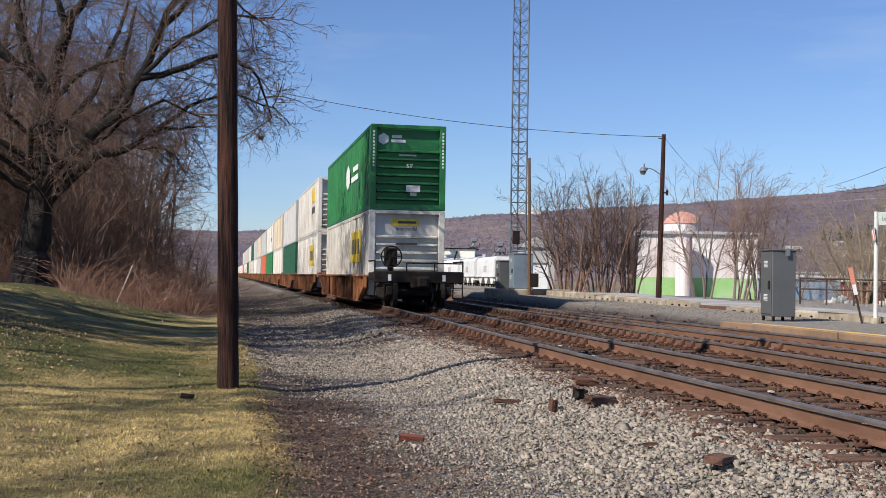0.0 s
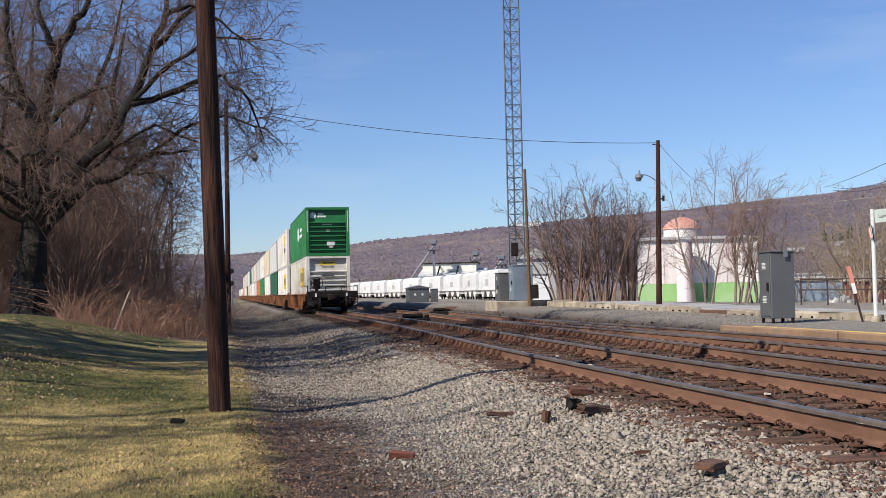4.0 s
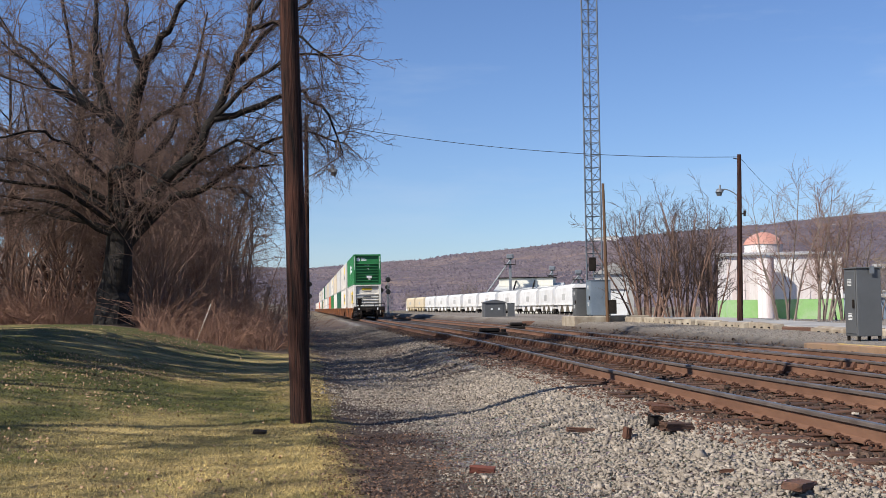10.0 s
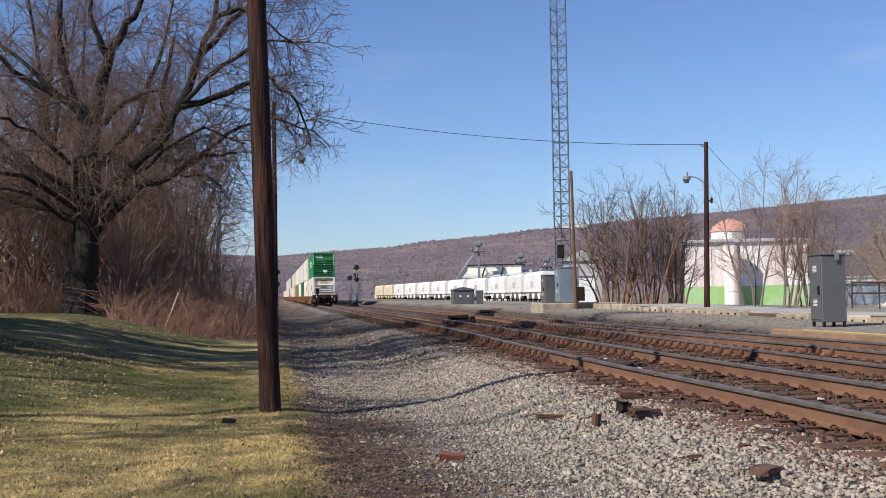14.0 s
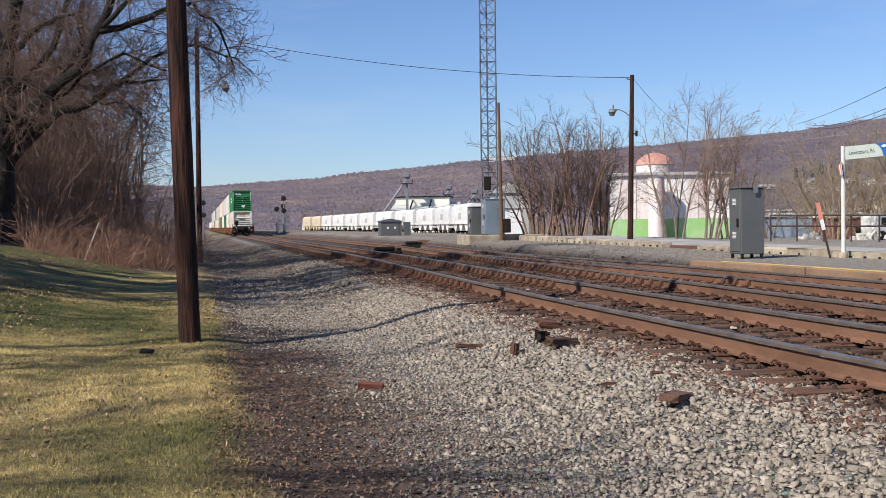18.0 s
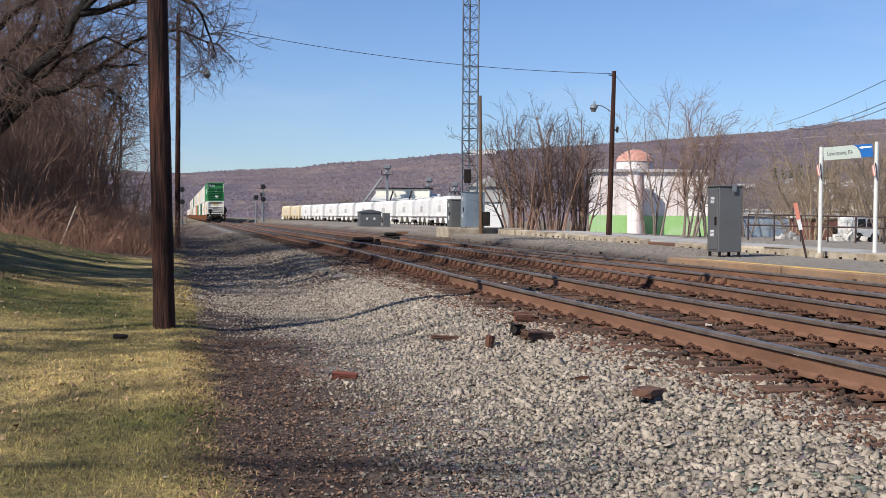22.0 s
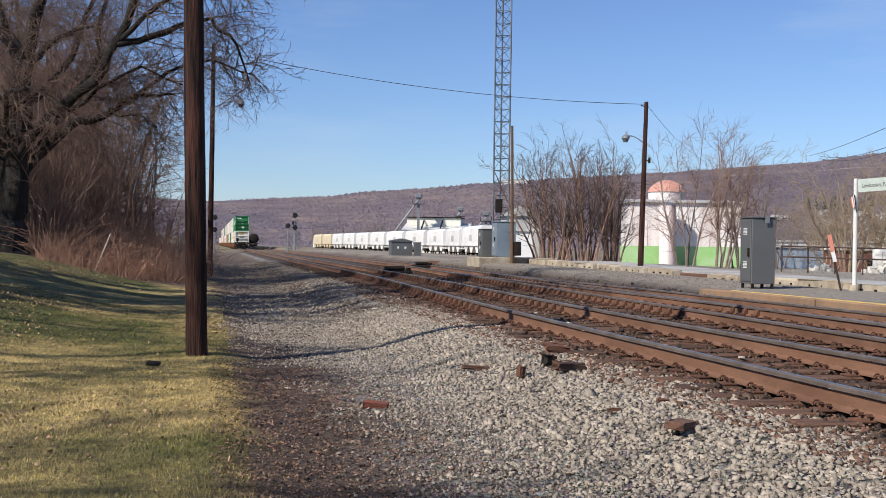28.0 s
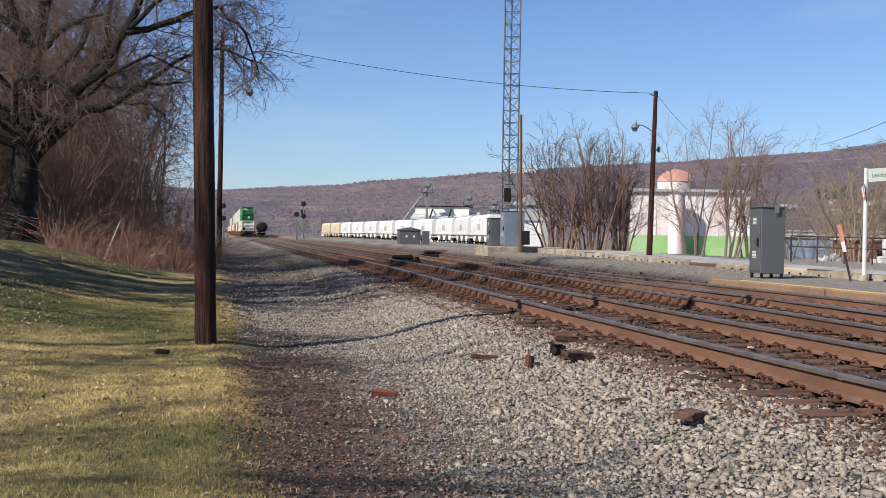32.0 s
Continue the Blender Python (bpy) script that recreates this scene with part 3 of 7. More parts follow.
def ramify(rng, start, way, length, radius, plan, lift=0.0, thin=0.005, lo=0.12):
    """Limbs and the side limbs on them, level by level. plan: for each level its bends, its waviness, the side limbs on each limb, their angle and their length ratio.
    Returns one array a level of rows of two ends and two radii, limb by limb."""
    p, d = np.array(start, float), unit(np.array(way, float))
    ln, r = np.array(length, float), np.array(radius, float)
    levels = []
    for bends, wave, kids, angle, ratio in plan:
        n = len(p)
        pts, rad = [p], [r]
        for i in range(bends):
            d = d + rng.normal(0, wave, (n, 3))
            d[:, 2] += lift
            d = unit(d)
            p = p + d * (ln / bends)[:, None]
            pts.append(p)
            rad.append(np.maximum(r * (1 - 0.85 * (i + 1) / bends), thin * (0.7 if kids else 0.45)))
        pts, rad = np.stack(pts, 1), np.stack(rad, 1)
        levels.append(np.concatenate([pts[:, :-1], pts[:, 1:], rad[:, :-1, None], rad[:, 1:, None]], -1).reshape(-1, 8))
        if not kids:
            break
        f = lo + (1 - lo) * (np.arange(kids)[None] + rng.uniform(0, 1, (n, kids))) / kids
        i = np.minimum((f * bends).astype(int), bends - 1)
        u = (f * bends - i)[..., None]
        row = np.arange(n)[:, None]
        a, b = pts[row, i], pts[row, i + 1]
        along = unit(b - a)
        out = rng.normal(0, 1, a.shape)
        out = unit(out - along * (out * along).sum(-1, keepdims=True))
        turn = math.radians(angle) * rng.uniform(0.65, 1.3, (n, kids, 1))
        local = rad[row, i] * (1 - u[..., 0]) + rad[row, i + 1] * u[..., 0]
        p = (a * (1 - u) + b * u).reshape(-1, 3)
        d = (along * np.cos(turn) + out * np.sin(turn)).reshape(-1, 3)
        r = np.maximum(local * 0.55, thin).ravel()
        ln = (ln[:, None] * ratio * rng.uniform(0.6, 1.25, (n, kids)) * (1.25 - 0.6 * f)).ravel()
    return levels


def skin(name, runs, material, n=11, uneven=0.07):
    """Continuous bark tubes along bent limbs, with an uneven surface."""
    rng = np.random.default_rng(17)
    bm = bmesh.new()
    for pts, rad in runs:
        prev = None
        for i, p in enumerate(pts):
            d = pts[min(i + 1, len(pts) - 1)] - pts[max(i - 1, 0)]
            d = Vector(d).normalized()
            u = d.cross(Vector((0.1, 1, 0.05))).normalized()
            w = d.cross(u)
            ring = []
            for k in range(n):
                a = 2 * math.pi * k / n
                r = rad[i] * (1 + 0.13 * math.sin(3 * a + 0.5) * (rad[i] > 0.4) + uneven * rng.normal())
                ring.append(bm.verts.new(Vector(p) + u * r * math.cos(a) + w * r * math.sin(a)))
            if prev:
                for k in range(n):
                    bm.faces.new((prev[k], prev[(k + 1) % n], ring[(k + 1) % n], ring[k]))
            prev = ring
        bm.faces.new(prev)
    return mesh_of(name, bm, material, True)


def split_tree(segs, limit):
    s = np.array(segs)
    big = s[:, 6] > limit
    return s[big], s[~big]


def tree_thing(name, segs, limit, m, label, category, group="", twig=None, sides=3):
    big, small = split_tree(segs, limit)
    t = thing(name, m, label, category, group)
    for nm, part_segs, material, n in (("trunk", big, BARK, 7), ("crown", small, twig or TWIG, sides)):
        if len(part_segs):
            ob = new(nm, tubes(nm, part_segs, material, n))
            ob.parent = t
    return t


def shrub_thing(name, made, m, label, group, twig=None, bark=None):
    """A shrub whose stems are parts of their own under one crown of twigs."""
    stalks, segs = made
    t = thing(name, m, label, "shrub", group)
    for rows in stalks:
        pts = [np.array(r[:3]) for r in rows] + [np.array(rows[-1][3:6])]
        ob = new("stem", skin("stem", [(pts, [r[6] for r in rows] + [rows[-1][7]])], bark or twig or TWIG, 5, 0.03))
        ob.parent = t
    ob = new("crown", tubes("crown", segs, twig or TWIG, 3))
    ob.parent = t
    return t


def big_oak():
    """The old tree by the lawn: a stout trunk that forks into steep limbs, one low limb reaching over the track side."""
    rng = np.random.default_rng(11)
    segs = []
    # limbs in metres from the foot: across, deep, up; foot and tip radius
    limbs = [
        ([(0, 0, -0.3), (0, 0, 0.35), (0.05, 0.05, 1.4), (0.2, 0.1, 2.9), (0.35, 0.05, 4.6), (0.47, 0, 6.4)], 0.58, 0.30),
        ([(0.45, 0, 6.2), (-0.4, 0.3, 7.3), (-0.88, 0.5, 8.75), (-1.0, 0.8, 9.6), (-1.1, 0.9, 11.4)], 0.22, 0.05),
        ([(0.45, 0, 6.2), (0.7, -0.2, 6.8), (1.0, -0.4, 7.9), (1.25, -0.5, 8.5), (1.8, -0.7, 9.2), (2.4, -0.9, 9.9), (3.1, -1.0, 11.2)], 0.25, 0.06),
        ([(1.2, -0.5, 8.4), (0.9, -0.9, 9.3), (0.8, -1.2, 10.8)], 0.13, 0.04),
        ([(0.45, 0, 6.1), (-0.4, -0.6, 7.1), (-1.7, -1.2, 7.9), (-2.2, -1.5, 8.5), (-3.1, -1.8, 9.3)], 0.15, 0.03),
        ([(0.5, 0, 6.1), (1.65, -0.5, 6.8), (2.4, -0.8, 7.1), (3.3, -1.0, 7.2)], 0.13, 0.03),
        ([(0.15, 0, 2.7), (1.3, -0.4, 4.2), (3.15, -1.2, 5.4), (4.05, -1.5, 6.7), (4.7, -1.7, 8.1), (5.25, -1.9, 9.3), (5.6, -2.0, 11.2)], 0.21, 0.06),
        ([(0.3, 0.1, 3.0), (1.0, 0.8, 4.2), (2.1, 1.3, 5.8), (2.4, 1.6, 6.8), (2.3, 1.8, 8.0), (2.6, 2.0, 9.6)], 0.19, 0.05),
        ([(0.2, 0.1, 2.4), (1.9, 0.5, 4.3), (2.75, 0.7, 4.5), (3.4, 0.8, 5.0), (4.3, 0.9, 5.25), (5.1, 0.9, 5.3)], 0.18, 0.03),
        ([(4.0, -1.5, 6.5), (4.9, -1.2, 6.8), (6.0, -0.9, 7.3), (6.7, -0.7, 7.5), (7.5, -0.6, 6.7), (7.95, -0.5, 5.4)], 0.12, 0.02),
        ([(5.2, -1.9, 9.1), (6.1, -2.2, 9.4), (7.1, -2.4, 8.8), (8.2, -2.4, 7.9)], 0.09, 0.02),
        ([(0.3, 0.1, 4.6), (1.2, 2.0, 6.6), (1.5, 3.4, 9.0), (1.9, 4.0, 11.5)], 0.15, 0.03),
        ([(0.2, 0, 4.4), (-0.8, 2.2, 6.3), (-2.0, 3.6, 8.6), (-2.4, 4.2, 11.0)], 0.15, 0.03),
        ([(0.1, 0, 3.6), (-1.4, 0.6, 4.6), (-3.1, 1.2, 5.3), (-5.2, 1.4, 5.6)], 0.14, 0.03),
        ([(-0.05, -0.2, 3.0), (-1.2, -1.2, 3.9), (-2.8, -2.0, 4.2), (-4.6, -2.6, 3.6)], 0.08, 0.02),
        ([(3.0, 0.7, 4.7), (3.7, 0.3, 4.5), (4.3, 0.1, 4.5), (4.8, 0.0, 4.1)], 0.06, 0.02),
    ]
    limbs += [
        ([(4.7, -1.7, 8.1), (6.0, -1.2, 9.6), (7.2, -0.8, 10.6), (8.3, -0.5, 10.8)], 0.10, 0.02),
        ([(4.0, -1.5, 6.6), (5.4, -1.8, 7.7), (6.8, -2.0, 8.4), (8.3, -2.1, 8.3)], 0.09, 0.02),
        ([(3.4, 0.8, 5.0), (5.0, 0.3, 5.9), (6.6, 0.0, 6.3), (8.0, -0.1, 5.8)], 0.08, 0.02),
        ([(-0.4, -0.6, 7.1), (-2.0, -0.4, 8.6), (-3.4, -0.2, 9.6), (-4.4, 0, 10.9)], 0.10, 0.02),
        ([(-1.4, 0.6, 4.6), (-3.0, -0.4, 6.2), (-4.6, -0.9, 7.2), (-6.2, -1.2, 7.6)], 0.09, 0.02),
        ([(0, -0.3, 3.4), (-1.0, -2.0, 4.4), (-2.6, -3.4, 4.6), (-4.4, -4.2, 4.0)], 0.09, 0.02),
        ([(0, -0.3, 3.8), (0.8, -2.2, 4.8), (2.0, -3.6, 4.9), (3.4, -4.4, 4.2)], 0.09, 0.02),
        ([(0.2, -0.2, 4.6), (-0.6, -2.2, 5.8), (-1.2, -3.6, 6.0), (-2.6, -4.6, 5.4)], 0.08, 0.02),
        ([(-0.3, 0, 4.2), (-2.6, -1.2, 5.4), (-5.0, -2.0, 5.8), (-7.4, -2.4, 5.0)], 0.11, 0.02),
        ([(-0.2, 0, 3.2), (-2.6, -0.6, 3.9), (-5.2, -1.2, 3.6), (-7.6, -1.6, 2.8)], 0.09, 0.02),
        ([(1.2, 1.0, 4.4), (2.8, 0.2, 5.4), (4.4, -0.4, 6.0), (5.8, -0.6, 5.4)], 0.08, 0.02),
        ([(5.4, -2.0, 9.8), (6.6, -1.6, 11.0), (7.8, -1.2, 11.6), (8.8, -1.0, 11.4)], 0.08, 0.02),
    ]
    runs = []
    for pts, r0, r1 in limbs:
        pts = [np.array(q, float) for q in pts]
        fine = []
        for a, b in zip(pts, pts[1:]):
            for u in (0, 0.33, 0.67):
                fine.append(a * (1 - u) + b * u + (rng.normal(0, 0.05, 3) if u else 0))
        fine.append(pts[-1])
        rad = list(np.linspace(r0, r1, len(fine)))
        if r0 > 0.5:
            rad[:5] = [0.80, 0.70, 0.63, 0.60, 0.58]
        runs.append((fine, rad))
        total = sum(np.linalg.norm(b - a) for a, b in zip(fine, fine[1:]))
        if r0 < 0.5:
            count = max(int(total / 0.22), 8)
            f = 0.10 + 0.90 * (np.arange(count) + rng.uniform(0, 1, count)) / count
            at = f * (len(fine) - 1)
            i = np.minimum(at.astype(int), len(fine) - 2)
            pp = np.array(fine)
            base = pp[i] * (1 - (at - i))[:, None] + pp[i + 1] * (at - i)[:, None]
            along = unit(pp[i + 1] - pp[i])
            out = rng.normal(0, 1, along.shape)
            out = unit(out - along * (out * along).sum(-1, keepdims=True))
            turn = np.radians(rng.uniform(28, 78, (count, 1)))
            way = along * np.cos(turn) + out * np.sin(turn)
            segs += ramify(rng, base, way, rng.uniform(1.2, 2.9, count) * (1.15 - 0.4 * f), np.full(count, 0.026), [(6, 0.15, 7, 46, 0.5), (4, 0.19, 5, 44, 0.58), (3, 0.22, 0, 0, 0)], -0.012, 0.0075)
    segs = np.concatenate(segs)
    x, y = -15.6, 36.0
    t = tree_thing("old_tree", segs, 9.0, pose(x, y, gz(x, y)), "massive old leafless tree with a dark forked trunk", "tree", twig=OAK_TWIG)
    ob = new("trunk", skin("trunk", runs, BARK))
    ob.parent = t
    return t


def wood_tree(seed, h, r, kids=16, side=0.26, thin=0.010, twigs=True):
    rng = np.random.default_rng(seed)
    plan = [(8, 0.05, kids, 48, side), (5, 0.13, 7, 44, 0.5), (3, 0.18, 3, 42, 0.6), (2, 0.2, 0, 0, 0)]
    if not twigs:
        plan = plan[:2] + [(3, 0.18, 0, 0, 0)]
    return np.concatenate(ramify(rng, [(0, 0, -0.2)], [(rng.normal(0, 0.06), rng.normal(0, 0.06), 1)], [h], [r], plan, 0.012, thin))


def shrub(seed, h, spread, stems, kids=(7, 5), thin=0.006, lean0=0.08, lean1=0.42, bend=0.07, up=0.01, angle=36, ratio=0.36):
    rng = np.random.default_rng(seed)
    a, q = rng.uniform(0, 6.28, stems), rng.uniform(0, 1, stems)
    lean = lean0 + lean1 * q
    start = np.stack([np.cos(a) * spread * q * 0.45, np.sin(a) * spread * q * 0.45, np.full(stems, -0.1)], -1)
    way = np.stack([np.cos(a) * lean, np.sin(a) * lean, np.ones(stems)], -1)
    plan = [(7, bend, kids[0], angle, ratio), (4, bend * 1.5, kids[1], angle, 0.52), (3, bend * 2, 0, 0, 0)]
    levels = ramify(rng, start, way, h * rng.uniform(0.72, 0.95, stems) * (1.08 - 0.25 * q), np.full(stems, 0.018 + 0.006 * h), plan, up, thin, 0.2)
    return levels[0].reshape(stems, 7, 8), np.concatenate(levels[1:])


def build_woods():
    big_oak()
    rng = np.random.default_rng(21)
    # the darker twig colour stands in for the shade inside the wood
    kinds = [tree_thing("bare_tree", wood_tree(50 + i, (13, 15, 11.5, 16)[i], (0.16, 0.19, 0.14, 0.21)[i]), 0.05, pose(0, 0, -60), "slender leafless tree in the wood beside the lawn", "tree", "trees of the wood", TWIG_DARK) for i in range(4)]
    spots = []
    for row, (o0, s0) in enumerate(((-15.5, 46), (-14.0, 41), (-16, 42), (-19, 41), (-24, 42), (-30, 44))):
        for k in range(8):
            spots.append((o0 + rng.uniform(-1.5, 1.5), s0 + k * (5 + 1.2 * row) * 0.9 + rng.uniform(-1.5, 1.5)))
    spots = [(o, s) for o, s in spots if tp(s, o).y > 41.5 or tp(s, o).x > -12]
    for i, (o, s) in enumerate(spots):
        p = tp(s, o)
        m = pose(p.x, p.y, gz(p.x, p.y), rng.uniform(-3, 3), rng.uniform(-3, 3), rng.uniform(0, 360)) @ Matrix.Scale(rng.uniform(0.75, 1.1), 4)
        k = kinds[i % 4]
        if i < 4:
            k.matrix_basis = m
        else:
            c = copy_thing(k, m)
            c.matrix_basis = m
    under = [shrub_thing("understory_shrub", shrub(90 + i, (6.8, 7.8, 5.4)[i], 2.2, 10, (9, 6), 0.010, 0.12, 0.6, 0.12, 0.0, 48), pose(0, 0, -60), "tall tangled leafless shrub within the wood", "shrubs of the wood") for i in range(3)]
    for i in range(53):
        if 26 <= i < 39:
            continue
        if i < 39:
            x, y = -31 + (i % 13) * 1.65 + rng.uniform(-0.7, 0.7), 38.5 + 3.5 * (i // 13) + rng.uniform(-1, 1)
            x, y = (x - 2.5 * (i // 13), y)
        else:
            p = tp(42 + (i - 39) * 3.2, -9.4 - 0.05 * (i - 39) + rng.uniform(-1.2, 0.4))
            x, y = p.x, p.y
        m = pose(x, y, gz(x, y), 0, 0, rng.uniform(0, 360)) @ Matrix.Scale(rng.uniform(0.7, 1.15) * (0.38 if i >= 39 else 1 if x < -15.5 else 0.85 if x < -13.6 else 0.42), 4)
        if i < 3:
            under[i].matrix_basis = m
        else:
            copy_thing(under[i % 3], m).matrix_basis = m
    # the thick stand beside the old tree, lower towards the track
    stand = [shrub_thing("understory_tree", shrub(95 + i, 8.6, 1.7, 9, (12, 7), 0.0085, 0.04, 0.26, 0.09, 0.0, 52, 0.30), pose(0, 0, -60), "dense slender leafless tree of the wood's edge", "shrubs of the wood", TWIG) for i in range(2)]
    for i, (x, y, k) in enumerate(((-16.4, 48.0, 1.0), (-17.4, 51.0, 1.05), (-18.6, 47.5, 1.1), (-19.2, 52.0, 1.15), (-18.2, 56.0, 1.1), (-20.2, 49.0, 1.15), (-20.8, 55.0, 1.2), (-20.0, 60.0, 1.15), (-22.0, 58.0, 1.25), (-22.5, 65.0, 1.25), (-15.3, 46.5, 0.88), (-14.5, 48.5, 0.70), (-13.5, 47.5, 0.46), (-17.2, 44.5, 0.9), (-22.5, 50.0, 1.25))):
        m = pose(x, y, gz(x, y), 0, 0, rng.uniform(0, 360)) @ Matrix.Scale(k * (1.2 if x < -17 else 1.0), 4)
        if i < 2:
            stand[i].matrix_basis = m
        else:
            copy_thing(stand[i % 2], m).matrix_basis = m
    # brush along the wood's edge
    brush = [shrub_thing("brush_clump", shrub(70 + i, (1.5, 2.0, 1.2)[i], 1.9, 13, (6, 4), 0.007, 0.2, 1.1, 0.2, -0.02, 52, 0.45), pose(0, 0, -60), "tangled reddish-brown leafless brush at the wood's edge", "brush at the wood's edge", BRUSH) for i in range(3)]
    spots = []
    for k in range(15):
        u = k / 14
        spots.append((-25 + 14.2 * u + rng.uniform(-0.4, 0.4), 36.3 - 0.4 * u + rng.uniform(0.2, 1.4)))
    for k in range(14):
        u = k / 13
        spots.append((-28 + 15.5 * u + rng.uniform(-0.6, 0.6), 40 + rng.uniform(-0.8, 1.5)))
    for k in range(22):
        p = tp(38 + k * 3.4, -7.6 - 0.035 * k * 3.4 + rng.uniform(-1.4, 0.1))
        spots.append((p.x, p.y))
    spots = [(x, y) for x, y in spots if not (-17.4 < x < -13.6 and y < 38)]
    for i, (x, y) in enumerate(spots):
        m = pose(x, y, gz(x, y), 0, 0, rng.uniform(0, 360)) @ Matrix.Scale(rng.uniform(0.75, 1.25), 4)
        if i < 3:
            brush[i].matrix_basis = m
        else:
            c = copy_thing(brush[i % 3], m)
            c.matrix_basis = m


build_woods()


def undergrowth():
    """Fine reddish stalks that fill the wood's edge."""
    rng = np.random.default_rng(31)
    n = 8500
    u, v = rng.uniform(0, 1, n), rng.uniform(0, 1, n)
    edge = rng.uniform(0, 1, n) < 0.62
    s = 36 + 70 * u ** 1.3
    o = -7.2 - 0.03 * (s - 36) - 3.2 * v
    x = np.where(edge, -29 + 19 * u, ORIGIN.x + DIR.x * s + SIDE.x * o)
    y = np.where(edge, 35.9 + 6 * v ** 1.4, DIR.y * s + SIDE.y * o)
    z = ground_height(x, y)
    h = rng.uniform(0.3, 1.25, n) * (0.55 + 0.9 * v)
    a, lean = rng.uniform(0, 6.28, n), np.abs(rng.normal(0, 0.8, n))
    p0 = np.stack([x, y, z - 0.03], -1)
    d = np.stack([np.cos(a) * lean, np.sin(a) * lean, np.ones(n)], -1)
    p1 = p0 + d * (h * 0.55)[:, None]
    d2 = d * [1.9, 1.9, 0.7] + rng.normal(0, 0.45, (n, 3))
    p2 = p1 + d2 * (h * 0.45)[:, None]
    r = np.full((n, 1), 0.007)
    segs = np.concatenate([np.hstack([p0, p1, r, r * 0.8]), np.hstack([p1, p2, r * 0.8, r * 0.5])])
    ob = new("undergrowth", tubes("undergrowth", segs, BRUSH, 3))
    tagged(ob, "thin reddish-brown stalks filling the wood's edge", "undergrowth", kind="stuff")


undergrowth()


def shade_trees():
    """Trees beside the lawn whose branches throw the shade across it."""
    for x, y, h, r, seed in ((-19.3, 13.4, 22, 0.68, 62), (-17.8, 14.6, 19, 0.40, 61), (-22.3, 11.4, 23, 0.61, 63), (-18.5, 10.4, 20, 0.55, 73), (-20.8, 7.9, 23, 0.55, 74), (-19.3, 17.4, 23, 0.64, 64), (-18.1, 12.4, 20, 0.53, 75), (-20.3, 3.4, 17, 0.26, 67), (-18.3, -0.6, 18, 0.33, 76), (-16.3, 0.4, 16, 0.24, 66), (-14.8, -3.6, 15, 0.22, 65), (-20.8, 15.2, 23, 0.48, 68), (-18.5, 16.0, 20, 0.40, 69), (-21.3, 18.4, 22, 0.46, 71)):
        tree_thing("bare_tree", wood_tree(seed, h, r, 8, 0.36, 0.05, False), 0.05, pose(x, y, gz(x, y)), "leafless tree beside the lawn, shading it", "tree", "trees of the wood")


shade_trees()


def build_shrubs():
    """The two tall thickets behind the platform."""
    spots = [(2.9, 54.5, 6.3, 1.5, 20, 1), (4.5, 54.2, 6.2, 1.6, 20, 2), (5.9, 54.6, 5.6, 1.3, 18, 3)]
    for x, y, h, sp, n, seed in spots:
        shrub_thing("thicket", shrub(100 + seed, h * 1.06, sp * 1.3, n - 2, (11, 7), 0.0085, 0.03, 0.34, 0.07, 0.008, 44, 0.27), pose(x, y, gz(x, y)), "tall multi-stemmed leafless thicket behind the platform", "thickets", TWIG_DARK, TWIG)
    for x, y, h, sp, n, seed in ((8.9, 51.5, 6.9, 0.9, 9, 5), (10.1, 51.0, 7.2, 1.0, 10, 6), (11.4, 51.8, 6.9, 1.0, 10, 7)):
        shrub_thing("sapling_cluster", shrub(120 + seed, h, sp * 1.3, max(n - 4, 5), (14, 8), 0.008, 0.03, 0.24, 0.06, 0.012, 44, 0.30), pose(x, y, gz(x, y)), "cluster of slim pale leafless saplings", "saplings", TWIG, TWIG_PALE)


build_shrubs()


# ---- tracks ----
def rail_profile(o):
    """Outline of a rail across the track, with its head at RAIL."""
    h = RAIL
    return [(o - 0.07, h - 0.175), (o + 0.07, h - 0.175), (o + 0.07, h - 0.16), (o + 0.010, h - 0.14), (o + 0.010, h - 0.048), (o + 0.037, h - 0.035), (o + 0.037, h - 0.008), (o + 0.026, h), (o - 0.026, h), (o - 0.037, h - 0.008), (o - 0.037, h - 0.035), (o - 0.010, h - 0.048), (o - 0.010, h - 0.14), (o - 0.07, h - 0.16)]


TRACK_POSE = Matrix.Translation(ORIGIN) @ pose(0, 0, 0, 0, 0, TURN)


def rail_line(track, path, drop=0.0):
    """A rail along a path of (s, o): rusty web and foot, a dark head and its bright running surface."""
    outlines = (
        ("rail", [q for q in rail_profile(0) if q[1] < RAIL - 0.036], RAIL_RUST, ""),
        ("rail_head", [q for q in rail_profile(0) if q[1] > RAIL - 0.036], HEAD_SIDE, "dull grey-brown rail head"),
        ("running_surface", [(-0.022, RAIL - 0.003), (0.022, RAIL - 0.003), (0.019, RAIL + 0.003), (-0.019, RAIL + 0.003)], RAIL_HEAD, "bright worn running surface"),
    )
    for name, outline, material, label in outlines:
        bm = bmesh.new()
        rings = [[bm.verts.new((o + u, s, v - drop)) for u, v in outline] for s, o in path]
        n = len(outline)
        for a, b in zip(rings, rings[1:]):
            for i in range(n):
                bm.faces.new((a[i], a[(i + 1) % n], b[(i + 1) % n], b[i]))
        bm.faces.new(rings[0])
        bm.faces.new(rings[-1][::-1])
        part(name, bm, material, track, label)


def tie_mesh(length=2.6):
    bm = bmesh.new()
    box(bm, -length / 2, length / 2, -0.115, 0.115, -0.16, 0.0, 0.012)
    return mesh_of("tie", bm, TIE)


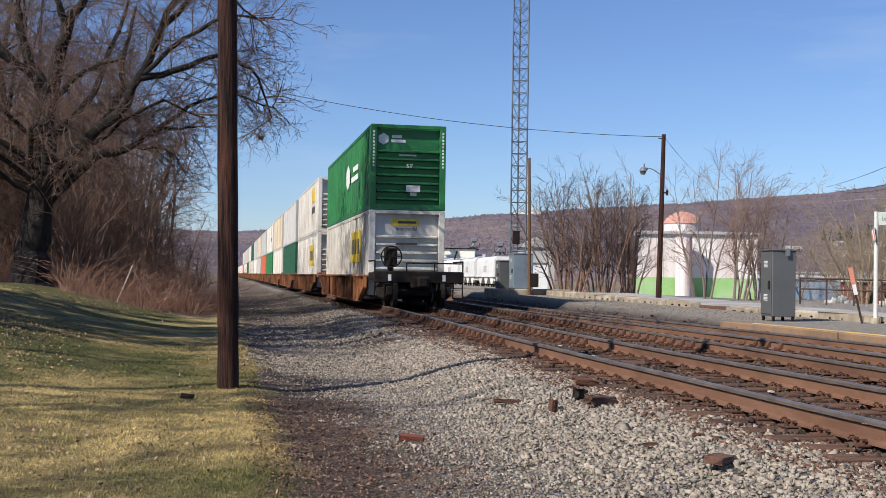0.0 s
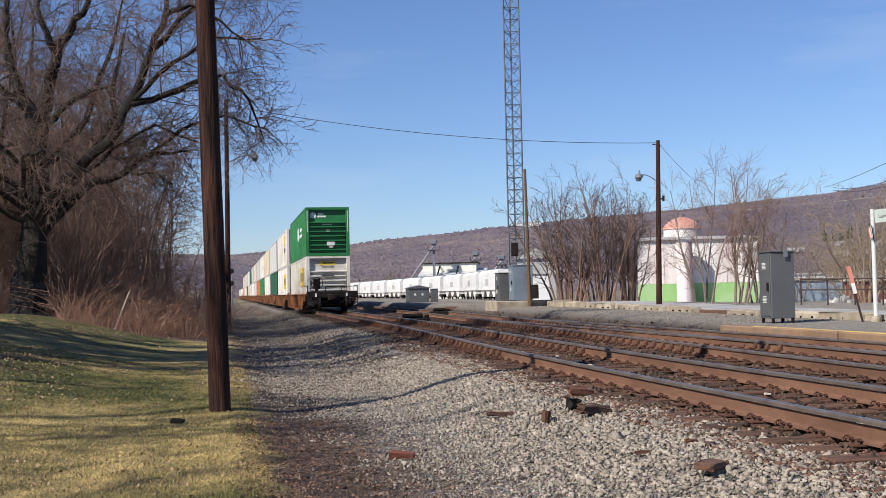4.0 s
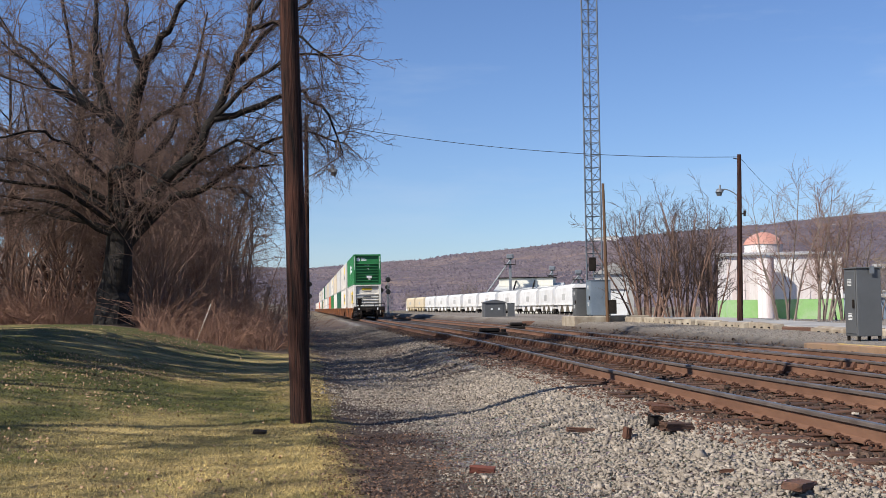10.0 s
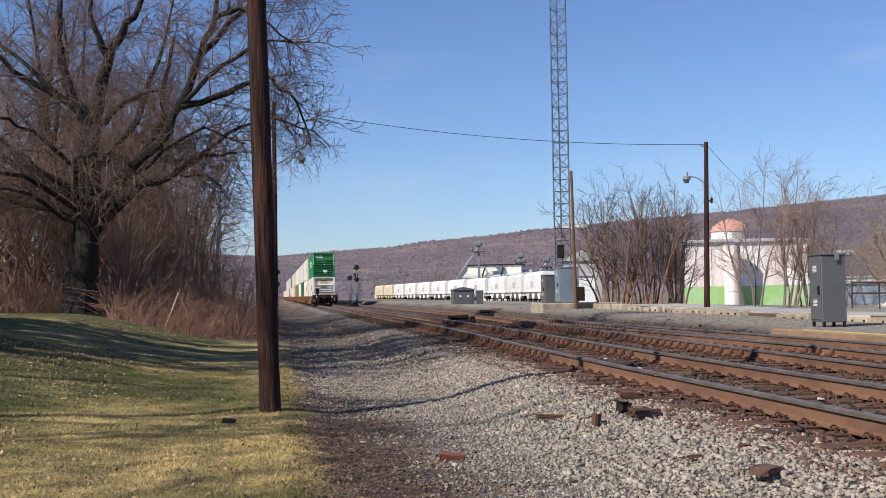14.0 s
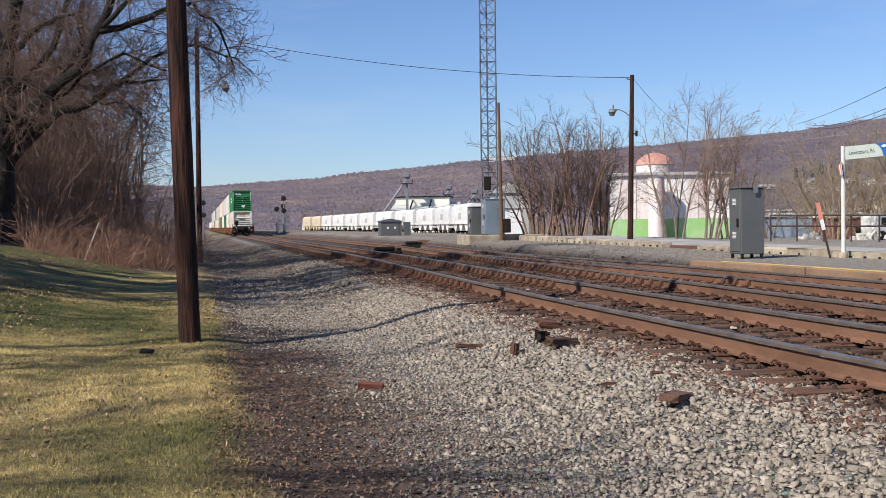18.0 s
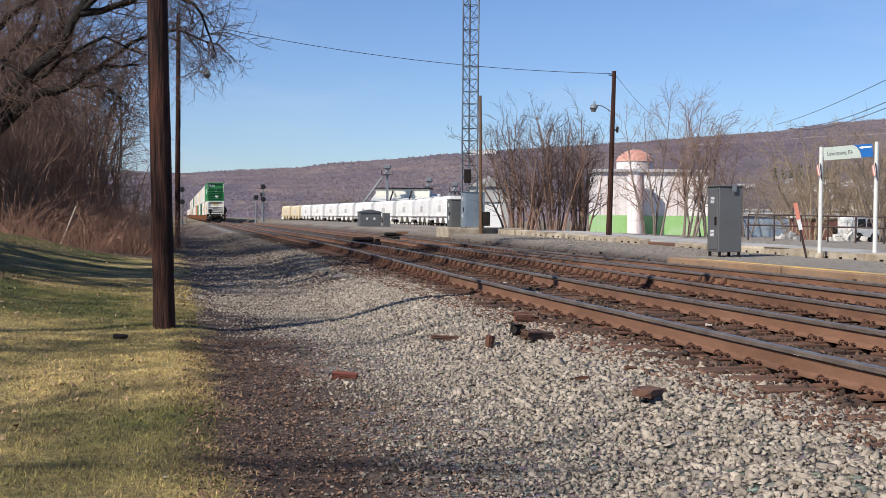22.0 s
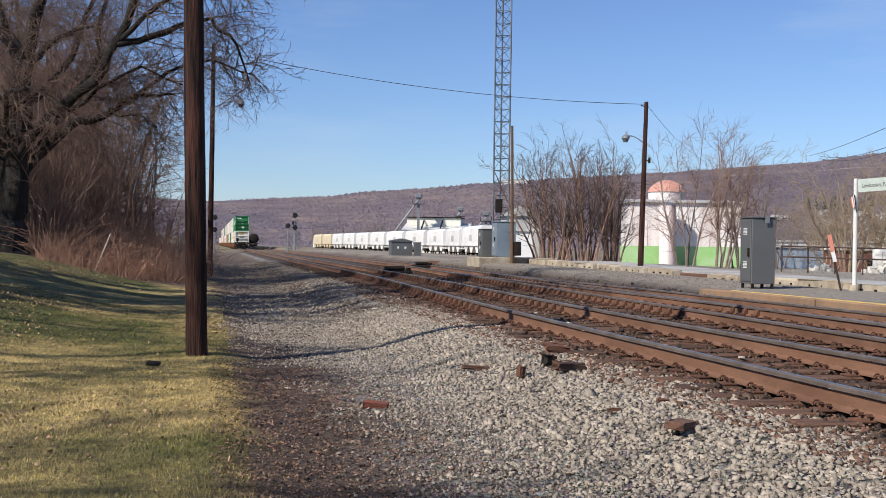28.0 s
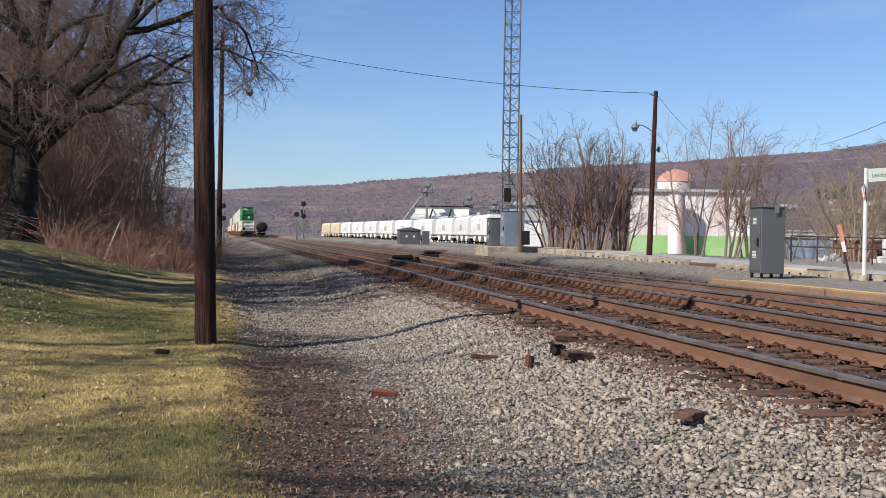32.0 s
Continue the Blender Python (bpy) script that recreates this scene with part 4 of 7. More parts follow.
def plate_mesh():
    bm = bmesh.new()
    box(bm, -0.17, 0.17, -0.09, 0.09, 0.0, 0.018, 0.004)
    for x in (-0.10, 0.10):
        for y in (-0.06, 0.05):
            rod(bm, (x, y, 0.01), (x, y, 0.055), 0.012, n=5)
            box(bm, x - 0.02, x + 0.02, y - 0.016, y + 0.016, 0.045, 0.06)
    return mesh_of("tie_plate", bm, RUST_DARK)


def anchor_mesh():
    bm = bmesh.new()
    for k in range(6):
        a, b = radians(200 - k * 40), radians(200 - (k + 1) * 40)
        rod(bm, (0.03 * math.cos(a), 0, 0.03 * math.sin(a)), (0.03 * math.cos(b), 0, 0.03 * math.sin(b)), 0.010, n=5)
    return mesh_of("rail_anchor", bm, RUST_DARK)


def brace_mesh():
    bm = bmesh.new()
    prism(bm, [(-0.20, 0.0), (-0.03, 0.0), (-0.015, 0.13), (-0.045, 0.14), (-0.10, 0.04), (-0.20, 0.03)], "y", -0.05, 0.05)
    return mesh_of("rail_brace", bm, RUST_DARK)


TIE_MESH, PLATE, ANCHOR, BRACE = tie_mesh(), plate_mesh(), anchor_mesh(), brace_mesh()


def linked(name, me, parent, m):
    ob = new(name, me)
    ob.parent = parent
    ob.matrix_basis = m
    return ob


def lay_track(name, label, centre, s0, s1, near0, near1, drop=0.0, seed=1, gauge=1.505):
    """A track whose centre lies at the offset centre(s); ties of their own on the near stretch, joined beyond."""
    rng = np.random.default_rng(seed)
    track = thing(name, TRACK_POSE, label, "railway track", kind="structure")
    ss = np.concatenate([np.arange(s0, min(90, s1), 4.0), np.arange(min(90, s1), s1 + 1, 30.0)])
    for side in (-gauge / 2, gauge / 2):
        rail_line(track, [(s, centre(s) + side) for s in ss], drop)
    top = RAIL - 0.195 - drop
    rest = bmesh.new()
    s = s0
    while s < min(s1, 130):
        x = centre(s) + rng.normal(0, 0.03)
        m = pose(x, s + rng.normal(0, 0.02), top + rng.normal(0, 0.006), 0, rng.normal(0, 0.4), rng.normal(0, 1.2))
        if near0 <= s <= near1:
            linked("tie", TIE_MESH, track, m)
            if s < near0 + 26:
                for side in (-gauge / 2, gauge / 2):
                    linked("tie_plate", PLATE, track, pose(centre(s) + side, s, top + 0.001, 0, 0, 0))
                    linked("rail_anchor", ANCHOR, track, pose(centre(s) + side - 0.075, s + 0.15, top + 0.032, 0, 0, 0))
        if 20 < s < 46 and drop < 0.072:
            for side in (-gauge / 2, gauge / 2):
                linked("rail_brace", BRACE, track, pose(centre(s) + side, s, top + 0.02, 0, 0, 0))
        if s < 70 and not near0 <= s <= near1:
            c = Matrix.LocRotScale(m.translation - Vector((0, 0, 0.08)), m.to_quaternion(), (2.6, 0.23, 0.16))
            bmesh.ops.create_cube(rest, size=1.0, matrix=c)
        s += 0.52
    ob = part("far_ties", rest, TIE, track)
    tagged(ob, "row of oil-dark wooden ties", kind="stuff")
    return track


def centre_b(s):
    """Second track: closer by the camera, then parallel."""
    return 3.52 + 0.045 * (min(s, 62) - 14) if s > 0 else 3.52 - 0.63


def centre_c(s):
    return centre_b(s) + 1.66 * (1 - float(step(14, 50, s)))


def centre_a(s):
    """The main track: it bends a little to the right beyond the near stretch."""
    return 0.62 * float(step(14, 42, s))


lay_track("track_main", "main track of bright-headed rusty rails on oily ties", centre_a, -12, 900, 3, 46, 0.0, 1)
lay_track("track_second", "second track of rusty rails on wooden ties", centre_b, -12, 900, 8, 46, 0.07, 2)
lay_track("track_third", "third track of rusty rails beside the platform", centre_c, -12, 48, 12, 40, 0.075, 3)


def yard_offset(s):
    return float(np.interp(s, [60, 120, 195, 345, 600], [24, 30, 35.3, 27.5, 12]))


def lay_yard():
    track = thing("track_yard", TRACK_POSE, "yard track of rusty rails under the hopper cars", "railway track", kind="structure")
    for side in (-0.75, 0.75):
        rail_line(track, [(s, yard_offset(s) + side) for s in range(100, 600, 12)], 0.45)


lay_yard()


def scatter_stones(name, n, place, size, material, label, seed):
    """Many broken stones as one object: place(rng, n) gives their places."""
    rng = np.random.default_rng(seed)
    p = place(rng, n)
    n = len(p)
    base = np.array([(x, y, z) for z in (-0.8, 0.8) for x, y in ((-0.8, -0.8), (0.8, -0.8), (0.8, 0.8), (-0.8, 0.8))])
    tri = np.array([(4, 5, 6), (4, 6, 7), (0, 1, 5), (0, 5, 4), (1, 2, 6), (1, 6, 5), (2, 3, 7), (2, 7, 6), (3, 0, 4), (3, 4, 7)])
    # broken angular shapes: blocks with their corners knocked in
    shapes = np.stack([base * rng.uniform(0.15, 1.4, (8, 3)) * rng.uniform(0.7, 1.25, (1, 3)) for _ in range(14)])
    a = rng.uniform(0, 6.28, n)
    k = rng.integers(0, 14, n)
    sz = (size(p) if callable(size) else size) * rng.lognormal(0, 0.32, n)
    v = shapes[k] * sz[:, None, None] * np.stack([np.ones(n), rng.uniform(0.7, 1, n), rng.uniform(0.45, 0.8, n)], -1)[:, None]
    tilt = rng.normal(0, 0.5, n)
    c, s = np.cos(tilt)[:, None], np.sin(tilt)[:, None]
    v = np.stack([v[..., 0], v[..., 1] * c - v[..., 2] * s, v[..., 1] * s + v[..., 2] * c], -1)
    c, s = np.cos(a)[:, None], np.sin(a)[:, None]
    v = np.stack([v[..., 0] * c - v[..., 1] * s, v[..., 0] * s + v[..., 1] * c, v[..., 2]], -1) + p[:, None]
    faces = (np.arange(n) * len(base))[:, None, None] + tri[None]
    ob = new(name, raw_mesh(name, v.reshape(-1, 3), faces.reshape(-1, 3), material))
    tagged(ob, label, "gravel", kind="stuff")


def on_ground(o, s, lift=0.0):
    x = ORIGIN.x + DIR.x * s + SIDE.x * o
    y = DIR.y * s + SIDE.y * o
    return np.stack([x, y, ground_height(x, y) + lift], -1)


def shoulder(rng, n):
    s = 2.2 + 20.3 * rng.uniform(0, 1, n) ** 1.75 + np.abs(rng.normal(0, 0.5, n))
    o = rng.uniform(-5.0, -1.0, n)
    p = on_ground(o, s, 0.010)
    edge = np.array([noise.noise((a * 0.7, b * 0.7, 2.0)) + 0.6 * noise.noise((a * 2.5, b * 2.5, 2.0)) for a, b in p[:, :2]])
    dense = step(-4.3, -2.7, o + 0.7 * edge + 0.11 * np.clip(s - 9, 0, 12)) ** 1.5
    return p[rng.uniform(0, 1, n) < dense]


def beyond(rng, n):
    s = 20 + 60 * rng.uniform(0, 1, n) ** 1.3
    o = rng.uniform(-5.6, -1.0, n)
    p = on_ground(o, s, 0.01)
    edge = np.array([noise.noise((a * 0.6, b * 0.35, 2.0)) + 0.5 * noise.noise((a * 2.1, b * 1.3, 5.0)) for a, b in p[:, :2]])
    dense = step(-5.3, -3.6, o + 0.9 * edge) * np.clip(0.75 - 0.9 * edge, 0.25, 1)
    return p[rng.uniform(0, 1, n) < dense]


def lot(rng, n):
    s = 27.8 + 34 * rng.uniform(0, 1, n) ** 1.2
    return on_ground(rng.uniform(7.2, 10.4, n), s, 0.0)


def strewn(rng, n):
    s = 3.5 + 34 * rng.uniform(0, 1, n) ** 1.3
    o = -5.2 + 3.0 * rng.uniform(0, 1, n) ** 0.9
    return on_ground(o, s, 0.004)


def cribs(rng, n):
    s = 5 + 66 * rng.uniform(0, 1, n) ** 1.7
    o = rng.uniform(-1.2, 6.9, n)
    return on_ground(o, s, rng.uniform(0.0, 0.05, n))


def shoulder_size(p):
    """Coarse stone by the ties, finer towards the trodden strip."""
    o = (p[:, 0] - ORIGIN.x) * SIDE.x + p[:, 1] * SIDE.y
    return 0.0105 + 0.0075 * step(-3.9, -2.0, o)


scatter_stones("shoulder_gravel", 66000, shoulder, shoulder_size, STONE, "loose grey-tan broken ballast stone on the shoulder", 5)
scatter_stones("path_gravel", 27000, beyond, 0.025, PATH_STONE, "grey-tan ballast stone along the track side, darkened as if shaded", 9)
scatter_stones("lot_gravel", 7000, lot, 0.015, PATH_STONE, "coarse pale gravel beside the platform", 10)
scatter_stones("strewn_gravel", 8000, strewn, 0.011, BALLAST_DARK, "small stones strewn over trodden dirt", 6)
def rusty_edge(rng, n):
    s = 4 + 26 * rng.uniform(0, 1, n) ** 1.6
    return on_ground(-1.75 + 0.95 * rng.uniform(0, 1, n), s, 0.016)


def mixed(rng, n):
    s = 3.4 + 8 * rng.uniform(0, 1, n) ** 1.4
    return on_ground(rng.normal(-3.4, 0.55, n), s, 0.006)


scatter_stones("edge_ballast", 7000, rusty_edge, 0.0175, RUST_STONE, "rust-stained ballast stone along the tie ends", 14)
scatter_stones("crumbled_gravel", 9000, mixed, 0.010, PATH_STONE, "small crumbled gravel mixed into the dirt", 15)
scatter_stones("track_ballast", 34000, cribs, 0.024, BALLAST_DARK, "grimy brown ballast between the ties", 7)


# ---- poles, lamps and wires ----
def pole(name, x, y, z, h, r0, r1, material, label, lean=(0, 0), group="utility poles"):
    t = thing(name, pose(x, y, z, lean[0], lean[1], 0), label, "utility pole", group)
    bm = bmesh.new()
    rng = np.random.default_rng(int(abs(x * 10)))
    n, rings = 20, 26
    prev = None
    for k in range(rings + 1):
        u = k / rings
        r = r0 * (1 - u) + r1 * u
        ring = [bm.verts.new((r * (1 + 0.025 * rng.normal()) * math.cos(a * 2 * math.pi / n), r * (1 + 0.025 * rng.normal()) * math.sin(a * 2 * math.pi / n), -0.25 + u * (h + 0.25))) for a in range(n)]
        if prev:
            for i in range(n):
                bm.faces.new((prev[i], prev[(i + 1) % n], ring[(i + 1) % n], ring[i]))
        prev = ring
    bm.faces.new(prev)
    part("shaft", bm, material, t, smooth=True)
    return t


def street_arm(t, z, reach, side, head_scale=1.0):
    """A curved lamp arm with a hood and a glass bowl."""
    pts = [np.array((side * reach * k / 8, 0, z + 0.32 * math.sin(k / 8 * math.pi * 0.62))) for k in range(9)]
    last = Vector(pts[-1])
    arm = new("arm", skin("arm", [(pts, [0.022] * 9)], GALV, 6, 0.0))
    arm.parent = t
    tagged(arm, "thin grey lamp arm")
    bm = bmesh.new()
    e = last
    ball(bm, (e.x, 0, e.z - 0.02), 0.13 * head_scale, 1.3, 0.8, 0.6)
    rod(bm, (e.x, 0, e.z + 0.02), (e.x, 0, e.z + 0.2 * head_scale), 0.05, 0.03)
    rod(bm, (e.x + side * 0.03, 0, e.z - 0.10), (e.x + side * 0.03, 0, e.z), 0.17 * head_scale, 0.10 * head_scale)
    lamp_head = part("lamp_head", bm, GALV, t, "grey hooded lamp head", True)
    bm = bmesh.new()
    rod(bm, (e.x + side * 0.03, 0, e.z - 0.24 * head_scale), (e.x + side * 0.03, 0, e.z - 0.09), 0.09 * head_scale, 0.14 * head_scale)
    part("bowl", bm, STEEL_BOX, lamp_head, "cloudy glass bowl", True)


pole("utility_pole", -3.55, 13.6, 0.27, 11.0, 0.131, 0.105, POLE_WOOD, "stout creosoted brown wooden pole standing in the lawn's edge", (0.15, -1.25))
back_pole = pole("utility_pole", -11.25, 45, 0.30, 9.35, 0.115, 0.08, POLE_WOOD, "dark wooden pole with a street lamp beside the track", (0, 0.2))
street_arm(back_pole, 6.75, 1.12, 1)
yard_pole = pole("utility_pole", 6.05, 45.5, 0.9, 6.65, 0.12, 0.08, POLE_WOOD, "brown wooden pole with a curved lamp arm behind the platform", (0, 1.2))
street_arm(yard_pole, 4.95, 0.75, -1)
bm = bmesh.new()
rod(bm, (0.05, 0, 4.3), (0.22, 0, 4.3), 0.03)
rod(bm, (0.2, 0, 4.2), (0.2, 0, 4.42), 0.05)
part("insulator", bm, DARK_IRON, yard_pole, "small dark insulator")
bm = bmesh.new()
rod(bm, (0.0, 0, 6.45), (-0.22, 0, 6.5), 0.02)
part("insulator", bm, DARK_IRON, yard_pole, "small dark insulator")
platform_pole = pole("utility_pole", 10.5, 26, 0.62, 9.4, 0.15, 0.105, POLE_TAN, "tan wooden lamp pole standing on the platform", (0, -0.7))
street_arm(platform_pole, 6.55, 0.85, -1)
pole("utility_pole", 15.4, 36, 0.55, 5.85, 0.155, 0.12, POLE_GREY, "short grey wooden pole behind the railing", (0, -1.2))


def wire(name, a, b, sag, r=0.012, label="thin black overhead wire"):
    a, b = Vector(a), Vector(b)
    pts = [np.array(a.lerp(b, k / 24) - Vector((0, 0, sag * 4 * (k / 24) * (1 - k / 24)))) for k in range(25)]
    ob = new(name, skin(name, [(pts, [r] * 25)], WIRE, 5, 0.0))
    tagged(ob, label, "wire", "overhead wires")


wire("overhead_wire", (-11.25, 45, 9.45), (6.18, 45.5, 7.45), 0.45)
wire("overhead_wire", (6.2, 45.5, 7.45), (11.5, 60, 6.2), 0.3, 0.008)
wire("overhead_wire", (13.2, 20, 7.25), (27.9, 100, 10.04), 0.5, 0.016)
wire("overhead_wire", (15.3, 36, 6.3), (28.7, 100, 10.03), 0.7, 0.016)
wire("overhead_wire", (15.3, 36, 6.05), (28.7, 100, 9.8), 0.7, 0.016)
wire("overhead_wire", (15.3, 36, 6.3), (30, 20, 7.6), 0.4, 0.016)
wire("overhead_wire", (15.3, 36, 6.05), (30, 20, 7.3), 0.4, 0.016)


# ---- platform ----
PLAT = 0.68


def build_platform():
    t = thing("pavement", TRACK_POSE, "grey asphalt station platform with a worn kerb", "platform", kind="structure")
    bm = bmesh.new()
    box(bm, 7.12, 10.35, -14, 27.6, 0.40, PLAT, 0.01)
    part("asphalt", bm, ASPHALT, t)
    rng = np.random.default_rng(3)
    s = -14.0
    while s < 27.5:
        ln = rng.uniform(2.4, 3.4)
        e = min(s + ln, 27.6)
        bm = bmesh.new()
        box(bm, 6.72 + rng.normal(0, 0.012), 7.115, s + 0.01, e - 0.01, 0.35, PLAT + 0.01 + rng.normal(0, 0.006), 0.025)
        part("kerb_stone", bm, KERB_STONE, t)
        s += ln
    bm = bmesh.new()
    box(bm, 6.80, 6.95, -14, 26.0, PLAT + 0.012, PLAT + 0.026)
    part("edge_line", bm, YELLOW, t, "worn yellow edge line")


build_platform()


def build_low_wall():
    """The old raised edge behind the platform: worn concrete blocks, and the level ground behind them."""
    t = thing("low_wall", TRACK_POSE, "low worn concrete retaining kerb with broken stretches", "wall", kind="structure")
    rng = np.random.default_rng(8)
    s = -14.0
    while s < 55:
        ln = rng.uniform(1.6, 2.6)
        bm = bmesh.new()
        o = 10.55 - 1.2 * float(step(30, 52, s))
        gone = 33.5 < s < 36
        top = 0.88 + 0.24 * float(step(26, 56, s)) + rng.normal(0, 0.012)
        box(bm, o + (0.15 if gone else rng.normal(0, 0.02)), o + 0.42, s + 0.012, s + ln - 0.012, 0.45, top - (0.08 if gone else 0), 0.04)
        for v in bm.verts:
            v.co += Vector((rng.normal(0, 0.022), rng.normal(0, 0.015), rng.normal(0, 0.026)))
        part("wall_block", bm, OLD_WOOD if gone else CONCRETE, t, "dark rotten timber filling a broken stretch" if gone else "")
        if not gone and s > 18:
            for k in range(int(ln / 0.62)):
                bm = bmesh.new()
                rod(bm, (o - 0.04, s + 0.3 + k * 0.62, top - 0.15), (o + 0.05, s + 0.3 + k * 0.62, top - 0.15), 0.026, n=8)
                part("socket", bm, DARK_IRON, t, "dark bolt socket")
        s += ln
    bm = bmesh.new()
    marks = [-14, 20, 26, 32, 38, 44, 50, 56, 62]
    low, high = [], []
    for q in marks:
        z = 0.82 + 0.24 * float(step(26, 56, q))
        o = 10.97 - 1.2 * float(step(30, 52, q))
        low.append((bm.verts.new((o, q, 0.3)), bm.verts.new((13.4, q, 0.3))))
        high.append((bm.verts.new((o, q, z)), bm.verts.new((13.4, q, z))))
    for i in range(len(marks) - 1):
        bm.faces.new((high[i][0], high[i][1], high[i + 1][1], high[i + 1][0]))
        bm.faces.new((high[i][0], high[i + 1][0], low[i + 1][0], low[i][0]))
        bm.faces.new((high[i][1], low[i][1], low[i + 1][1], high[i + 1][1]))
    bm.faces.new((high[-1][0], high[-1][1], low[-1][1], low[-1][0]))
    part("upper_ground", bm, ASPHALT, t)


build_low_wall()


def steel_cabinet(name, m, w, d, h, material, label, legs=0.12, group=""):
    """A cabinet on short legs with a door, a handle, louvres and a rain lip."""
    t = thing(name, m, label, "cabinet", group)
    bm = bmesh.new()
    box(bm, -w / 2, w / 2, -d / 2, d / 2, legs, h, 0.012)
    part("body", bm, material, t)
    bm = bmesh.new()
    box(bm, -w / 2 - 0.03, w / 2 + 0.03, -d / 2 - 0.03, d / 2 + 0.03, h + 0.002, h + 0.04, 0.01)
    part("roof_lip", bm, material, t)
    bm = bmesh.new()
    box(bm, -w / 2 - 0.022, -w / 2 - 0.002, -d / 2 + 0.04, d / 2 - 0.04, legs + 0.06, h - 0.05, 0.006)
    door = part("door", bm, material, t)
    for z in (h * 0.30, h * 0.77):
        bm = bmesh.new()
        for k in range(5):
            box(bm, -w / 2 - 0.034, -w / 2 - 0.023, -0.10, 0.10, z + k * 0.035, z + k * 0.035 + 0.02)
        part("louvre", bm, WHITE_PAINT, door, "pale louvred vent")
    bm = bmesh.new()
    box(bm, -w / 2 - 0.07, -w / 2 - 0.023, -d / 2 + 0.08, -d / 2 + 0.13, h * 0.46, h * 0.58, 0.008)
    part("handle", bm, DARK_IRON, door, "dark handle")
    for x in (-w / 2 + 0.05, w / 2 - 0.05):
        for y in (-d / 2 + 0.05, d / 2 - 0.05):
            bm = bmesh.new()
            box(bm, x - 0.03, x + 0.03, y - 0.03, y + 0.03, 0, legs + 0.01)
            part("leg", bm, DARK_IRON, t)
    return t


cab = steel_cabinet("signal_cabinet", pose(6.76, 28.75, PLAT, 0, 0, 12), 0.62, 0.66, 1.78, STEEL_BOX, "grey sheet-steel signal cabinet on short legs on the platform", 0.14)
bm = bmesh.new()
box(bm, 0.0, 0.12, -0.40, -0.385, 1.66, 1.84)
part("bracket", bm, GALV, cab, "bright lifting bracket")


def lettering(text, size, m, material, parent, name, label):
    c = bpy.data.curves.new(name, "FONT")
    c.body, c.size, c.extrude, c.align_x, c.align_y = text, size, 0.002, "CENTER", "CENTER"
    tmp = new(name, c)
    me = bpy.data.meshes.new_from_object(tmp.evaluated_get(bpy.context.evaluated_depsgraph_get()))
    bpy.data.objects.remove(tmp)
    me.materials.append(material)
    ob = new(name, me)
    ob.parent, ob.matrix_basis = parent, m
    return tagged(ob, label)


def station_sign():
    t = thing("station_sign", pose(9.0, 28.2, PLAT, 0, 0, 0), "station name sign on two white posts on the platform", "sign")
    for x in (0.0, 1.25):
        bm = bmesh.new()
        rod(bm, (x, -0.25 * x, 0.05), (x, -0.25 * x, 2.78 if x == 0 else 2.9), 0.055, 0.05, 12)
        p = part("post", bm, SIGN_POST, t, "white round post", True)
        bm = bmesh.new()
        rod(bm, (x, -0.25 * x, 0), (x, -0.25 * x, 0.16), 0.12, 0.10, 12)
        part("post_base", bm, CONCRETE, p, "short concrete footing")
        bm = bmesh.new()
        a = Vector((x - 0.02, -0.25 * x - 0.03, 2.26))
        rod(bm, a + Vector((0.02, -0.04, -0.3)), a + Vector((-0.04, -0.06, 0.12)), 0.012, n=6)
        staff = part("flag_staff", bm, DARK_IRON, p)
        for k in range(4):
            bm = bmesh.new()
            u, v, w = a.x - 0.10 + k * 0.022, a.x - 0.08 + k * 0.022, 0.03 * k
            prism(bm, [(u - 0.03, a.z + 0.02 + w), (v - 0.03, a.z + 0.04 + w), (v + 0.02, a.z - 0.20 + w * 0.4), (u + 0.02, a.z - 0.22 + w * 0.4)], "y", a.y - 0.05, a.y - 0.042)
            part("flag_stripe", bm, RED_PAINT if k % 2 == 0 else WHITE_MARK, staff)
    tilt = Matrix.Translation((0, 0, 2.44)) @ pose(0, 0, 0, 0, -4.5, -14) @ Matrix.Translation((0, 0, -2.44))
    L = 1.27
    bm = bmesh.new()
    prism(bm, [(0.06, 2.44), (0.94, 2.44), (0.915, 2.58), (0.86, 2.69), (0.78, 2.76), (0.06, 2.76)], "y", -0.02, 0.02)
    a = part("name_panel", bm, SIGN_GREY, t, "pale grey-green name panel")
    bm = bmesh.new()
    prism(bm, [(0.787, 2.76), (0.867, 2.69), (0.922, 2.58), (0.947, 2.44), (L - 0.06, 2.44), (L - 0.06, 2.76)], "y", -0.021, 0.021)
    b = part("blue_panel", bm, BLUE_PANEL, t, "blue end panel")
    bm = bmesh.new()
    prism(bm, [(0.89, 2.68), (0.96, 2.72), (1.02, 2.705), (1.19, 2.705), (1.19, 2.665), (1.0, 2.665), (0.98, 2.65)], "y", -0.026, -0.022)
    part("emblem", bm, WHITE_MARK, b, "white swoosh emblem")
    for ob in (a, b):
        ob.matrix_basis = tilt
    lettering("Lewistown, PA", 0.135, pose(0.45, -0.024, 2.59, 90, 0, 0) @ Matrix.Diagonal((0.74, 1.1, 1.0, 1.0)), DARK_MARK, a, "lettering", "dark station name lettering")


station_sign()


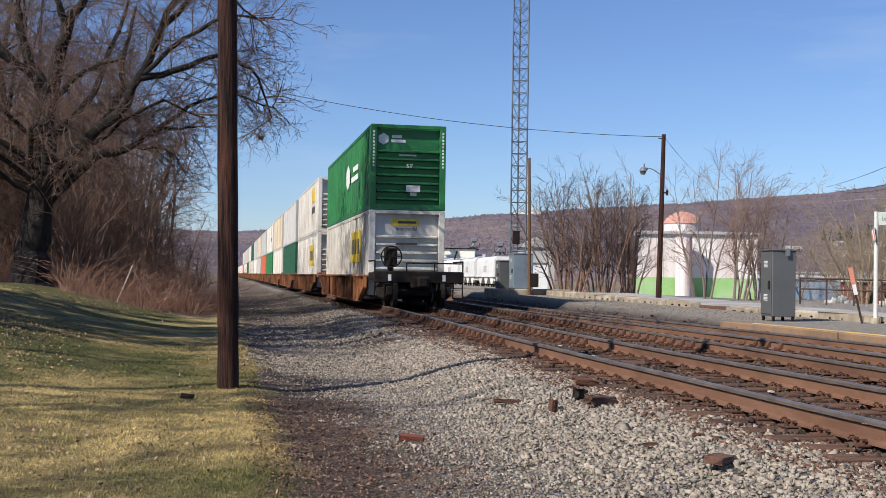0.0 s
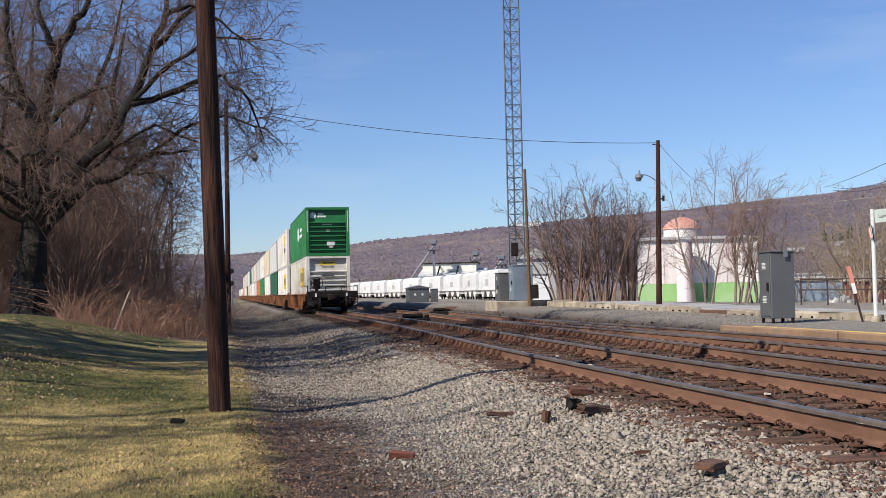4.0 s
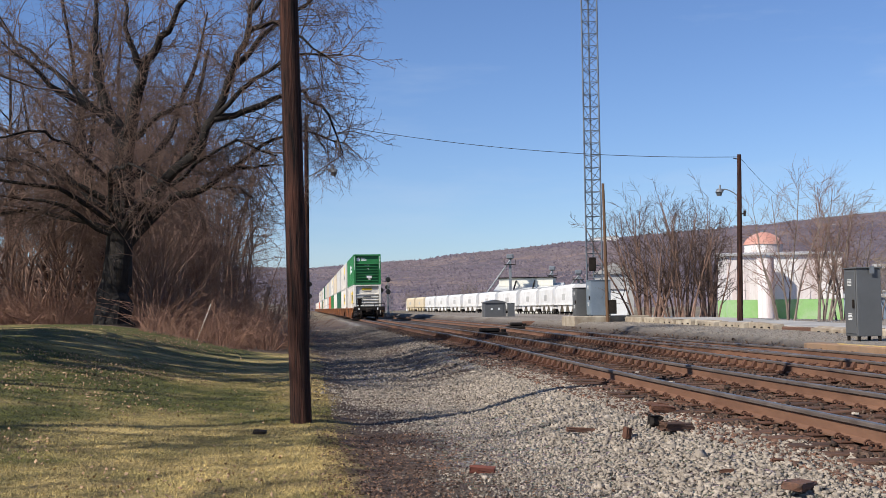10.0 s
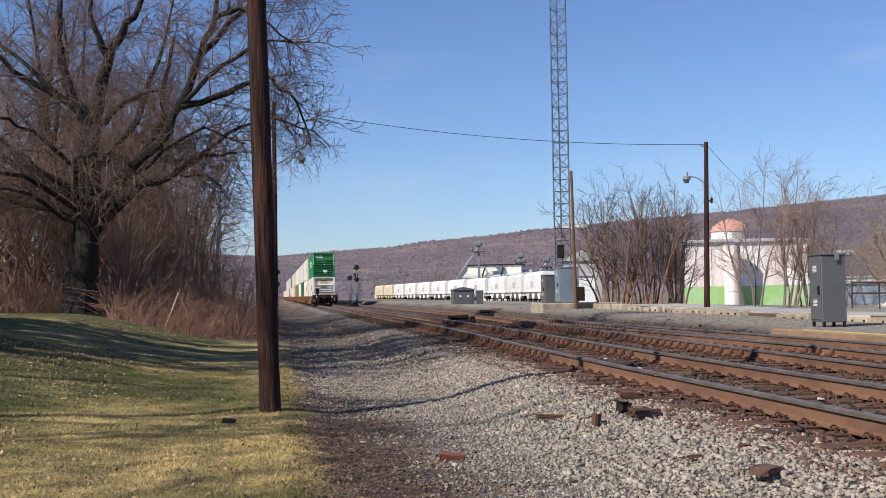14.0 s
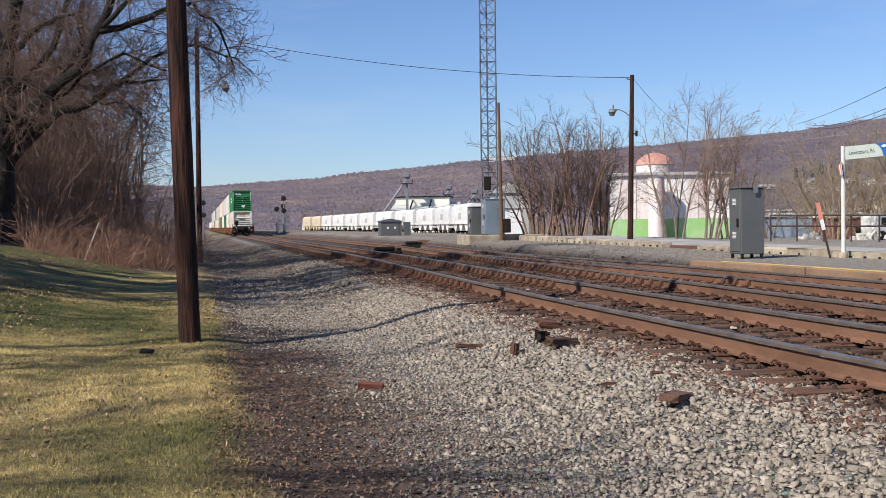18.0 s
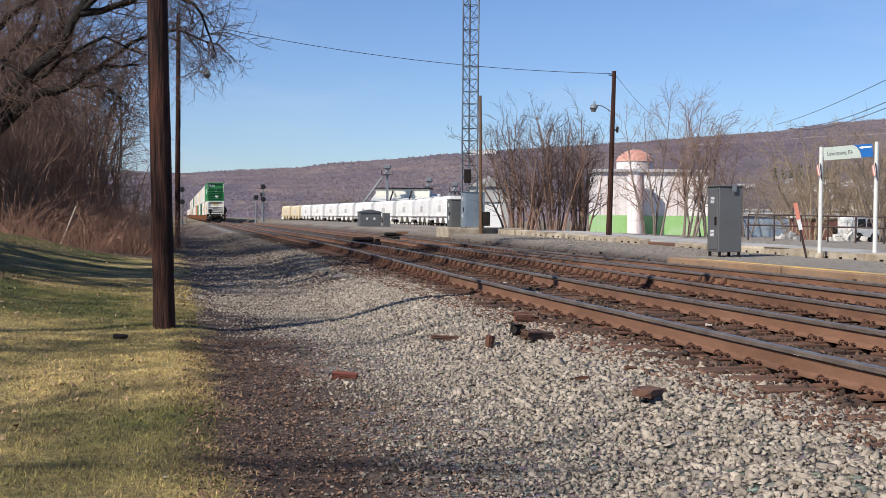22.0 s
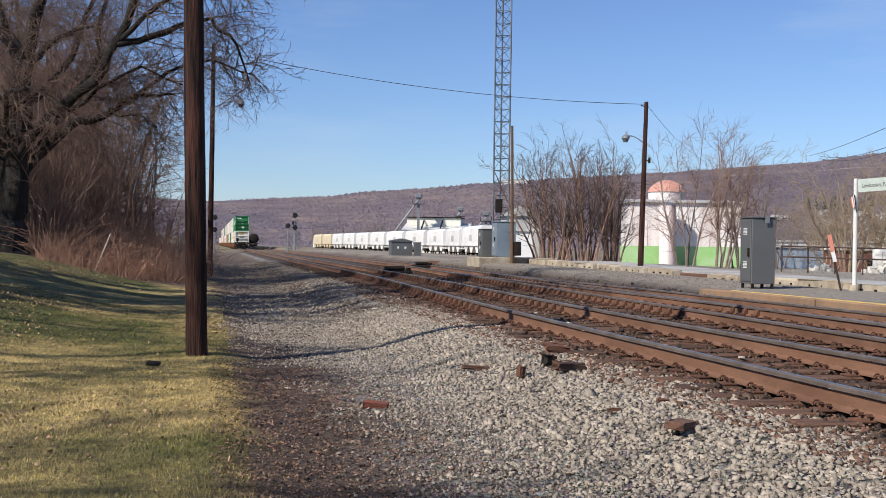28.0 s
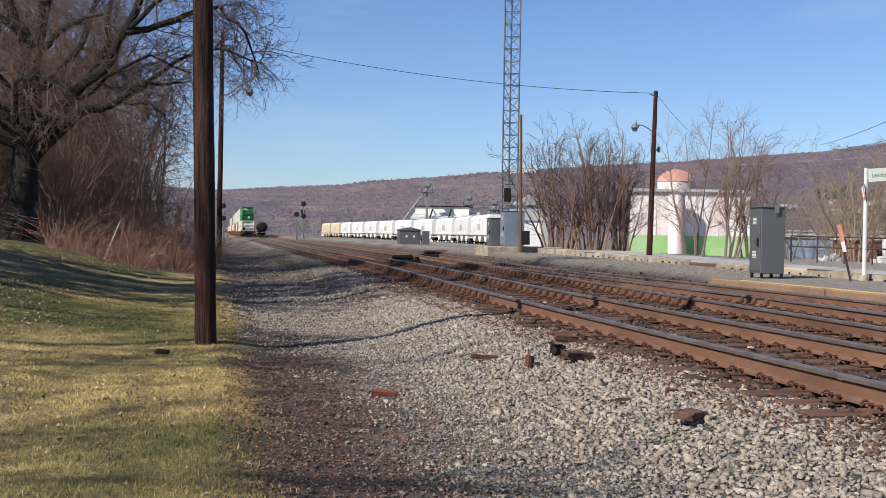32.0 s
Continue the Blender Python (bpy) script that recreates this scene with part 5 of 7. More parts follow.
def leaning_marker():
    t = thing("marker_post", pose(8.62, 28.0, PLAT, 0, -13, 0), "leaning thin post with a faded red and white marker board", "post")
    bm = bmesh.new()
    box(bm, -0.022, 0.022, -0.02, 0.02, -0.05, 1.0)
    part("stake", bm, RUST_RAILING, t)
    bm = bmesh.new()
    box(bm, -0.045, 0.045, -0.04, -0.021, 0.74, 1.0)
    part("white_band", bm, WHITE_PAINT, t)
    bm = bmesh.new()
    box(bm, -0.05, 0.05, -0.04, -0.021, 1.003, 1.42)
    box(bm, -0.03, 0.03, -0.02, 0.02, 1.0, 1.4)
    part("red_board", bm, RED_PAINT, t, "faded red board with worn lettering")


leaning_marker()


def railing():
    a, b = Vector((11.9, 46.5, 0)), Vector((30, 35.5, 0))
    t = thing("railing", Matrix.Identity(4), "dark two-rail pipe railing above the yard", "railing")
    n = 20
    pts = [a.lerp(b, k / n) for k in range(n + 1)]
    for p in pts:
        z = gz(p.x, p.y)
        bm = bmesh.new()
        rod(bm, (p.x, p.y, z - 0.1), (p.x, p.y, z + 1.08), 0.035, n=8)
        part("post", bm, RUST_RAILING, t)
    for h in (0.62, 1.05):
        for p, q in zip(pts, pts[1:]):
            bm = bmesh.new()
            rod(bm, (p.x, p.y, gz(p.x, p.y) + h), (q.x, q.y, gz(q.x, q.y) + h), 0.032, n=8)
            part("rail", bm, RUST_RAILING, t)


railing()


# ---- tower and trackside boxes ----
def lattice_tower():
    x, y, z, w, h = 0.48, 54.6, 1.2, 0.74, 26.0
    t = thing("radio_tower", pose(x, y, z, 0, 0, 8), "tall slim galvanised lattice radio tower", "tower")
    legs = [Vector((-w / 2, -0.2, 0)), Vector((w / 2, -0.25, 0)), Vector((0.05, 0.42, 0))]
    for a in legs:
        bm = bmesh.new()
        rod(bm, a, a + Vector((0, 0, h)), 0.042, n=6)
        part("leg", bm, TOWER_STEEL, t)
    n = 44
    rise = h / n
    bars = []
    for a, b in ((0, 1), (1, 2), (2, 0)):
        for u, v, dz in ((a, b, 0), (a, b, rise), (b, a, rise)):
            bm = bmesh.new()
            rod(bm, legs[u], legs[v] + Vector((0, 0, dz)), 0.018, n=4)
            bars.append(mesh_of("brace", bm, TOWER_STEEL))
    for k in range(n):
        for i in range(3):
            linked("brace", bars[i * 3], t, pose(0, 0, k * rise))
            linked("brace", bars[i * 3 + 1 + k % 2], t, pose(0, 0, k * rise))
    bm = bmesh.new()
    box(bm, -0.28, 0.06, -0.36, -0.22, 2.1, 2.75, 0.02)
    part("junction_box", bm, DARK_IRON, t, "dark boxes bolted to the lattice")


lattice_tower()
steel_cabinet("equipment_cabinet", pose(0.66, 53.2, 1.15, 0, 0, 14), 0.95, 0.8, 1.65, STEEL_BLUE, "tall blue-grey galvanised cabinet at the tower's foot", 0.04, group="tower cabinets")
steel_cabinet("equipment_cabinet", pose(-0.12, 54.4, 1.12, 0, 0, 14), 0.7, 0.8, 1.35, STEEL_BOX, "dark grey equipment cabinet by the tower", 0.04, group="tower cabinets")
slim = pole("utility_pole", 1.05, 52.6, 0.9, 6.4, 0.085, 0.06, POLE_TAN, "slim wooden service pole beside the tower", (0, -0.8))
bm = bmesh.new()
box(bm, 0.08, 0.42, -0.18, 0.02, 0.35, 1.0, 0.01)
part("meter_box", bm, DARK_IRON, slim, "dark meter box")


def pad():
    bm = bmesh.new()
    box(bm, -1.4, 2.2, -1.1, 1.4, 0.5, 1.16, 0.03)
    whole("concrete_pad", bm, CONCRETE, pose(0.6, 53.8, 0, 0, 0, 14), "worn concrete pad under the tower and its cabinets", "pad", kind="structure")


pad()


def shed():
    t = thing("equipment_shed", pose(-6.75, 85, 0.62, 0, 0, 14), "small dark grey metal equipment shed", "shed")
    bm = bmesh.new()
    box(bm, -0.78, 0.78, -0.7, 0.7, 0, 1.32)
    part("body", bm, STEEL_BOX, t)
    bm = bmesh.new()
    prism(bm, [(-0.84, 1.322), (0.84, 1.322), (0.84, 1.38), (0, 1.56), (-0.84, 1.38)], "y", -0.78, 0.78)
    part("roof", bm, STEEL_BOX, t)
    bm = bmesh.new()
    box(bm, 0.05, 0.6, -0.72, -0.702, 0.05, 1.2)
    part("door", bm, STEEL_BOX, t)
    for x in (-0.35, 0.2):
        bm = bmesh.new()
        box(bm, x, x + 0.14, -0.728, -0.722, 0.8, 0.95)
        part("notice", bm, WHITE_MARK, t, "small white notice")


shed()
steel_cabinet("relay_box", pose(-5.45, 84.6, 0.62, 0, 0, 14), 0.5, 0.5, 1.25, STEEL_BOX, "narrow dark relay box beside the shed", 0.03)


# ---- signals ----
def signal_mast(x, y, h, heads, label):
    t = thing("signal_mast", pose(x, y, gz(x, y), 0, 0, TURN), label, "railway signal", "signals")
    bm = bmesh.new()
    rod(bm, (0, 0, 0), (0, 0, h), 0.09, 0.07, 8)
    rod(bm, (0, 0, 0), (0, 0, 0.5), 0.22, 0.18, 8)
    part("mast", bm, GALV, t)
    bm = bmesh.new()
    for x in (0.25, 0.62):
        rod(bm, (x, 0.3, 0.2), (x, 0.1, h - 1.4), 0.025, n=5)
    for k in range(12):
        rod(bm, (0.25, 0.3, 0.5 + k * 0.28), (0.62, 0.3, 0.5 + k * 0.28), 0.015, n=4)
    part("ladder", bm, GALV, t)
    for z in heads:
        bm = bmesh.new()
        rod(bm, (0, -0.16, z), (0, -0.22, z), 0.38, n=20)
        hd = part("target_disc", bm, BLACK, t, "round black signal target")
        for a in (90, 210, 330):
            bm = bmesh.new()
            c = Vector((0.19 * math.cos(radians(a)), -0.24, z + 0.19 * math.sin(radians(a))))
            rod(bm, c, c - Vector((0, 0.25, 0)), 0.09, n=10)
            part("hood", bm, BLACK, hd)


signal_mast(-40.6, 165, 5.9, (5.2, 3.4), "tall railway signal with two black targets beside the main track")
signal_mast(-28.7, 165, 5.9, (5.2, 3.4), "tall railway signal with two black targets beside the yard throat")
signal_mast(-31.0, 172, 4.6, (4.0,), "shorter railway signal with one black target")
signal_mast(-33.2, 190, 5.0, (4.3,), "shorter railway signal with one black target")


def switch_machines():
    for s, o, w in ((47.0, 2.15, 1.4), (61, 5.9, 1.1)):
        p = tp(s, o)
        t = thing("switch_machine", pose(p.x, p.y, gz(p.x, p.y), 0, 0, TURN), "low black greasy switch machine between the tracks", "switch machine", "switch machines")
        bm = bmesh.new()
        box(bm, -w / 2, w / 2, -0.3, 0.3, 0.0, 0.24, 0.04)
        part("base", bm, DARK_IRON, t)
        bm = bmesh.new()
        box(bm, -w * 0.3, w * 0.3, -0.24, 0.24, 0.242, 0.42, 0.06)
        rod(bm, (w * 0.42, 0, 0.2), (w * 0.42, 0, 0.36), 0.10)
        part("housing", bm, DARK_IRON, t)
    bm = bmesh.new()
    box(bm, -1.0, 1.0, -0.15, 0.15, 0, 0.22, 0.02)
    box(bm, -0.8, 1.2, 0.2, 0.5, 0, 0.2, 0.02)
    whole("timber", bm, OLD_WOOD, pose(-2.4, 62, 0.62, 0, 0, -6), "old dark timbers lying by the yard lead", "timber")


switch_machines()


# ---- hopper cars ----
def hopper(colour, label):
    t = thing("hopper_car", Matrix.Identity(4), label, "hopper car", "parked hopper cars")
    L, w = 17.2, 1.55
    outline = [(-w, 1.75), (-w * 1.02, 2.6), (-w, 3.9), (-w * 0.72, 4.35), (w * 0.72, 4.35), (w, 3.9), (w * 1.02, 2.6), (w, 1.75)]
    bm = bmesh.new()
    prism(bm, outline, "y", -L / 2 + 1.0, L / 2 - 1.0)
    part("body", bm, colour, t)
    for y in (-5.0, 0.0, 5.0):
        bm = bmesh.new()
        prism(bm, [(y - 2.3, 1.748), (y + 2.3, 1.748), (y + 0.55, 0.55), (y - 0.55, 0.55)], "x", -w * 0.9, w * 0.9)
        part("hopper", bm, colour, t)
    bm = bmesh.new()
    for y in (-L / 2, L / 2 - 1.0):
        box(bm, -w, w, y, y + 1.0, 1.0, 1.22)
    for x in (-w, w):
        box(bm, x - 0.06, x + 0.06, -L / 2, L / 2, 1.52, 1.745)
    part("sill", bm, colour, t)
    for y in (-L / 2 + 0.3, L / 2 - 0.3):
        bm = bmesh.new()
        for x in (-1.3, -0.7):
            rod(bm, (x, y, 1.2), (x, y, 4.2), 0.03, n=5)
        for k in range(9):
            rod(bm, (-1.3, y, 1.4 + k * 0.33), (-0.7, y, 1.4 + k * 0.33), 0.02, n=4)
        part("end_ladder", bm, colour, t)
    bm = bmesh.new()
    box(bm, -0.45, 0.45, -L / 2 + 1.2, L / 2 - 1.2, 4.42, 4.5)
    for k in range(8):
        box(bm, -0.4, 0.4, -6.8 + k * 1.9, -6.7 + k * 1.9, 4.35, 4.42)
    part("running_board", bm, GALV, t)
    for y in (-6.7, 6.7):
        bm = bmesh.new()
        box(bm, -1.05, -0.75, y - 1.2, y + 1.2, 0.4, 0.75, 0.04)
        box(bm, 0.75, 1.05, y - 1.2, y + 1.2, 0.4, 0.75, 0.04)
        box(bm, -1.0, 1.0, y - 0.2, y + 0.2, 0.45, 0.9)
        tr = part("truck", bm, DARK_IRON, t)
        for dy in (-0.9, 0.9):
            bm = bmesh.new()
            for x in (-0.75, 0.75):
                rod(bm, (x - 0.06, y + dy, 0.46), (x + 0.06, y + dy, 0.46), 0.46, n=16)
            rod(bm, (-0.75, y + dy, 0.46), (0.75, y + dy, 0.46), 0.09, n=8)
            part("wheelset", bm, DARK_IRON, tr)
    bm = bmesh.new()
    box(bm, -w * 1.02 - 0.012, -w * 1.02 - 0.004, -1.6, 1.2, 2.2, 3.1)
    part("data_block", bm, BOX_GREY, t, "grey block of unreadable markings")
    return t


def park_hoppers():
    first = hopper(HOPPER_WHITE, "white covered hopper car parked on the yard track")
    second = hopper(HOPPER_YELLOW, "faded yellow covered hopper car at the end of the row")
    s, i = 150.0, 0
    while i < 11:
        a, b = tp(s, yard_offset(s)), tp(s + 17, yard_offset(s + 17))
        d = b - a
        m = pose((a.x + b.x) / 2, (a.y + b.y) / 2, RAIL - 0.45, 0, 0, math.degrees(math.atan2(-d.x, d.y)))
        src = second if i >= 9 else first
        if i in (0, 9):
            src.matrix_basis = m
        else:
            copy_thing(src, m)
        s += 18.2
        i += 1


park_hoppers()


# ---- yard buildings ----
GREEN_FOOT = mat("pale_green_paint", (0.22, 0.42, 0.13), (0.28, 0.46, 0.2), 0.7, 0.7, stain=(0.5, 0.5, 0.42), stain_scale=0.6)
STREAKED = mat("streaked_white_paint", (0.70, 0.68, 0.66), (0.62, 0.55, 0.52), 0.9, 0.6, fine=20, stain=(0.50, 0.33, 0.29), stain_scale=0.7, stain_amount=0.6, stretch=(1, 1, 0.08))


def grain_tank():
    x, y = 14.41, 93.0
    base = gz(x, y)
    t = thing("storage_tank", pose(x, y, base), "white storage tank with a faded red domed roof behind the warehouse", "tank")
    h = 6.31 - base
    for k in range(4):
        bm = bmesh.new()
        z0, z1 = k * h / 4, (k + 1) * h / 4
        rod(bm, (0, 0, z0 + 0.004), (0, 0, z1 - 0.004), 1.5, n=40)
        rod(bm, (0, 0, z1 - 0.05), (0, 0, z1 - 0.005), 1.53, n=40)
        part("shell_course", bm, STREAKED, t, smooth=True)
    bm = bmesh.new()
    profile = [(1.58, 0.003), (1.35, 0.42), (0.95, 0.74), (0.5, 0.94), (0.2, 1.0)]
    for (r0, z0), (r1, z1) in zip(profile, profile[1:]):
        rod(bm, (0, 0, h + z0), (0, 0, h + z1), r0, r1, 40)
    part("roof", bm, mat("faded_red_roof", (0.42, 0.16, 0.115), (0.46, 0.26, 0.205), 0.6, 0.8, stain=(0.5, 0.38, 0.33), stain_scale=0.9), t, "faded red domed roof", True)
    bm = bmesh.new()
    rod(bm, (0, 0, h + 1.0), (0, 0, h + 1.14), 0.2, 0.2, 12)
    part("vent_cap", bm, GALV, t)


grain_tank()


def silo():
    x, y = 12.9, 82.6
    base = gz(x, y)
    t = thing("silo", pose(x, y, base), "slim white silo streaked with pink rust before the warehouse", "silo")
    streaks = mat("rust_streaked_paint", (0.70, 0.66, 0.64), (0.58, 0.44, 0.42), 1.6, 0.6, fine=20, stain=(0.45, 0.27, 0.25), stain_scale=2.2, stain_amount=0.8, stretch=(1, 1, 0.06))
    h = 4.85 - base
    for k in range(4):
        bm = bmesh.new()
        rod(bm, (0, 0, k * h / 4 + 0.004), (0, 0, (k + 1) * h / 4 - 0.004), 0.6, n=28)
        rod(bm, (0, 0, (k + 1) * h / 4 - 0.04), (0, 0, (k + 1) * h / 4 - 0.005), 0.62, n=28)
        part("shell_course", bm, streaks, t, smooth=True)
    bm = bmesh.new()
    rod(bm, (0, 0, h + 0.003), (0, 0, h + 0.25), 0.64, 0.12, 28)
    part("roof", bm, GALV, t, "grey conical cap", True)


silo()


def yard_wall():
    x, y = 14.44, 84
    base = gz(x, y)
    t = thing("warehouse", pose(x, y, base), "long white warehouse wall with a green painted foot", "building", "yard buildings")
    bm = bmesh.new()
    box(bm, -4.06, 4.06, 0, 6, 1.89 - base, 5.1 - base)
    part("wall", bm, STREAKED, t)
    bm = bmesh.new()
    box(bm, -4.08, 4.08, -0.02, 6.02, 0, 1.885 - base)
    part("green_foot", bm, GREEN_FOOT, t, "green painted foot")
    bm = bmesh.new()
    prism(bm, [(-0.25, 5.103 - base), (6.25, 5.103 - base), (6.25, 5.6 - base), (-0.25, 5.22 - base)], "x", -4.25, 4.25)
    part("roof", bm, BOX_GREY, t, "grey sloping metal roof")
    for k in range(8):
        bm = bmesh.new()
        box(bm, -4.0 + k * 1.14, -3.95 + k * 1.14, -0.045, -0.003, 1.95 - base, 5.05 - base)
        part("wall_seam", bm, STREAKED, t)


yard_wall()


def mill():
    t = thing("feed_mill", pose(-12.2, 262, 0.0, 0, 0, -4), "cream metal-clad mill building with a raised roof monitor", "building", "yard buildings")
    wall = mat("cream_cladding", (0.62, 0.60, 0.50), (0.55, 0.53, 0.45), 0.3, 0.6, stretch=(6, 1, 0.2))
    roof = mat("pale_metal_roof", (0.55, 0.55, 0.52), (0.48, 0.48, 0.46), 0.3, 0.5, metal=0.2, stretch=(6, 1, 1))
    bm = bmesh.new()
    box(bm, -7.2, 7.4, -6, 10, 0, 5.2)
    part("wall", bm, wall, t)
    bm = bmesh.new()
    prism(bm, [(-6.4, 5.203), (10.4, 5.203), (2, 7.0)], "x", -7.6, 7.8)
    part("roof", bm, roof, t)
    bm = bmesh.new()
    box(bm, -7.0, 5.5, -1.5, 5.5, 6.3, 8.1)
    part("monitor", bm, wall, t)
    bm = bmesh.new()
    box(bm, -7.3, 5.8, -1.9, 5.9, 8.103, 8.35)
    part("monitor_roof", bm, DARK_IRON, t, "dark roof edge")
    for x in (-3.1, 1.2):
        bm = bmesh.new()
        prism(bm, [(-6.4, 5.4), (-1.6, 7.4), (-1.6, 7.6), (-6.4, 5.6)], "x", x, x + 0.3)
        part("parapet", bm, DARK_IRON, t)


mill()


def elevator_leg(x, y, h, chutes):
    t = thing("grain_elevator", pose(x, y, 0), "grey grain elevator leg with slanting chutes", "grain elevator", "grain elevators")
    bm = bmesh.new()
    box(bm, -0.28, 0.28, -0.28, 0.28, 0, h)
    part("leg", bm, GALV, t)
    bm = bmesh.new()
    box(bm, -0.8, 0.8, -0.7, 0.7, h + 0.002, h + 1.1, 0.2)
    part("head", bm, GALV, t)
    bm = bmesh.new()
    box(bm, -1.3, 1.3, -1.0, 1.0, h - 1.3, h - 1.2)
    for a in (-1.3, 1.3):
        rod(bm, (a, -1, h - 1.2), (a, -1, h - 0.2), 0.05, n=4)
    part("platform", bm, DARK_IRON, t)
    for dx, dz in chutes:
        bm = bmesh.new()
        rod(bm, (0, -0.2, h - 0.3), (dx, -0.2, h - 0.3 + dz), 0.2, n=8)
        part("chute", bm, GALV, t)


elevator_leg(-16.3, 256, 12.4, ((-5.5, -7.5),))
elevator_leg(-7.6, 285, 10.5, ((-3.0, -4.0),))
elevator_leg(-1.0, 270, 9.0, ((3.5, -4.5), (-2.5, -3.0)))


def far_building(name, x, y, z, w, d, h, wall, label, rz=0, roof=None, doors=0):
    t = thing(name, pose(x, y, z, 0, 0, rz), label, "building", "town buildings")
    bm = bmesh.new()
    box(bm, -w / 2, w / 2, -d / 2, d / 2, 0, h)
    part("wall", bm, wall, t)
    bm = bmesh.new()
    if roof == "gable":
        prism(bm, [(-d / 2 - 0.3, h + 0.003), (d / 2 + 0.3, h + 0.003), (0, h + d * 0.28)], "x", -w / 2 - 0.3, w / 2 + 0.3)
    else:
        box(bm, -w / 2 - 0.2, w / 2 + 0.2, -d / 2 - 0.2, d / 2 + 0.2, h + 0.003, h + 0.25)
    part("roof", bm, BOX_GREY if roof != "gable" else ASPHALT, t)
    for k in range(doors):
        x0 = -w / 2 + (k + 0.5) * w / doors
        bm = bmesh.new()
        box(bm, x0 - w / doors * 0.22, x0 + w / doors * 0.22, -d / 2 - 0.06, -d / 2 - 0.01, 0.3, h * 0.62)
        part("window", bm, DARK_IRON, t, "dark window opening")


METAL_BLUE = mat("blue_metal_roofing", (0.20, 0.25, 0.31), (0.26, 0.31, 0.36), 0.3, 0.6, stretch=(4, 1, 1))
RED_METAL = mat("red_brown_cladding", (0.16, 0.060, 0.048), (0.11, 0.045, 0.037), 0.5, 0.8, stretch=(6, 1, 0.3))


def town():
    far_building("warehouse", 30.5, 118, -1.2, 13, 12, 3.2, METAL_BLUE, "long low blue-grey metal warehouse", 6, None, 0)
    far_building("warehouse", 46, 165, -0.6, 30, 16, 3.5, WHITE_PAINT, "long pale warehouse beyond the yard", 4, None, 5)
    far_building("warehouse", 31.6, 100, -0.3, 3.4, 4, 2.1, RED_METAL, "red-brown boxy freight shed", 8, None, 2)
    far_building("warehouse", 60, 92, -1.0, 16, 6, 2.9, RED_METAL, "red-brown boxy freight shed", 8, None, 4)
    far_building("truck_box", 33.2, 93, -0.25, 2.3, 2.4, 1.55, WHITE_PAINT, "white box body standing in the yard", 0, None, 2)
    far_building("house", 57, 150, 0, 9, 9, 4.2, mat("tan_siding", (0.46, 0.40, 0.30), None, 1), "tan building behind the trees", 10, None, 4)
    far_building("storehouse", 1.9, 122, -0.3, 5.1, 8, 3.6, WHITE_PAINT, "plain white flat-roofed yard storehouse", 0, None, 0)
    far_building("storehouse", 3.5, 134, -0.3, 8, 4.4, 5.5, BOX_GREY, "pale grey gabled yard building", 90, "gable", 0)
    rng = np.random.default_rng(12)
    for i in range(18):
        y = rng.uniform(940, 1110)
        x = y * rng.uniform(0.25, 0.40)
        far_building("house", x, y, hill_z(x, y) + 0.8, rng.uniform(7, 15), 7, rng.uniform(2.2, 3.4), (WHITE_PAINT, BOX_GREY, WHITE_PAINT)[i % 3], "small pale house at the foot of the ridge", rng.uniform(-25, 25), "gable", 2)
    for i in range(8):
        far_building("house", -95 + i * 9 + rng.uniform(-3, 3), 620 + rng.uniform(-40, 40), -0.3, 10, 8, 5, (WHITE_PAINT, BOX_GREY)[i % 2], "small pale house in the valley", rng.uniform(-25, 25), "gable", 3)
    for i in range(5):
        far_building("farmhouse", 20 + i * 9, 1900, hill_z(20 + i * 9, 1900) - 0.5, 9, 8, 6, WHITE_PAINT, "white farm buildings on the ridge", rng.uniform(-20, 20), "gable", 0)


town()


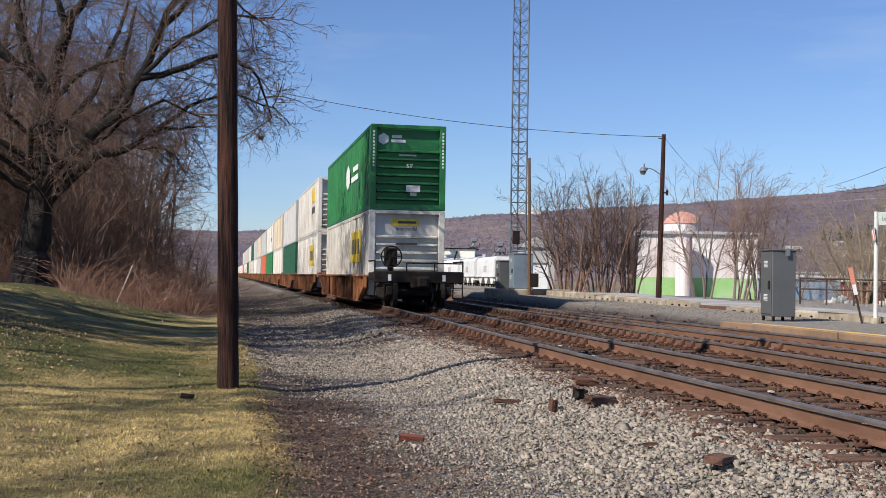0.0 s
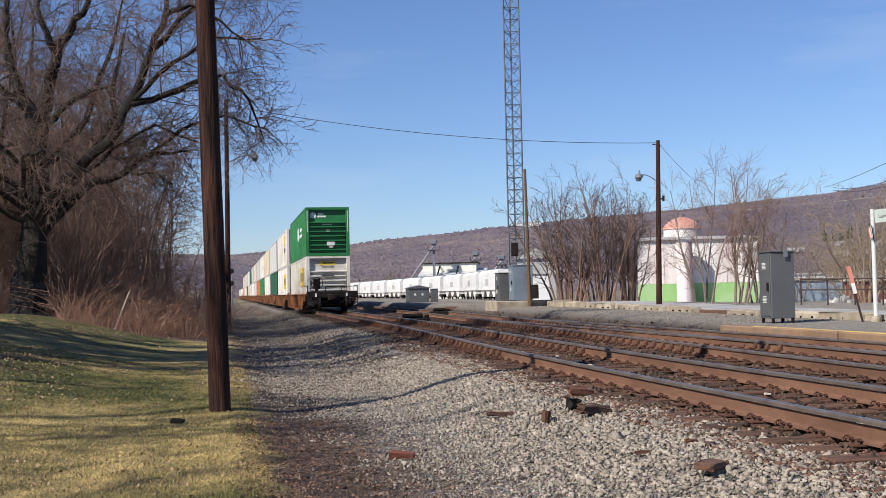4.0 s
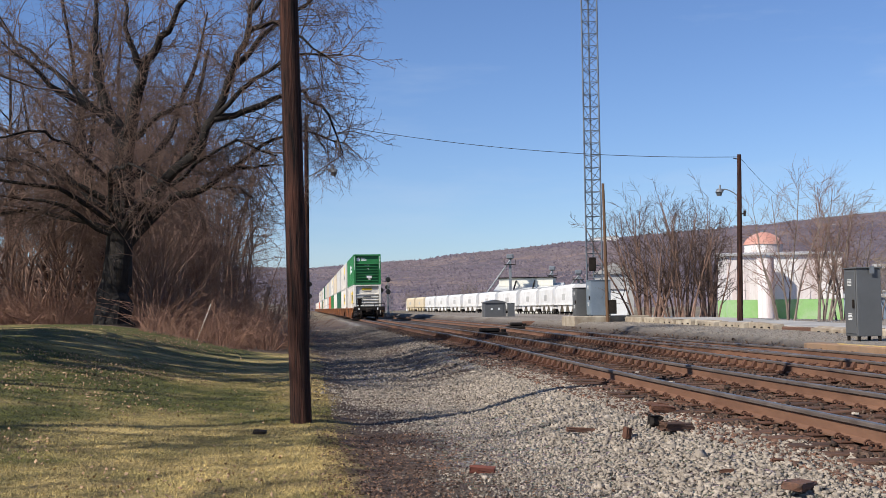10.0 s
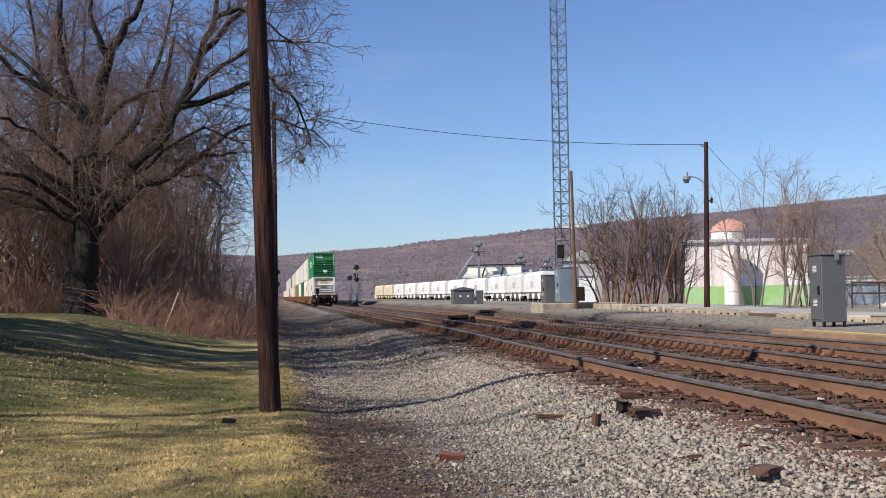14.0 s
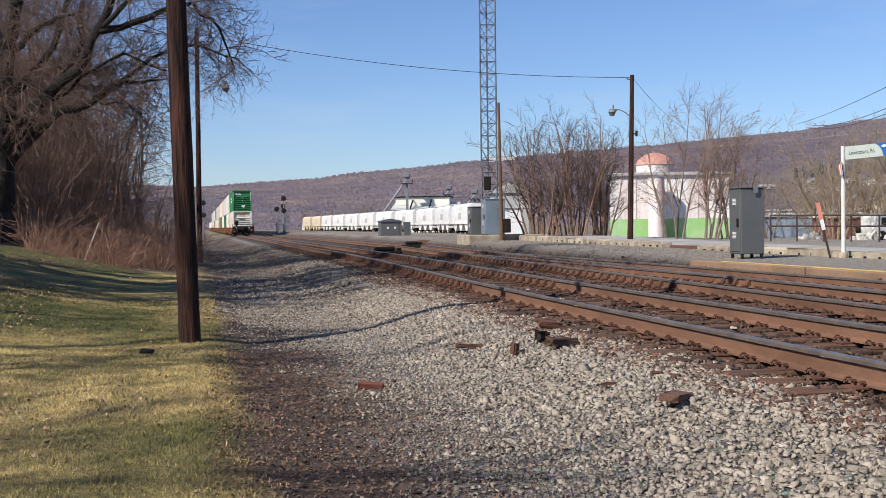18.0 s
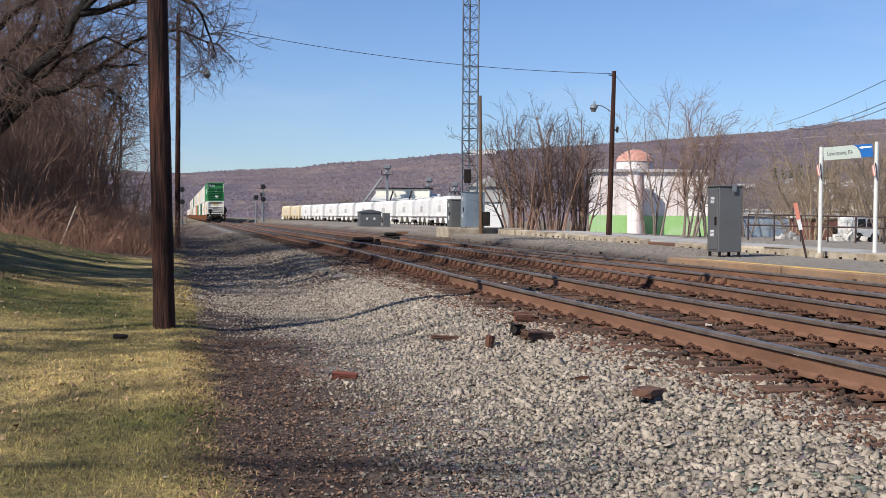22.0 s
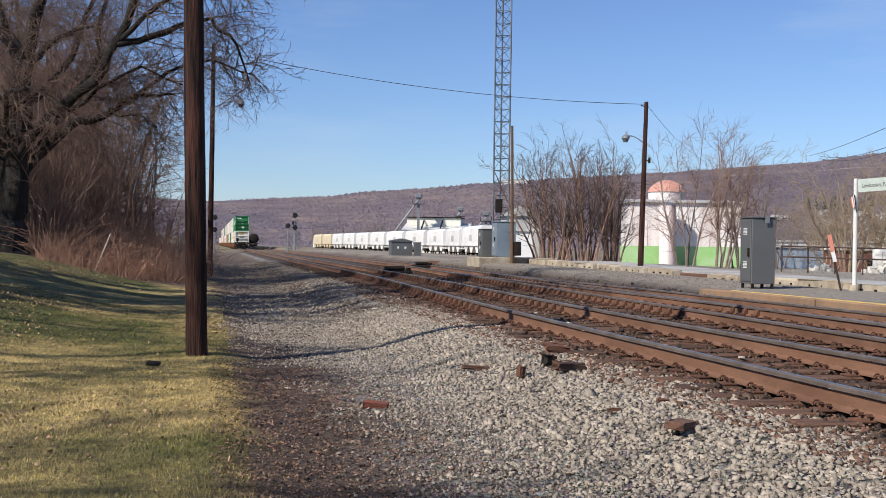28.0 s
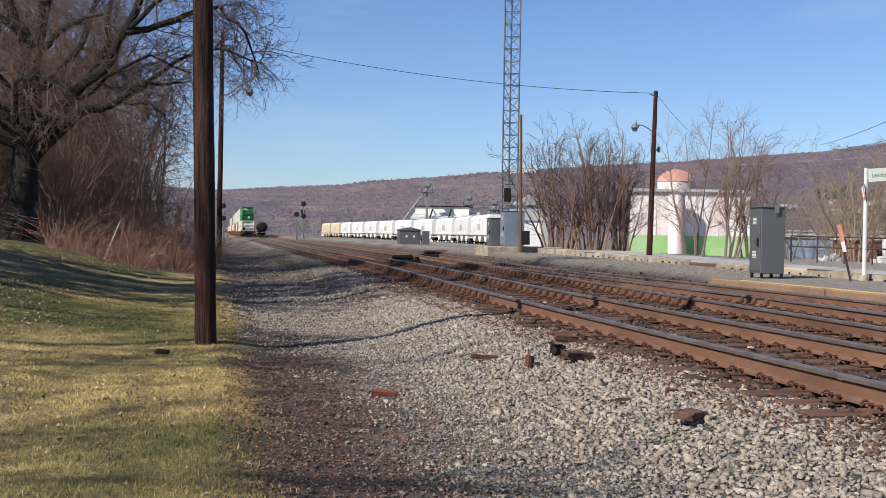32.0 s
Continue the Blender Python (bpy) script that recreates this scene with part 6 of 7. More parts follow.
def yard_scrap():
    """Pale rubble, boards and a cab among the yard sheds."""
    rng = np.random.default_rng(66)
    pale = mat("pale_rubble", (0.50, 0.48, 0.44), (0.30, 0.28, 0.25), 1.5, 0.9, 0.3, fine=20, island=0.3)
    for x, y, w, h in ((24.6, 72, 2.6, 0.7), (27.5, 70, 2.0, 0.55), (22.0, 75, 1.8, 0.5), (31.5, 72, 2.4, 0.8)):
        t = thing("rubble_heap", pose(x, y, gz(x, y)), "heap of pale broken rubble in the yard", "rubble", "rubble heaps")
        for k in range(16):
            q = rng.uniform(0, 1) ** 0.7
            a = rng.uniform(0, 6.28)
            bm = bmesh.new()
            box(bm, *np.repeat(rng.uniform(0.08, 0.26, 3), 2) * np.array((-1, 1) * 3), 0.02)
            for v in bm.verts:
                v.co += Vector(rng.normal(0, 0.03, 3))
            ob = part("chunk", bm, pale, t)
            ob.matrix_basis = Matrix.LocRotScale((math.cos(a) * q * w / 2, math.sin(a) * q * 0.7, 0.08 + (1 - q) * h * rng.uniform(0.4, 0.9)), Euler(rng.uniform(-0.6, 0.6, 3)), None)
    x, y = 28.9, 82.0
    t = thing("truck_cab", pose(x, y, gz(x, y), 0, 0, 20), "old white truck cab standing in the yard", "truck")
    bm = bmesh.new()
    prism(bm, [(-1.1, 0.45), (1.1, 0.45), (1.1, 1.1), (0.75, 1.95), (-1.0, 2.0), (-1.1, 1.7)], "y", -0.9, 0.9)
    part("body", bm, WHITE_PAINT, t)
    for a, b in ((-0.8, -0.1), (0.0, 0.62)):
        bm = bmesh.new()
        prism(bm, [(a, 1.15), (b, 1.15), (b - 0.06, 1.75), (a + 0.04, 1.75)], "y", -0.93, -0.905)
        part("window", bm, BLACK, t, "dark side window")
    for a in (-0.7, 0.7):
        bm = bmesh.new()
        rod(bm, (a, -0.92, 0.4), (a, -0.66, 0.4), 0.4, n=16)
        part("wheel", bm, BLACK, t)


yard_scrap()


def evergreens():
    """Dark evergreens on the slope above the houses."""
    needle = mat("dark_needles", (0.018, 0.026, 0.014), (0.035, 0.045, 0.024), 0.6, 0.95, fine=4)
    rng = np.random.default_rng(52)
    for i in range(9):
        y = 1150 + rng.uniform(-30, 40)
        x = y * (0.278 + 0.0065 * i + rng.uniform(-0.003, 0.003))
        t = thing("evergreen", pose(x, y, hill_z(x, y) - 0.5) @ Matrix.Scale(rng.uniform(0.7, 1.15), 4), "dark evergreen tree on the distant slope", "tree", "evergreens on the slope")
        bm = bmesh.new()
        rod(bm, (0, 0, -1), (0, 0, 6), 0.35, 0.2, 6)
        part("trunk", bm, BARK, t)
        bm = bmesh.new()
        for k in range(7):
            z, r = 1.5 + 1.7 * k, 3.4 * (1 - k / 8) * rng.uniform(0.8, 1.15)
            ring = bmesh.ops.create_cone(bm, cap_ends=True, segments=9, radius1=r, radius2=0.15, depth=3.0, matrix=Matrix.Translation((rng.normal(0, 0.25), rng.normal(0, 0.25), z + 1.5)))
            for v in ring["verts"]:
                v.co += Vector(rng.normal(0, 0.35, 3))
        part("crown", bm, needle, t)


evergreens()


def far_trees():
    rng = np.random.default_rng(31)
    kind = shrub_thing("bare_tree", shrub(140, 9.5, 3.0, 9, (7, 4), 0.022, 0.1, 0.6, 0.09, 0.01, 42, 0.42), pose(-22, 330, 0.2), "broad leafless tree beyond the yard", "trees beyond the yard", TWIG_PALE)
    tagged(kind, category="tree")
    spots = [(-32, 335, 1.0), (-12, 320, 1.0), (-6, 345, 0.9), (2, 330, 0.9), (-40, 352, 0.8)]
    spots += [(22 + rng.uniform(0, 22), 56 + rng.uniform(0, 22), rng.uniform(0.45, 0.7)) for _ in range(4)]
    spots += [(30 + rng.uniform(0, 40), 95 + rng.uniform(0, 60), rng.uniform(0.5, 0.8)) for _ in range(6)]
    spots += [(26 + 3.2 * k + rng.uniform(-2, 2), 100 + rng.uniform(-8, 30), rng.uniform(0.7, 1.0)) for k in range(12)]
    spots += [(50 + rng.uniform(0, 90), 180 + rng.uniform(0, 120), rng.uniform(0.8, 1.2)) for _ in range(16)]
    spots += [(-150 + rng.uniform(0, 120), 430 + rng.uniform(0, 100), rng.uniform(0.9, 1.3)) for _ in range(12)]
    tan = mat("olive_twig_bark", (0.17, 0.125, 0.080), (0.27, 0.205, 0.140), 1.2, 0.9, fine=30)
    broad = shrub_thing("bare_tree", shrub(141, 9.0, 2.6, 10, (11, 6), 0.015, 0.08, 0.7, 0.09, 0.0, 46, 0.36), pose(25, 80, gz(25, 80)), "broad olive-tan leafless tree behind the railing", "trees beyond the yard", tan)
    tagged(broad, category="tree")
    for k in range(11):
        x, y = 27.0 + 1.9 * k + rng.uniform(-0.8, 0.8), 78 + rng.uniform(0, 16)
        m = pose(x, y, gz(x, y), 0, 0, rng.uniform(0, 360)) @ Matrix.Scale(rng.uniform(0.75, 1.05), 4)
        copy_thing(broad, m).matrix_basis = m
    for x, y, k in spots:
        m = pose(x, y, gz(x, y), 0, 0, rng.uniform(0, 360)) @ Matrix.Scale(k, 4)
        copy_thing(kind, m).matrix_basis = m


far_trees()


# ---- the train ----
BOX_L, BOX_W, BOX_H = 16.15, 2.59, 2.9
TRAIN = []      # (thing, metres from the train's rear end, height)


def container(body, label):
    """A 53-foot container, its foot at z = 0, its rear face at y = 0."""
    t = thing("container", Matrix.Identity(4), label, "container", "stacked containers")
    L, w, h = BOX_L, BOX_W / 2, BOX_H
    bm = bmesh.new()
    n = 26
    left, right = [], []
    for k in range(n):
        y = 0.35 + k * (L - 0.7) / (n - 1)
        for dy, dx in ((-0.09, 0.04), (-0.05, 0.0), (0.05, 0.0), (0.09, 0.04)):
            left.append((-w + dx, y + dy))
            right.append((w - dx, y + dy))
    outline = [(-w + 0.04, 0.20)] + left + [(-w + 0.04, L - 0.06), (w - 0.04, L - 0.06)] + right[::-1] + [(w - 0.04, 0.20)]
    prism(bm, outline, "z", 0.10, h - 0.035)
    part("shell", bm, body, t)
    bm = bmesh.new()
    for x in (-w, w - 0.12):
        box(bm, x, x + 0.12, 0, L, h - 0.12, h, 0.01)
        box(bm, x, x + 0.12, 0, L, 0, 0.16, 0.01)
    for y in (0, L - 0.12):
        box(bm, -w + 0.12, w - 0.12, y, y + 0.12, h - 0.12, h - 0.003)
        box(bm, -w + 0.12, w - 0.12, y, y + 0.12, 0.003, 0.18)
    part("frame", bm, body, t)
    for x in (-w - 0.004, w - 0.20):
        for y in (-0.004, L - 0.20):
            bm = bmesh.new()
            box(bm, x, x + 0.204, y, y + 0.204, 0.004, h - 0.004, 0.012)
            part("corner_post", bm, body, t)
    for k in range(7):
        z = 0.30 + k * 0.27
        bm = bmesh.new()
        prism(bm, [(0.195, z + 0.02), (0.02, z + 0.05), (0.02, z + 0.10), (0.195, z + 0.14)], "x", -w + 0.24, w - 0.24)
        part("end_rib", bm, body, t)
    return t


def green_marks(t):
    w, h = BOX_W / 2, BOX_H
    bm = bmesh.new()
    prism(bm, [(-0.84 + 0.2 * math.sin(radians(60 * k)), 2.42 + 0.2 * math.cos(radians(60 * k))) for k in range(6)], "y", 0.185, 0.197)
    part("emblem", bm, WHITE_MARK, t, "white hexagon emblem")
    for k, (x, ww) in enumerate(((-0.55, 0.34), (-0.58, 0.5))):
        bm = bmesh.new()
        box(bm, x, x + ww, 0.185, 0.197, 2.46 - k * 0.15, 2.56 - k * 0.15)
        part("word_bar", bm, WHITE_MARK, t, "white unreadable word")
    lettering("53'", 0.2, pose(0.05, 0.014, 1.49, 90, 0, 0), WHITE_MARK, t, "length_mark", "white painted length number")
    bm = bmesh.new()
    box(bm, -0.3, 0.3, 0.185, 0.197, 1.86, 1.91)
    part("word_bar", bm, WHITE_MARK, t)
    bm = bmesh.new()
    box(bm, -0.06, 0.42, 0.002, 0.018, 0.62, 0.84)
    part("data_plate", bm, WHITE_PAINT, t, "white data plate")
    bm = bmesh.new()
    box(bm, 0.08, 0.3, 0.002, 0.018, 0.48, 0.60)
    part("data_plate", bm, BOX_GREY, t)
    for x in (-w + 0.07, w - 0.13):
        for k in range(11):
            bm = bmesh.new()
            box(bm, x, x + 0.06, -0.012, -0.006, 2.6 - k * 0.115, 2.67 - k * 0.115)
            part("code_bar", bm, WHITE_MARK, t)
    bm = bmesh.new()
    prism(bm, [(7.0 + 0.75 * math.sin(radians(60 * k)), 1.62 + 0.5 * math.cos(radians(60 * k))) for k in range(6)], "x", -w - 0.008, -w - 0.003)
    part("side_emblem", bm, WHITE_MARK, t, "large white side emblem")
    for k in range(2):
        bm = bmesh.new()
        box(bm, -w - 0.008, -w - 0.003, 3.6, 5.8 - 0.5 * k, 1.32 + 0.36 * k, 1.52 + 0.36 * k)
        part("side_word_bar", bm, WHITE_MARK, t)


def white_marks(t):
    w = BOX_W / 2
    bm = bmesh.new()
    box(bm, -0.52, 0.42, 0.185, 0.197, 2.38, 2.62)
    p = part("name_plate", bm, LABEL_YELLOW, t, "yellow name plate")
    bm = bmesh.new()
    box(bm, -0.3, 0.34, 0.178, 0.184, 2.46, 2.54)
    part("word_bar", bm, DARK_MARK, p)
    lettering("Intermodal", 0.16, pose(0.0, 0.190, 2.275, 90, 0, 0) @ Matrix.Diagonal((1.05, 1.0, 1.0, 1.0)), DARK_MARK, t, "word_mark", "dark lettering")
    bm = bmesh.new()
    box(bm, -0.4, 0.34, 0.004, 0.018, 1.72, 1.79)
    part("number_bar", bm, DARK_MARK, t)
    bm = bmesh.new()
    prism(bm, [(-1.02, 1.5), (-0.82, 1.66), (-0.55, 1.5), (-0.82, 1.34)], "y", 0.004, 0.018)
    part("placard", bm, BOX_GREY, t)


def yellow_side(t):
    w = BOX_W / 2
    bm = bmesh.new()
    box(bm, -w - 0.008, -w - 0.003, 2.4, 5.6, 1.15, 2.3)
    p = part("side_panel", bm, LABEL_YELLOW, t, "yellow side panel with black lettering")
    for k in range(3):
        bm = bmesh.new()
        box(bm, -w - 0.012, -w - 0.0085, 2.8 + k * 0.9, 3.35 + k * 0.9, 1.45, 2.0)
        part("letter_bar", bm, DARK_MARK, p)


def truck_bogie(parent, y):
    bm = bmesh.new()
    for x in (-0.95, 0.95):
        prism(bm, [(y - 1.25, 0.42), (y - 1.25, 0.66), (y - 0.5, 0.80), (y + 0.5, 0.80), (y + 1.25, 0.66), (y + 1.25, 0.42), (y + 0.4, 0.26), (y - 0.4, 0.26)], "x", x - 0.09, x + 0.09)
    box(bm, -1.0, 1.0, y - 0.22, y + 0.22, 0.4, 0.78, 0.03)
    tr = part("truck", bm, DARK_IRON, parent, "black cast truck frame")
    for dy in (-0.88, 0.88):
        for x in (-0.76, 0.76):
            bm = bmesh.new()
            rod(bm, (x - 0.07, y + dy, 0.457), (x + 0.07, y + dy, 0.457), 0.457, n=20)
            rod(bm, (0, y + dy, 0.457), (x * 1.22, y + dy, 0.457), 0.08, n=10)
            part("wheel", bm, DARK_IRON, tr)


def well_unit(rear=False):
    """One well of the car: side sills with stakes, a floor, end decks and the truck under its rear end. y = 0 at the container's rear face; z = 0 on the rail."""
    t = thing("well_car", Matrix.Identity(4), "rust-brown well car carrying stacked containers", "rail car", "well cars")
    L = BOX_L
    for x in (-1.52, 1.40):
        bm = bmesh.new()
        prism(bm, [(-0.3, 0.60), (1.1, 0.17), (L - 1.1, 0.17), (L + 0.3, 0.60), (L + 0.3, 0.96), (-0.3, 0.96)], "x", x, x + 0.12)
        sill = part("side_sill", bm, WELL_RUST, t)
        bm = bmesh.new()
        box(bm, x - 0.13, x + 0.25, -0.3, L + 0.3, 0.963, 1.03, 0.01)
        box(bm, x - 0.04, x + 0.16, 1.1, L - 1.1, 0.10, 0.168, 0.01)
        part("chord", bm, WELL_RUST, sill)
        for k in range(20):
            bm = bmesh.new()
            y = -0.1 + k * (L + 0.2) / 19
            xx = x - 0.11 if x < 0 else x + 0.122
            box(bm, xx, xx + 0.108, y - 0.045, y + 0.045, 0.17 if 1.1 < y < L - 1.1 else 0.62, 0.96)
            part("stake", bm, WELL_RUST, sill)
    bm = bmesh.new()
    box(bm, -1.39, 1.39, 0, L, 0.22, 0.32)
    part("floor", bm, DARK_IRON, t)
    for y0, y1 in ((-1.75, -0.32), (L + 0.32, L + 1.75)):
        bm = bmesh.new()
        box(bm, -1.35, 1.35, y0, y1, 0.86, 1.12, 0.03)
        part("end_deck", bm, DARK_IRON if rear and y0 < 0 else WELL_RUST, t, "grimy end deck")
    truck_bogie(t, -1.75 if not rear else -1.35)
    if not rear:
        return t
    truck_bogie(t, L + 1.75)
    bm = bmesh.new()
    box(bm, -1.45, 1.45, -2.55, -2.35, 0.78, 1.16, 0.03)
    box(bm, -0.28, 0.28, -2.9, -2.3, 0.62, 1.0, 0.04)
    part("end_sill", bm, DARK_IRON, t, "black buffer beam")
    bm = bmesh.new()
    box(bm, -0.14, 0.14, -3.35, -2.9, 0.68, 0.94, 0.04)
    box(bm, -0.2, 0.12, -3.55, -3.3, 0.66, 0.98, 0.05)
    part("coupler", bm, DARK_IRON, t, "black knuckle coupler")
    bm = bmesh.new()
    last = None
    for k in range(25):
        a = 2 * math.pi * k / 24
        p = Vector((-0.86 + 0.33 * math.cos(a), -2.28, 1.62 + 0.33 * math.sin(a)))
        if last:
            rod(bm, last, p, 0.022, n=6)
        last = p
    for k in range(6):
        a = math.pi * k / 3
        rod(bm, (-0.86, -2.25, 1.62), (-0.86 + 0.33 * math.cos(a), -2.28, 1.62 + 0.33 * math.sin(a)), 0.014, n=5)
    wheel = part("brake_wheel", bm, DARK_IRON, t, "dark spoked hand-brake wheel")
    bm = bmesh.new()
    box(bm, -1.06, -0.66, -2.22, -1.9, 1.3, 1.9, 0.05)
    box(bm, -0.95, -0.78, -2.2, -2.0, 1.1, 1.3)
    part("brake_housing", bm, DARK_IRON, t, "dark gear housing of the hand brake")
    for x in (-1.42, 1.42):
        bm = bmesh.new()
        rod(bm, (x, -2.5, 0.25), (x, -2.5, 1.5), 0.025, n=6)
        rod(bm, (x, -2.5, 1.48), (x, -1.0, 1.48), 0.025, n=6)
        rod(bm, (x * 0.78, -2.5, 0.3), (x * 0.78, -2.5, 1.1), 0.022, n=6)
        for k in range(3):
            rod(bm, (x, -2.5, 0.32 + k * 0.3), (x * 0.78, -2.5, 0.32 + k * 0.3), 0.018, n=5)
        part("grab_rail", bm, DARK_IRON, t, "dark bent grab rail")
    bm = bmesh.new()
    rod(bm, (-0.4, -2.5, 1.42), (1.42, -2.5, 1.42), 0.022, n=6)
    for x in (-0.4, 0.5):
        rod(bm, (x, -2.5, 1.1), (x, -2.5, 1.42), 0.022, n=6)
    part("cross_rail", bm, DARK_IRON, t)
    bm = bmesh.new()
    rod(bm, (0.35, -2.6, 0.85), (0.42, -2.75, 0.35), 0.03, n=6)
    rod(bm, (0.42, -2.75, 0.35), (0.38, -2.7, 0.22), 0.035, n=6)
    part("air_hose", bm, BLACK, t)
    for x in (-1.0, 0.75):
        bm = bmesh.new()
        box(bm, x, x + 0.1, -2.565, -2.552, 0.85, 1.05)
        part("reflector", bm, WHITE_PAINT, t, "pale worn reflector strip")
    return t


PITCH = 18.9
STACKS = [("green", "white_y"), ("white_t", "white_y"), ("grey", "dark"), ("cream", "white"), ("white_t", "green_p"), ("grey", "orange"), ("cream", "grey"), ("grey", "white"), ("dark", "grey"), ("white", "cream"), ("grey", "dark"), ("cream", "white"), ("grey", "white"), ("white", "orange"), (None, "white"), (None, "white_y"), (None, "white"), (None, "grey"), (None, "white"), (None, "white")]
KINDS = {
    "green": (BOX_GREEN, "bright green 53-foot container with white markings"),
    "green_p": (BOX_GREEN, "plain bright green steel container on a well car"),
    "dark": (BOX_GREEN_DARK, "dark green steel container on a well car"),
    "white": (BOX_WHITE, "dirty white ribbed container on a well car"),
    "white_y": (BOX_WHITE, "dirty white container with a yellow panel"),
    "white_t": (BOX_WHITE, "dirty white container with a small yellow mark"),
    "grey": (BOX_GREY, "pale grey ribbed container on a well car"),
    "cream": (BOX_CREAM, "dusty cream ribbed container on a well car"),
    "orange": (BOX_ORANGE, "orange-red steel container on a well car"),
}


def build_train():
    made = {}
    for i, (up, low) in enumerate(STACKS):
        y = i * PITCH + (2.6 if i else 0)
        rear = i == 0
        if i < 2:
            unit = well_unit(rear)
            if not rear:
                made["unit"] = unit
        else:
            unit = copy_thing(made["unit"], Matrix.Identity(4))
        TRAIN.append((unit, y, 0.0))
        for kind, z in ((low, 0.34), (up, 3.255)):
            if not kind:
                continue
            if rear:
                b = container(*KINDS[kind])
                if kind == "green":
                    green_marks(b)
                else:
                    white_marks(b)
                    yellow_side(b)
            elif kind in made:
                b = copy_thing(made[kind], Matrix.Identity(4))
            else:
                b = made[kind] = container(*KINDS[kind])
                if kind == "white_y":
                    yellow_side(b)
                if kind == "white_t":
                    bm = bmesh.new()
                    box(bm, -BOX_W / 2 - 0.008, -BOX_W / 2 - 0.003, 2.2, 4.6, 1.75, 2.5)
                    part("side_panel", bm, LABEL_YELLOW, b, "small yellow side panel")
                    bm = bmesh.new()
                    box(bm, -BOX_W / 2 - 0.008, -BOX_W / 2 - 0.003, 2.4, 4.4, 1.15, 1.5)
                    part("word_bar", bm, DARK_MARK, b)
            TRAIN.append((b, y, z))


build_train()


def tank_car():
    p = Vector((-69.5, 330, RAIL - 0.1))
    t = thing("tank_car", pose(p.x, p.y, p.z, 0, 0, TURN), "black tank car standing on a far track", "tank car")
    bm = bmesh.new()
    rod(bm, (0, 0, 2.5), (0, 13, 2.5), 1.45, n=24)
    ball(bm, (0, 0, 2.5), 1.45, 1, 0.35, 1, 20)
    part("tank", bm, DARK_IRON, t, smooth=True)
    bm = bmesh.new()
    box(bm, -1.4, 1.4, -1.4, 14.4, 0.95, 1.2)
    part("sill", bm, DARK_IRON, t)
    truck_bogie(t, 0.8)
    truck_bogie(t, 12.2)


tank_car()


def train_s(t):
    """Metres along the track of the train's rear container face at t seconds."""
    return (38.6 - 0.7 * math.exp(-t / 2) + 7.05 * t - 0.031 * t * t) / DIR.y


def motions():
    for ob, y, z in TRAIN:
        rows = []
        for t in (0, 1, 2, 4, 8, 12, 16, 20, 24, 28, 32):
            p = tp(train_s(t) + y, centre_a(60) - 0.01, RAIL + z)
            rows.append((t, pose(p.x, p.y, p.z, 0, 0, TURN)))
        walk(ob, rows)


# ---- lawn and litter ----
def lawn():
    rng = np.random.default_rng(41)
    n = 190000
    s = 2.8 + 22 * rng.uniform(0, 1, n) ** 1.7
    o = -5.0 - 6.5 * rng.uniform(0, 1, n) ** 1.1 * (0.35 + s / 22) + rng.normal(0, 0.18, n) * (rng.uniform(0, 1, n) < 0.3)
    p = on_ground(o, s, 0.0)
    a = rng.uniform(0, 6.28, n)
    h = rng.uniform(0.010, 0.030, n)
    w = 0.0012 + 0.00024 * s
    d = np.stack([np.cos(a), np.sin(a), np.zeros(n)], -1)
    lean = np.stack([rng.normal(0, 0.5, n) * h, rng.normal(0, 0.5, n) * h, h], -1)
    v = np.stack([p - d * w[:, None], p + d * w[:, None], p + lean], 1)
    f = np.arange(n * 3).reshape(n, 3)
    ob = new("lawn_grass", raw_mesh("lawn_grass", v.reshape(-1, 3), f, GRASS))
    tagged(ob, "short patchy lawn grass, green and straw-coloured", "grass", kind="stuff")
    n = 22000
    s = 4 + 31 * rng.uniform(0, 1, n) ** 1.1
    o = -5.1 - 9 * rng.uniform(0, 1, n) ** 0.8
    p = on_ground(o, s, 0.022)
    drift = np.array([noise.noise((a * 0.42, b * 0.28, 7.0)) for a, b in p[:, :2]]) + 0.3 * np.exp(-((o + 8.5) / 1.6) ** 2 - ((s - 21) / 4.5) ** 2)
    keep = rng.uniform(0, 1, n) < np.clip(0.12 + 1.5 * drift, 0.06, 0.9) * np.clip((s - 4) / 9, 0.12, 1)
    p, n = p[keep], int(keep.sum())
    a, r = rng.uniform(0, 6.28, n), rng.uniform(0.009, 0.021, n)
    k = np.arange(5) * 2 * np.pi / 5
    ring = np.stack([np.cos(a[:, None] + k) * r[:, None], np.sin(a[:, None] + k) * r[:, None] * 0.7, rng.normal(0, 0.008, (n, 5))], -1)
    tip = p + np.stack([np.zeros(n), np.zeros(n), rng.normal(0.0, 0.015, n)], -1)
    v = np.concatenate([p[:, None] + ring, tip[:, None]], 1)
    f = (np.arange(n) * 6)[:, None, None] + np.stack([np.arange(5), (np.arange(5) + 1) % 5, np.full(5, 5)], 1)[None]
    ob = new("fallen_leaves", raw_mesh("fallen_leaves", v.reshape(-1, 3), f.reshape(-1, 3), DEAD_LEAF))
    tagged(ob, "dry brown fallen leaves scattered on the lawn", "leaves", kind="stuff")


lawn()


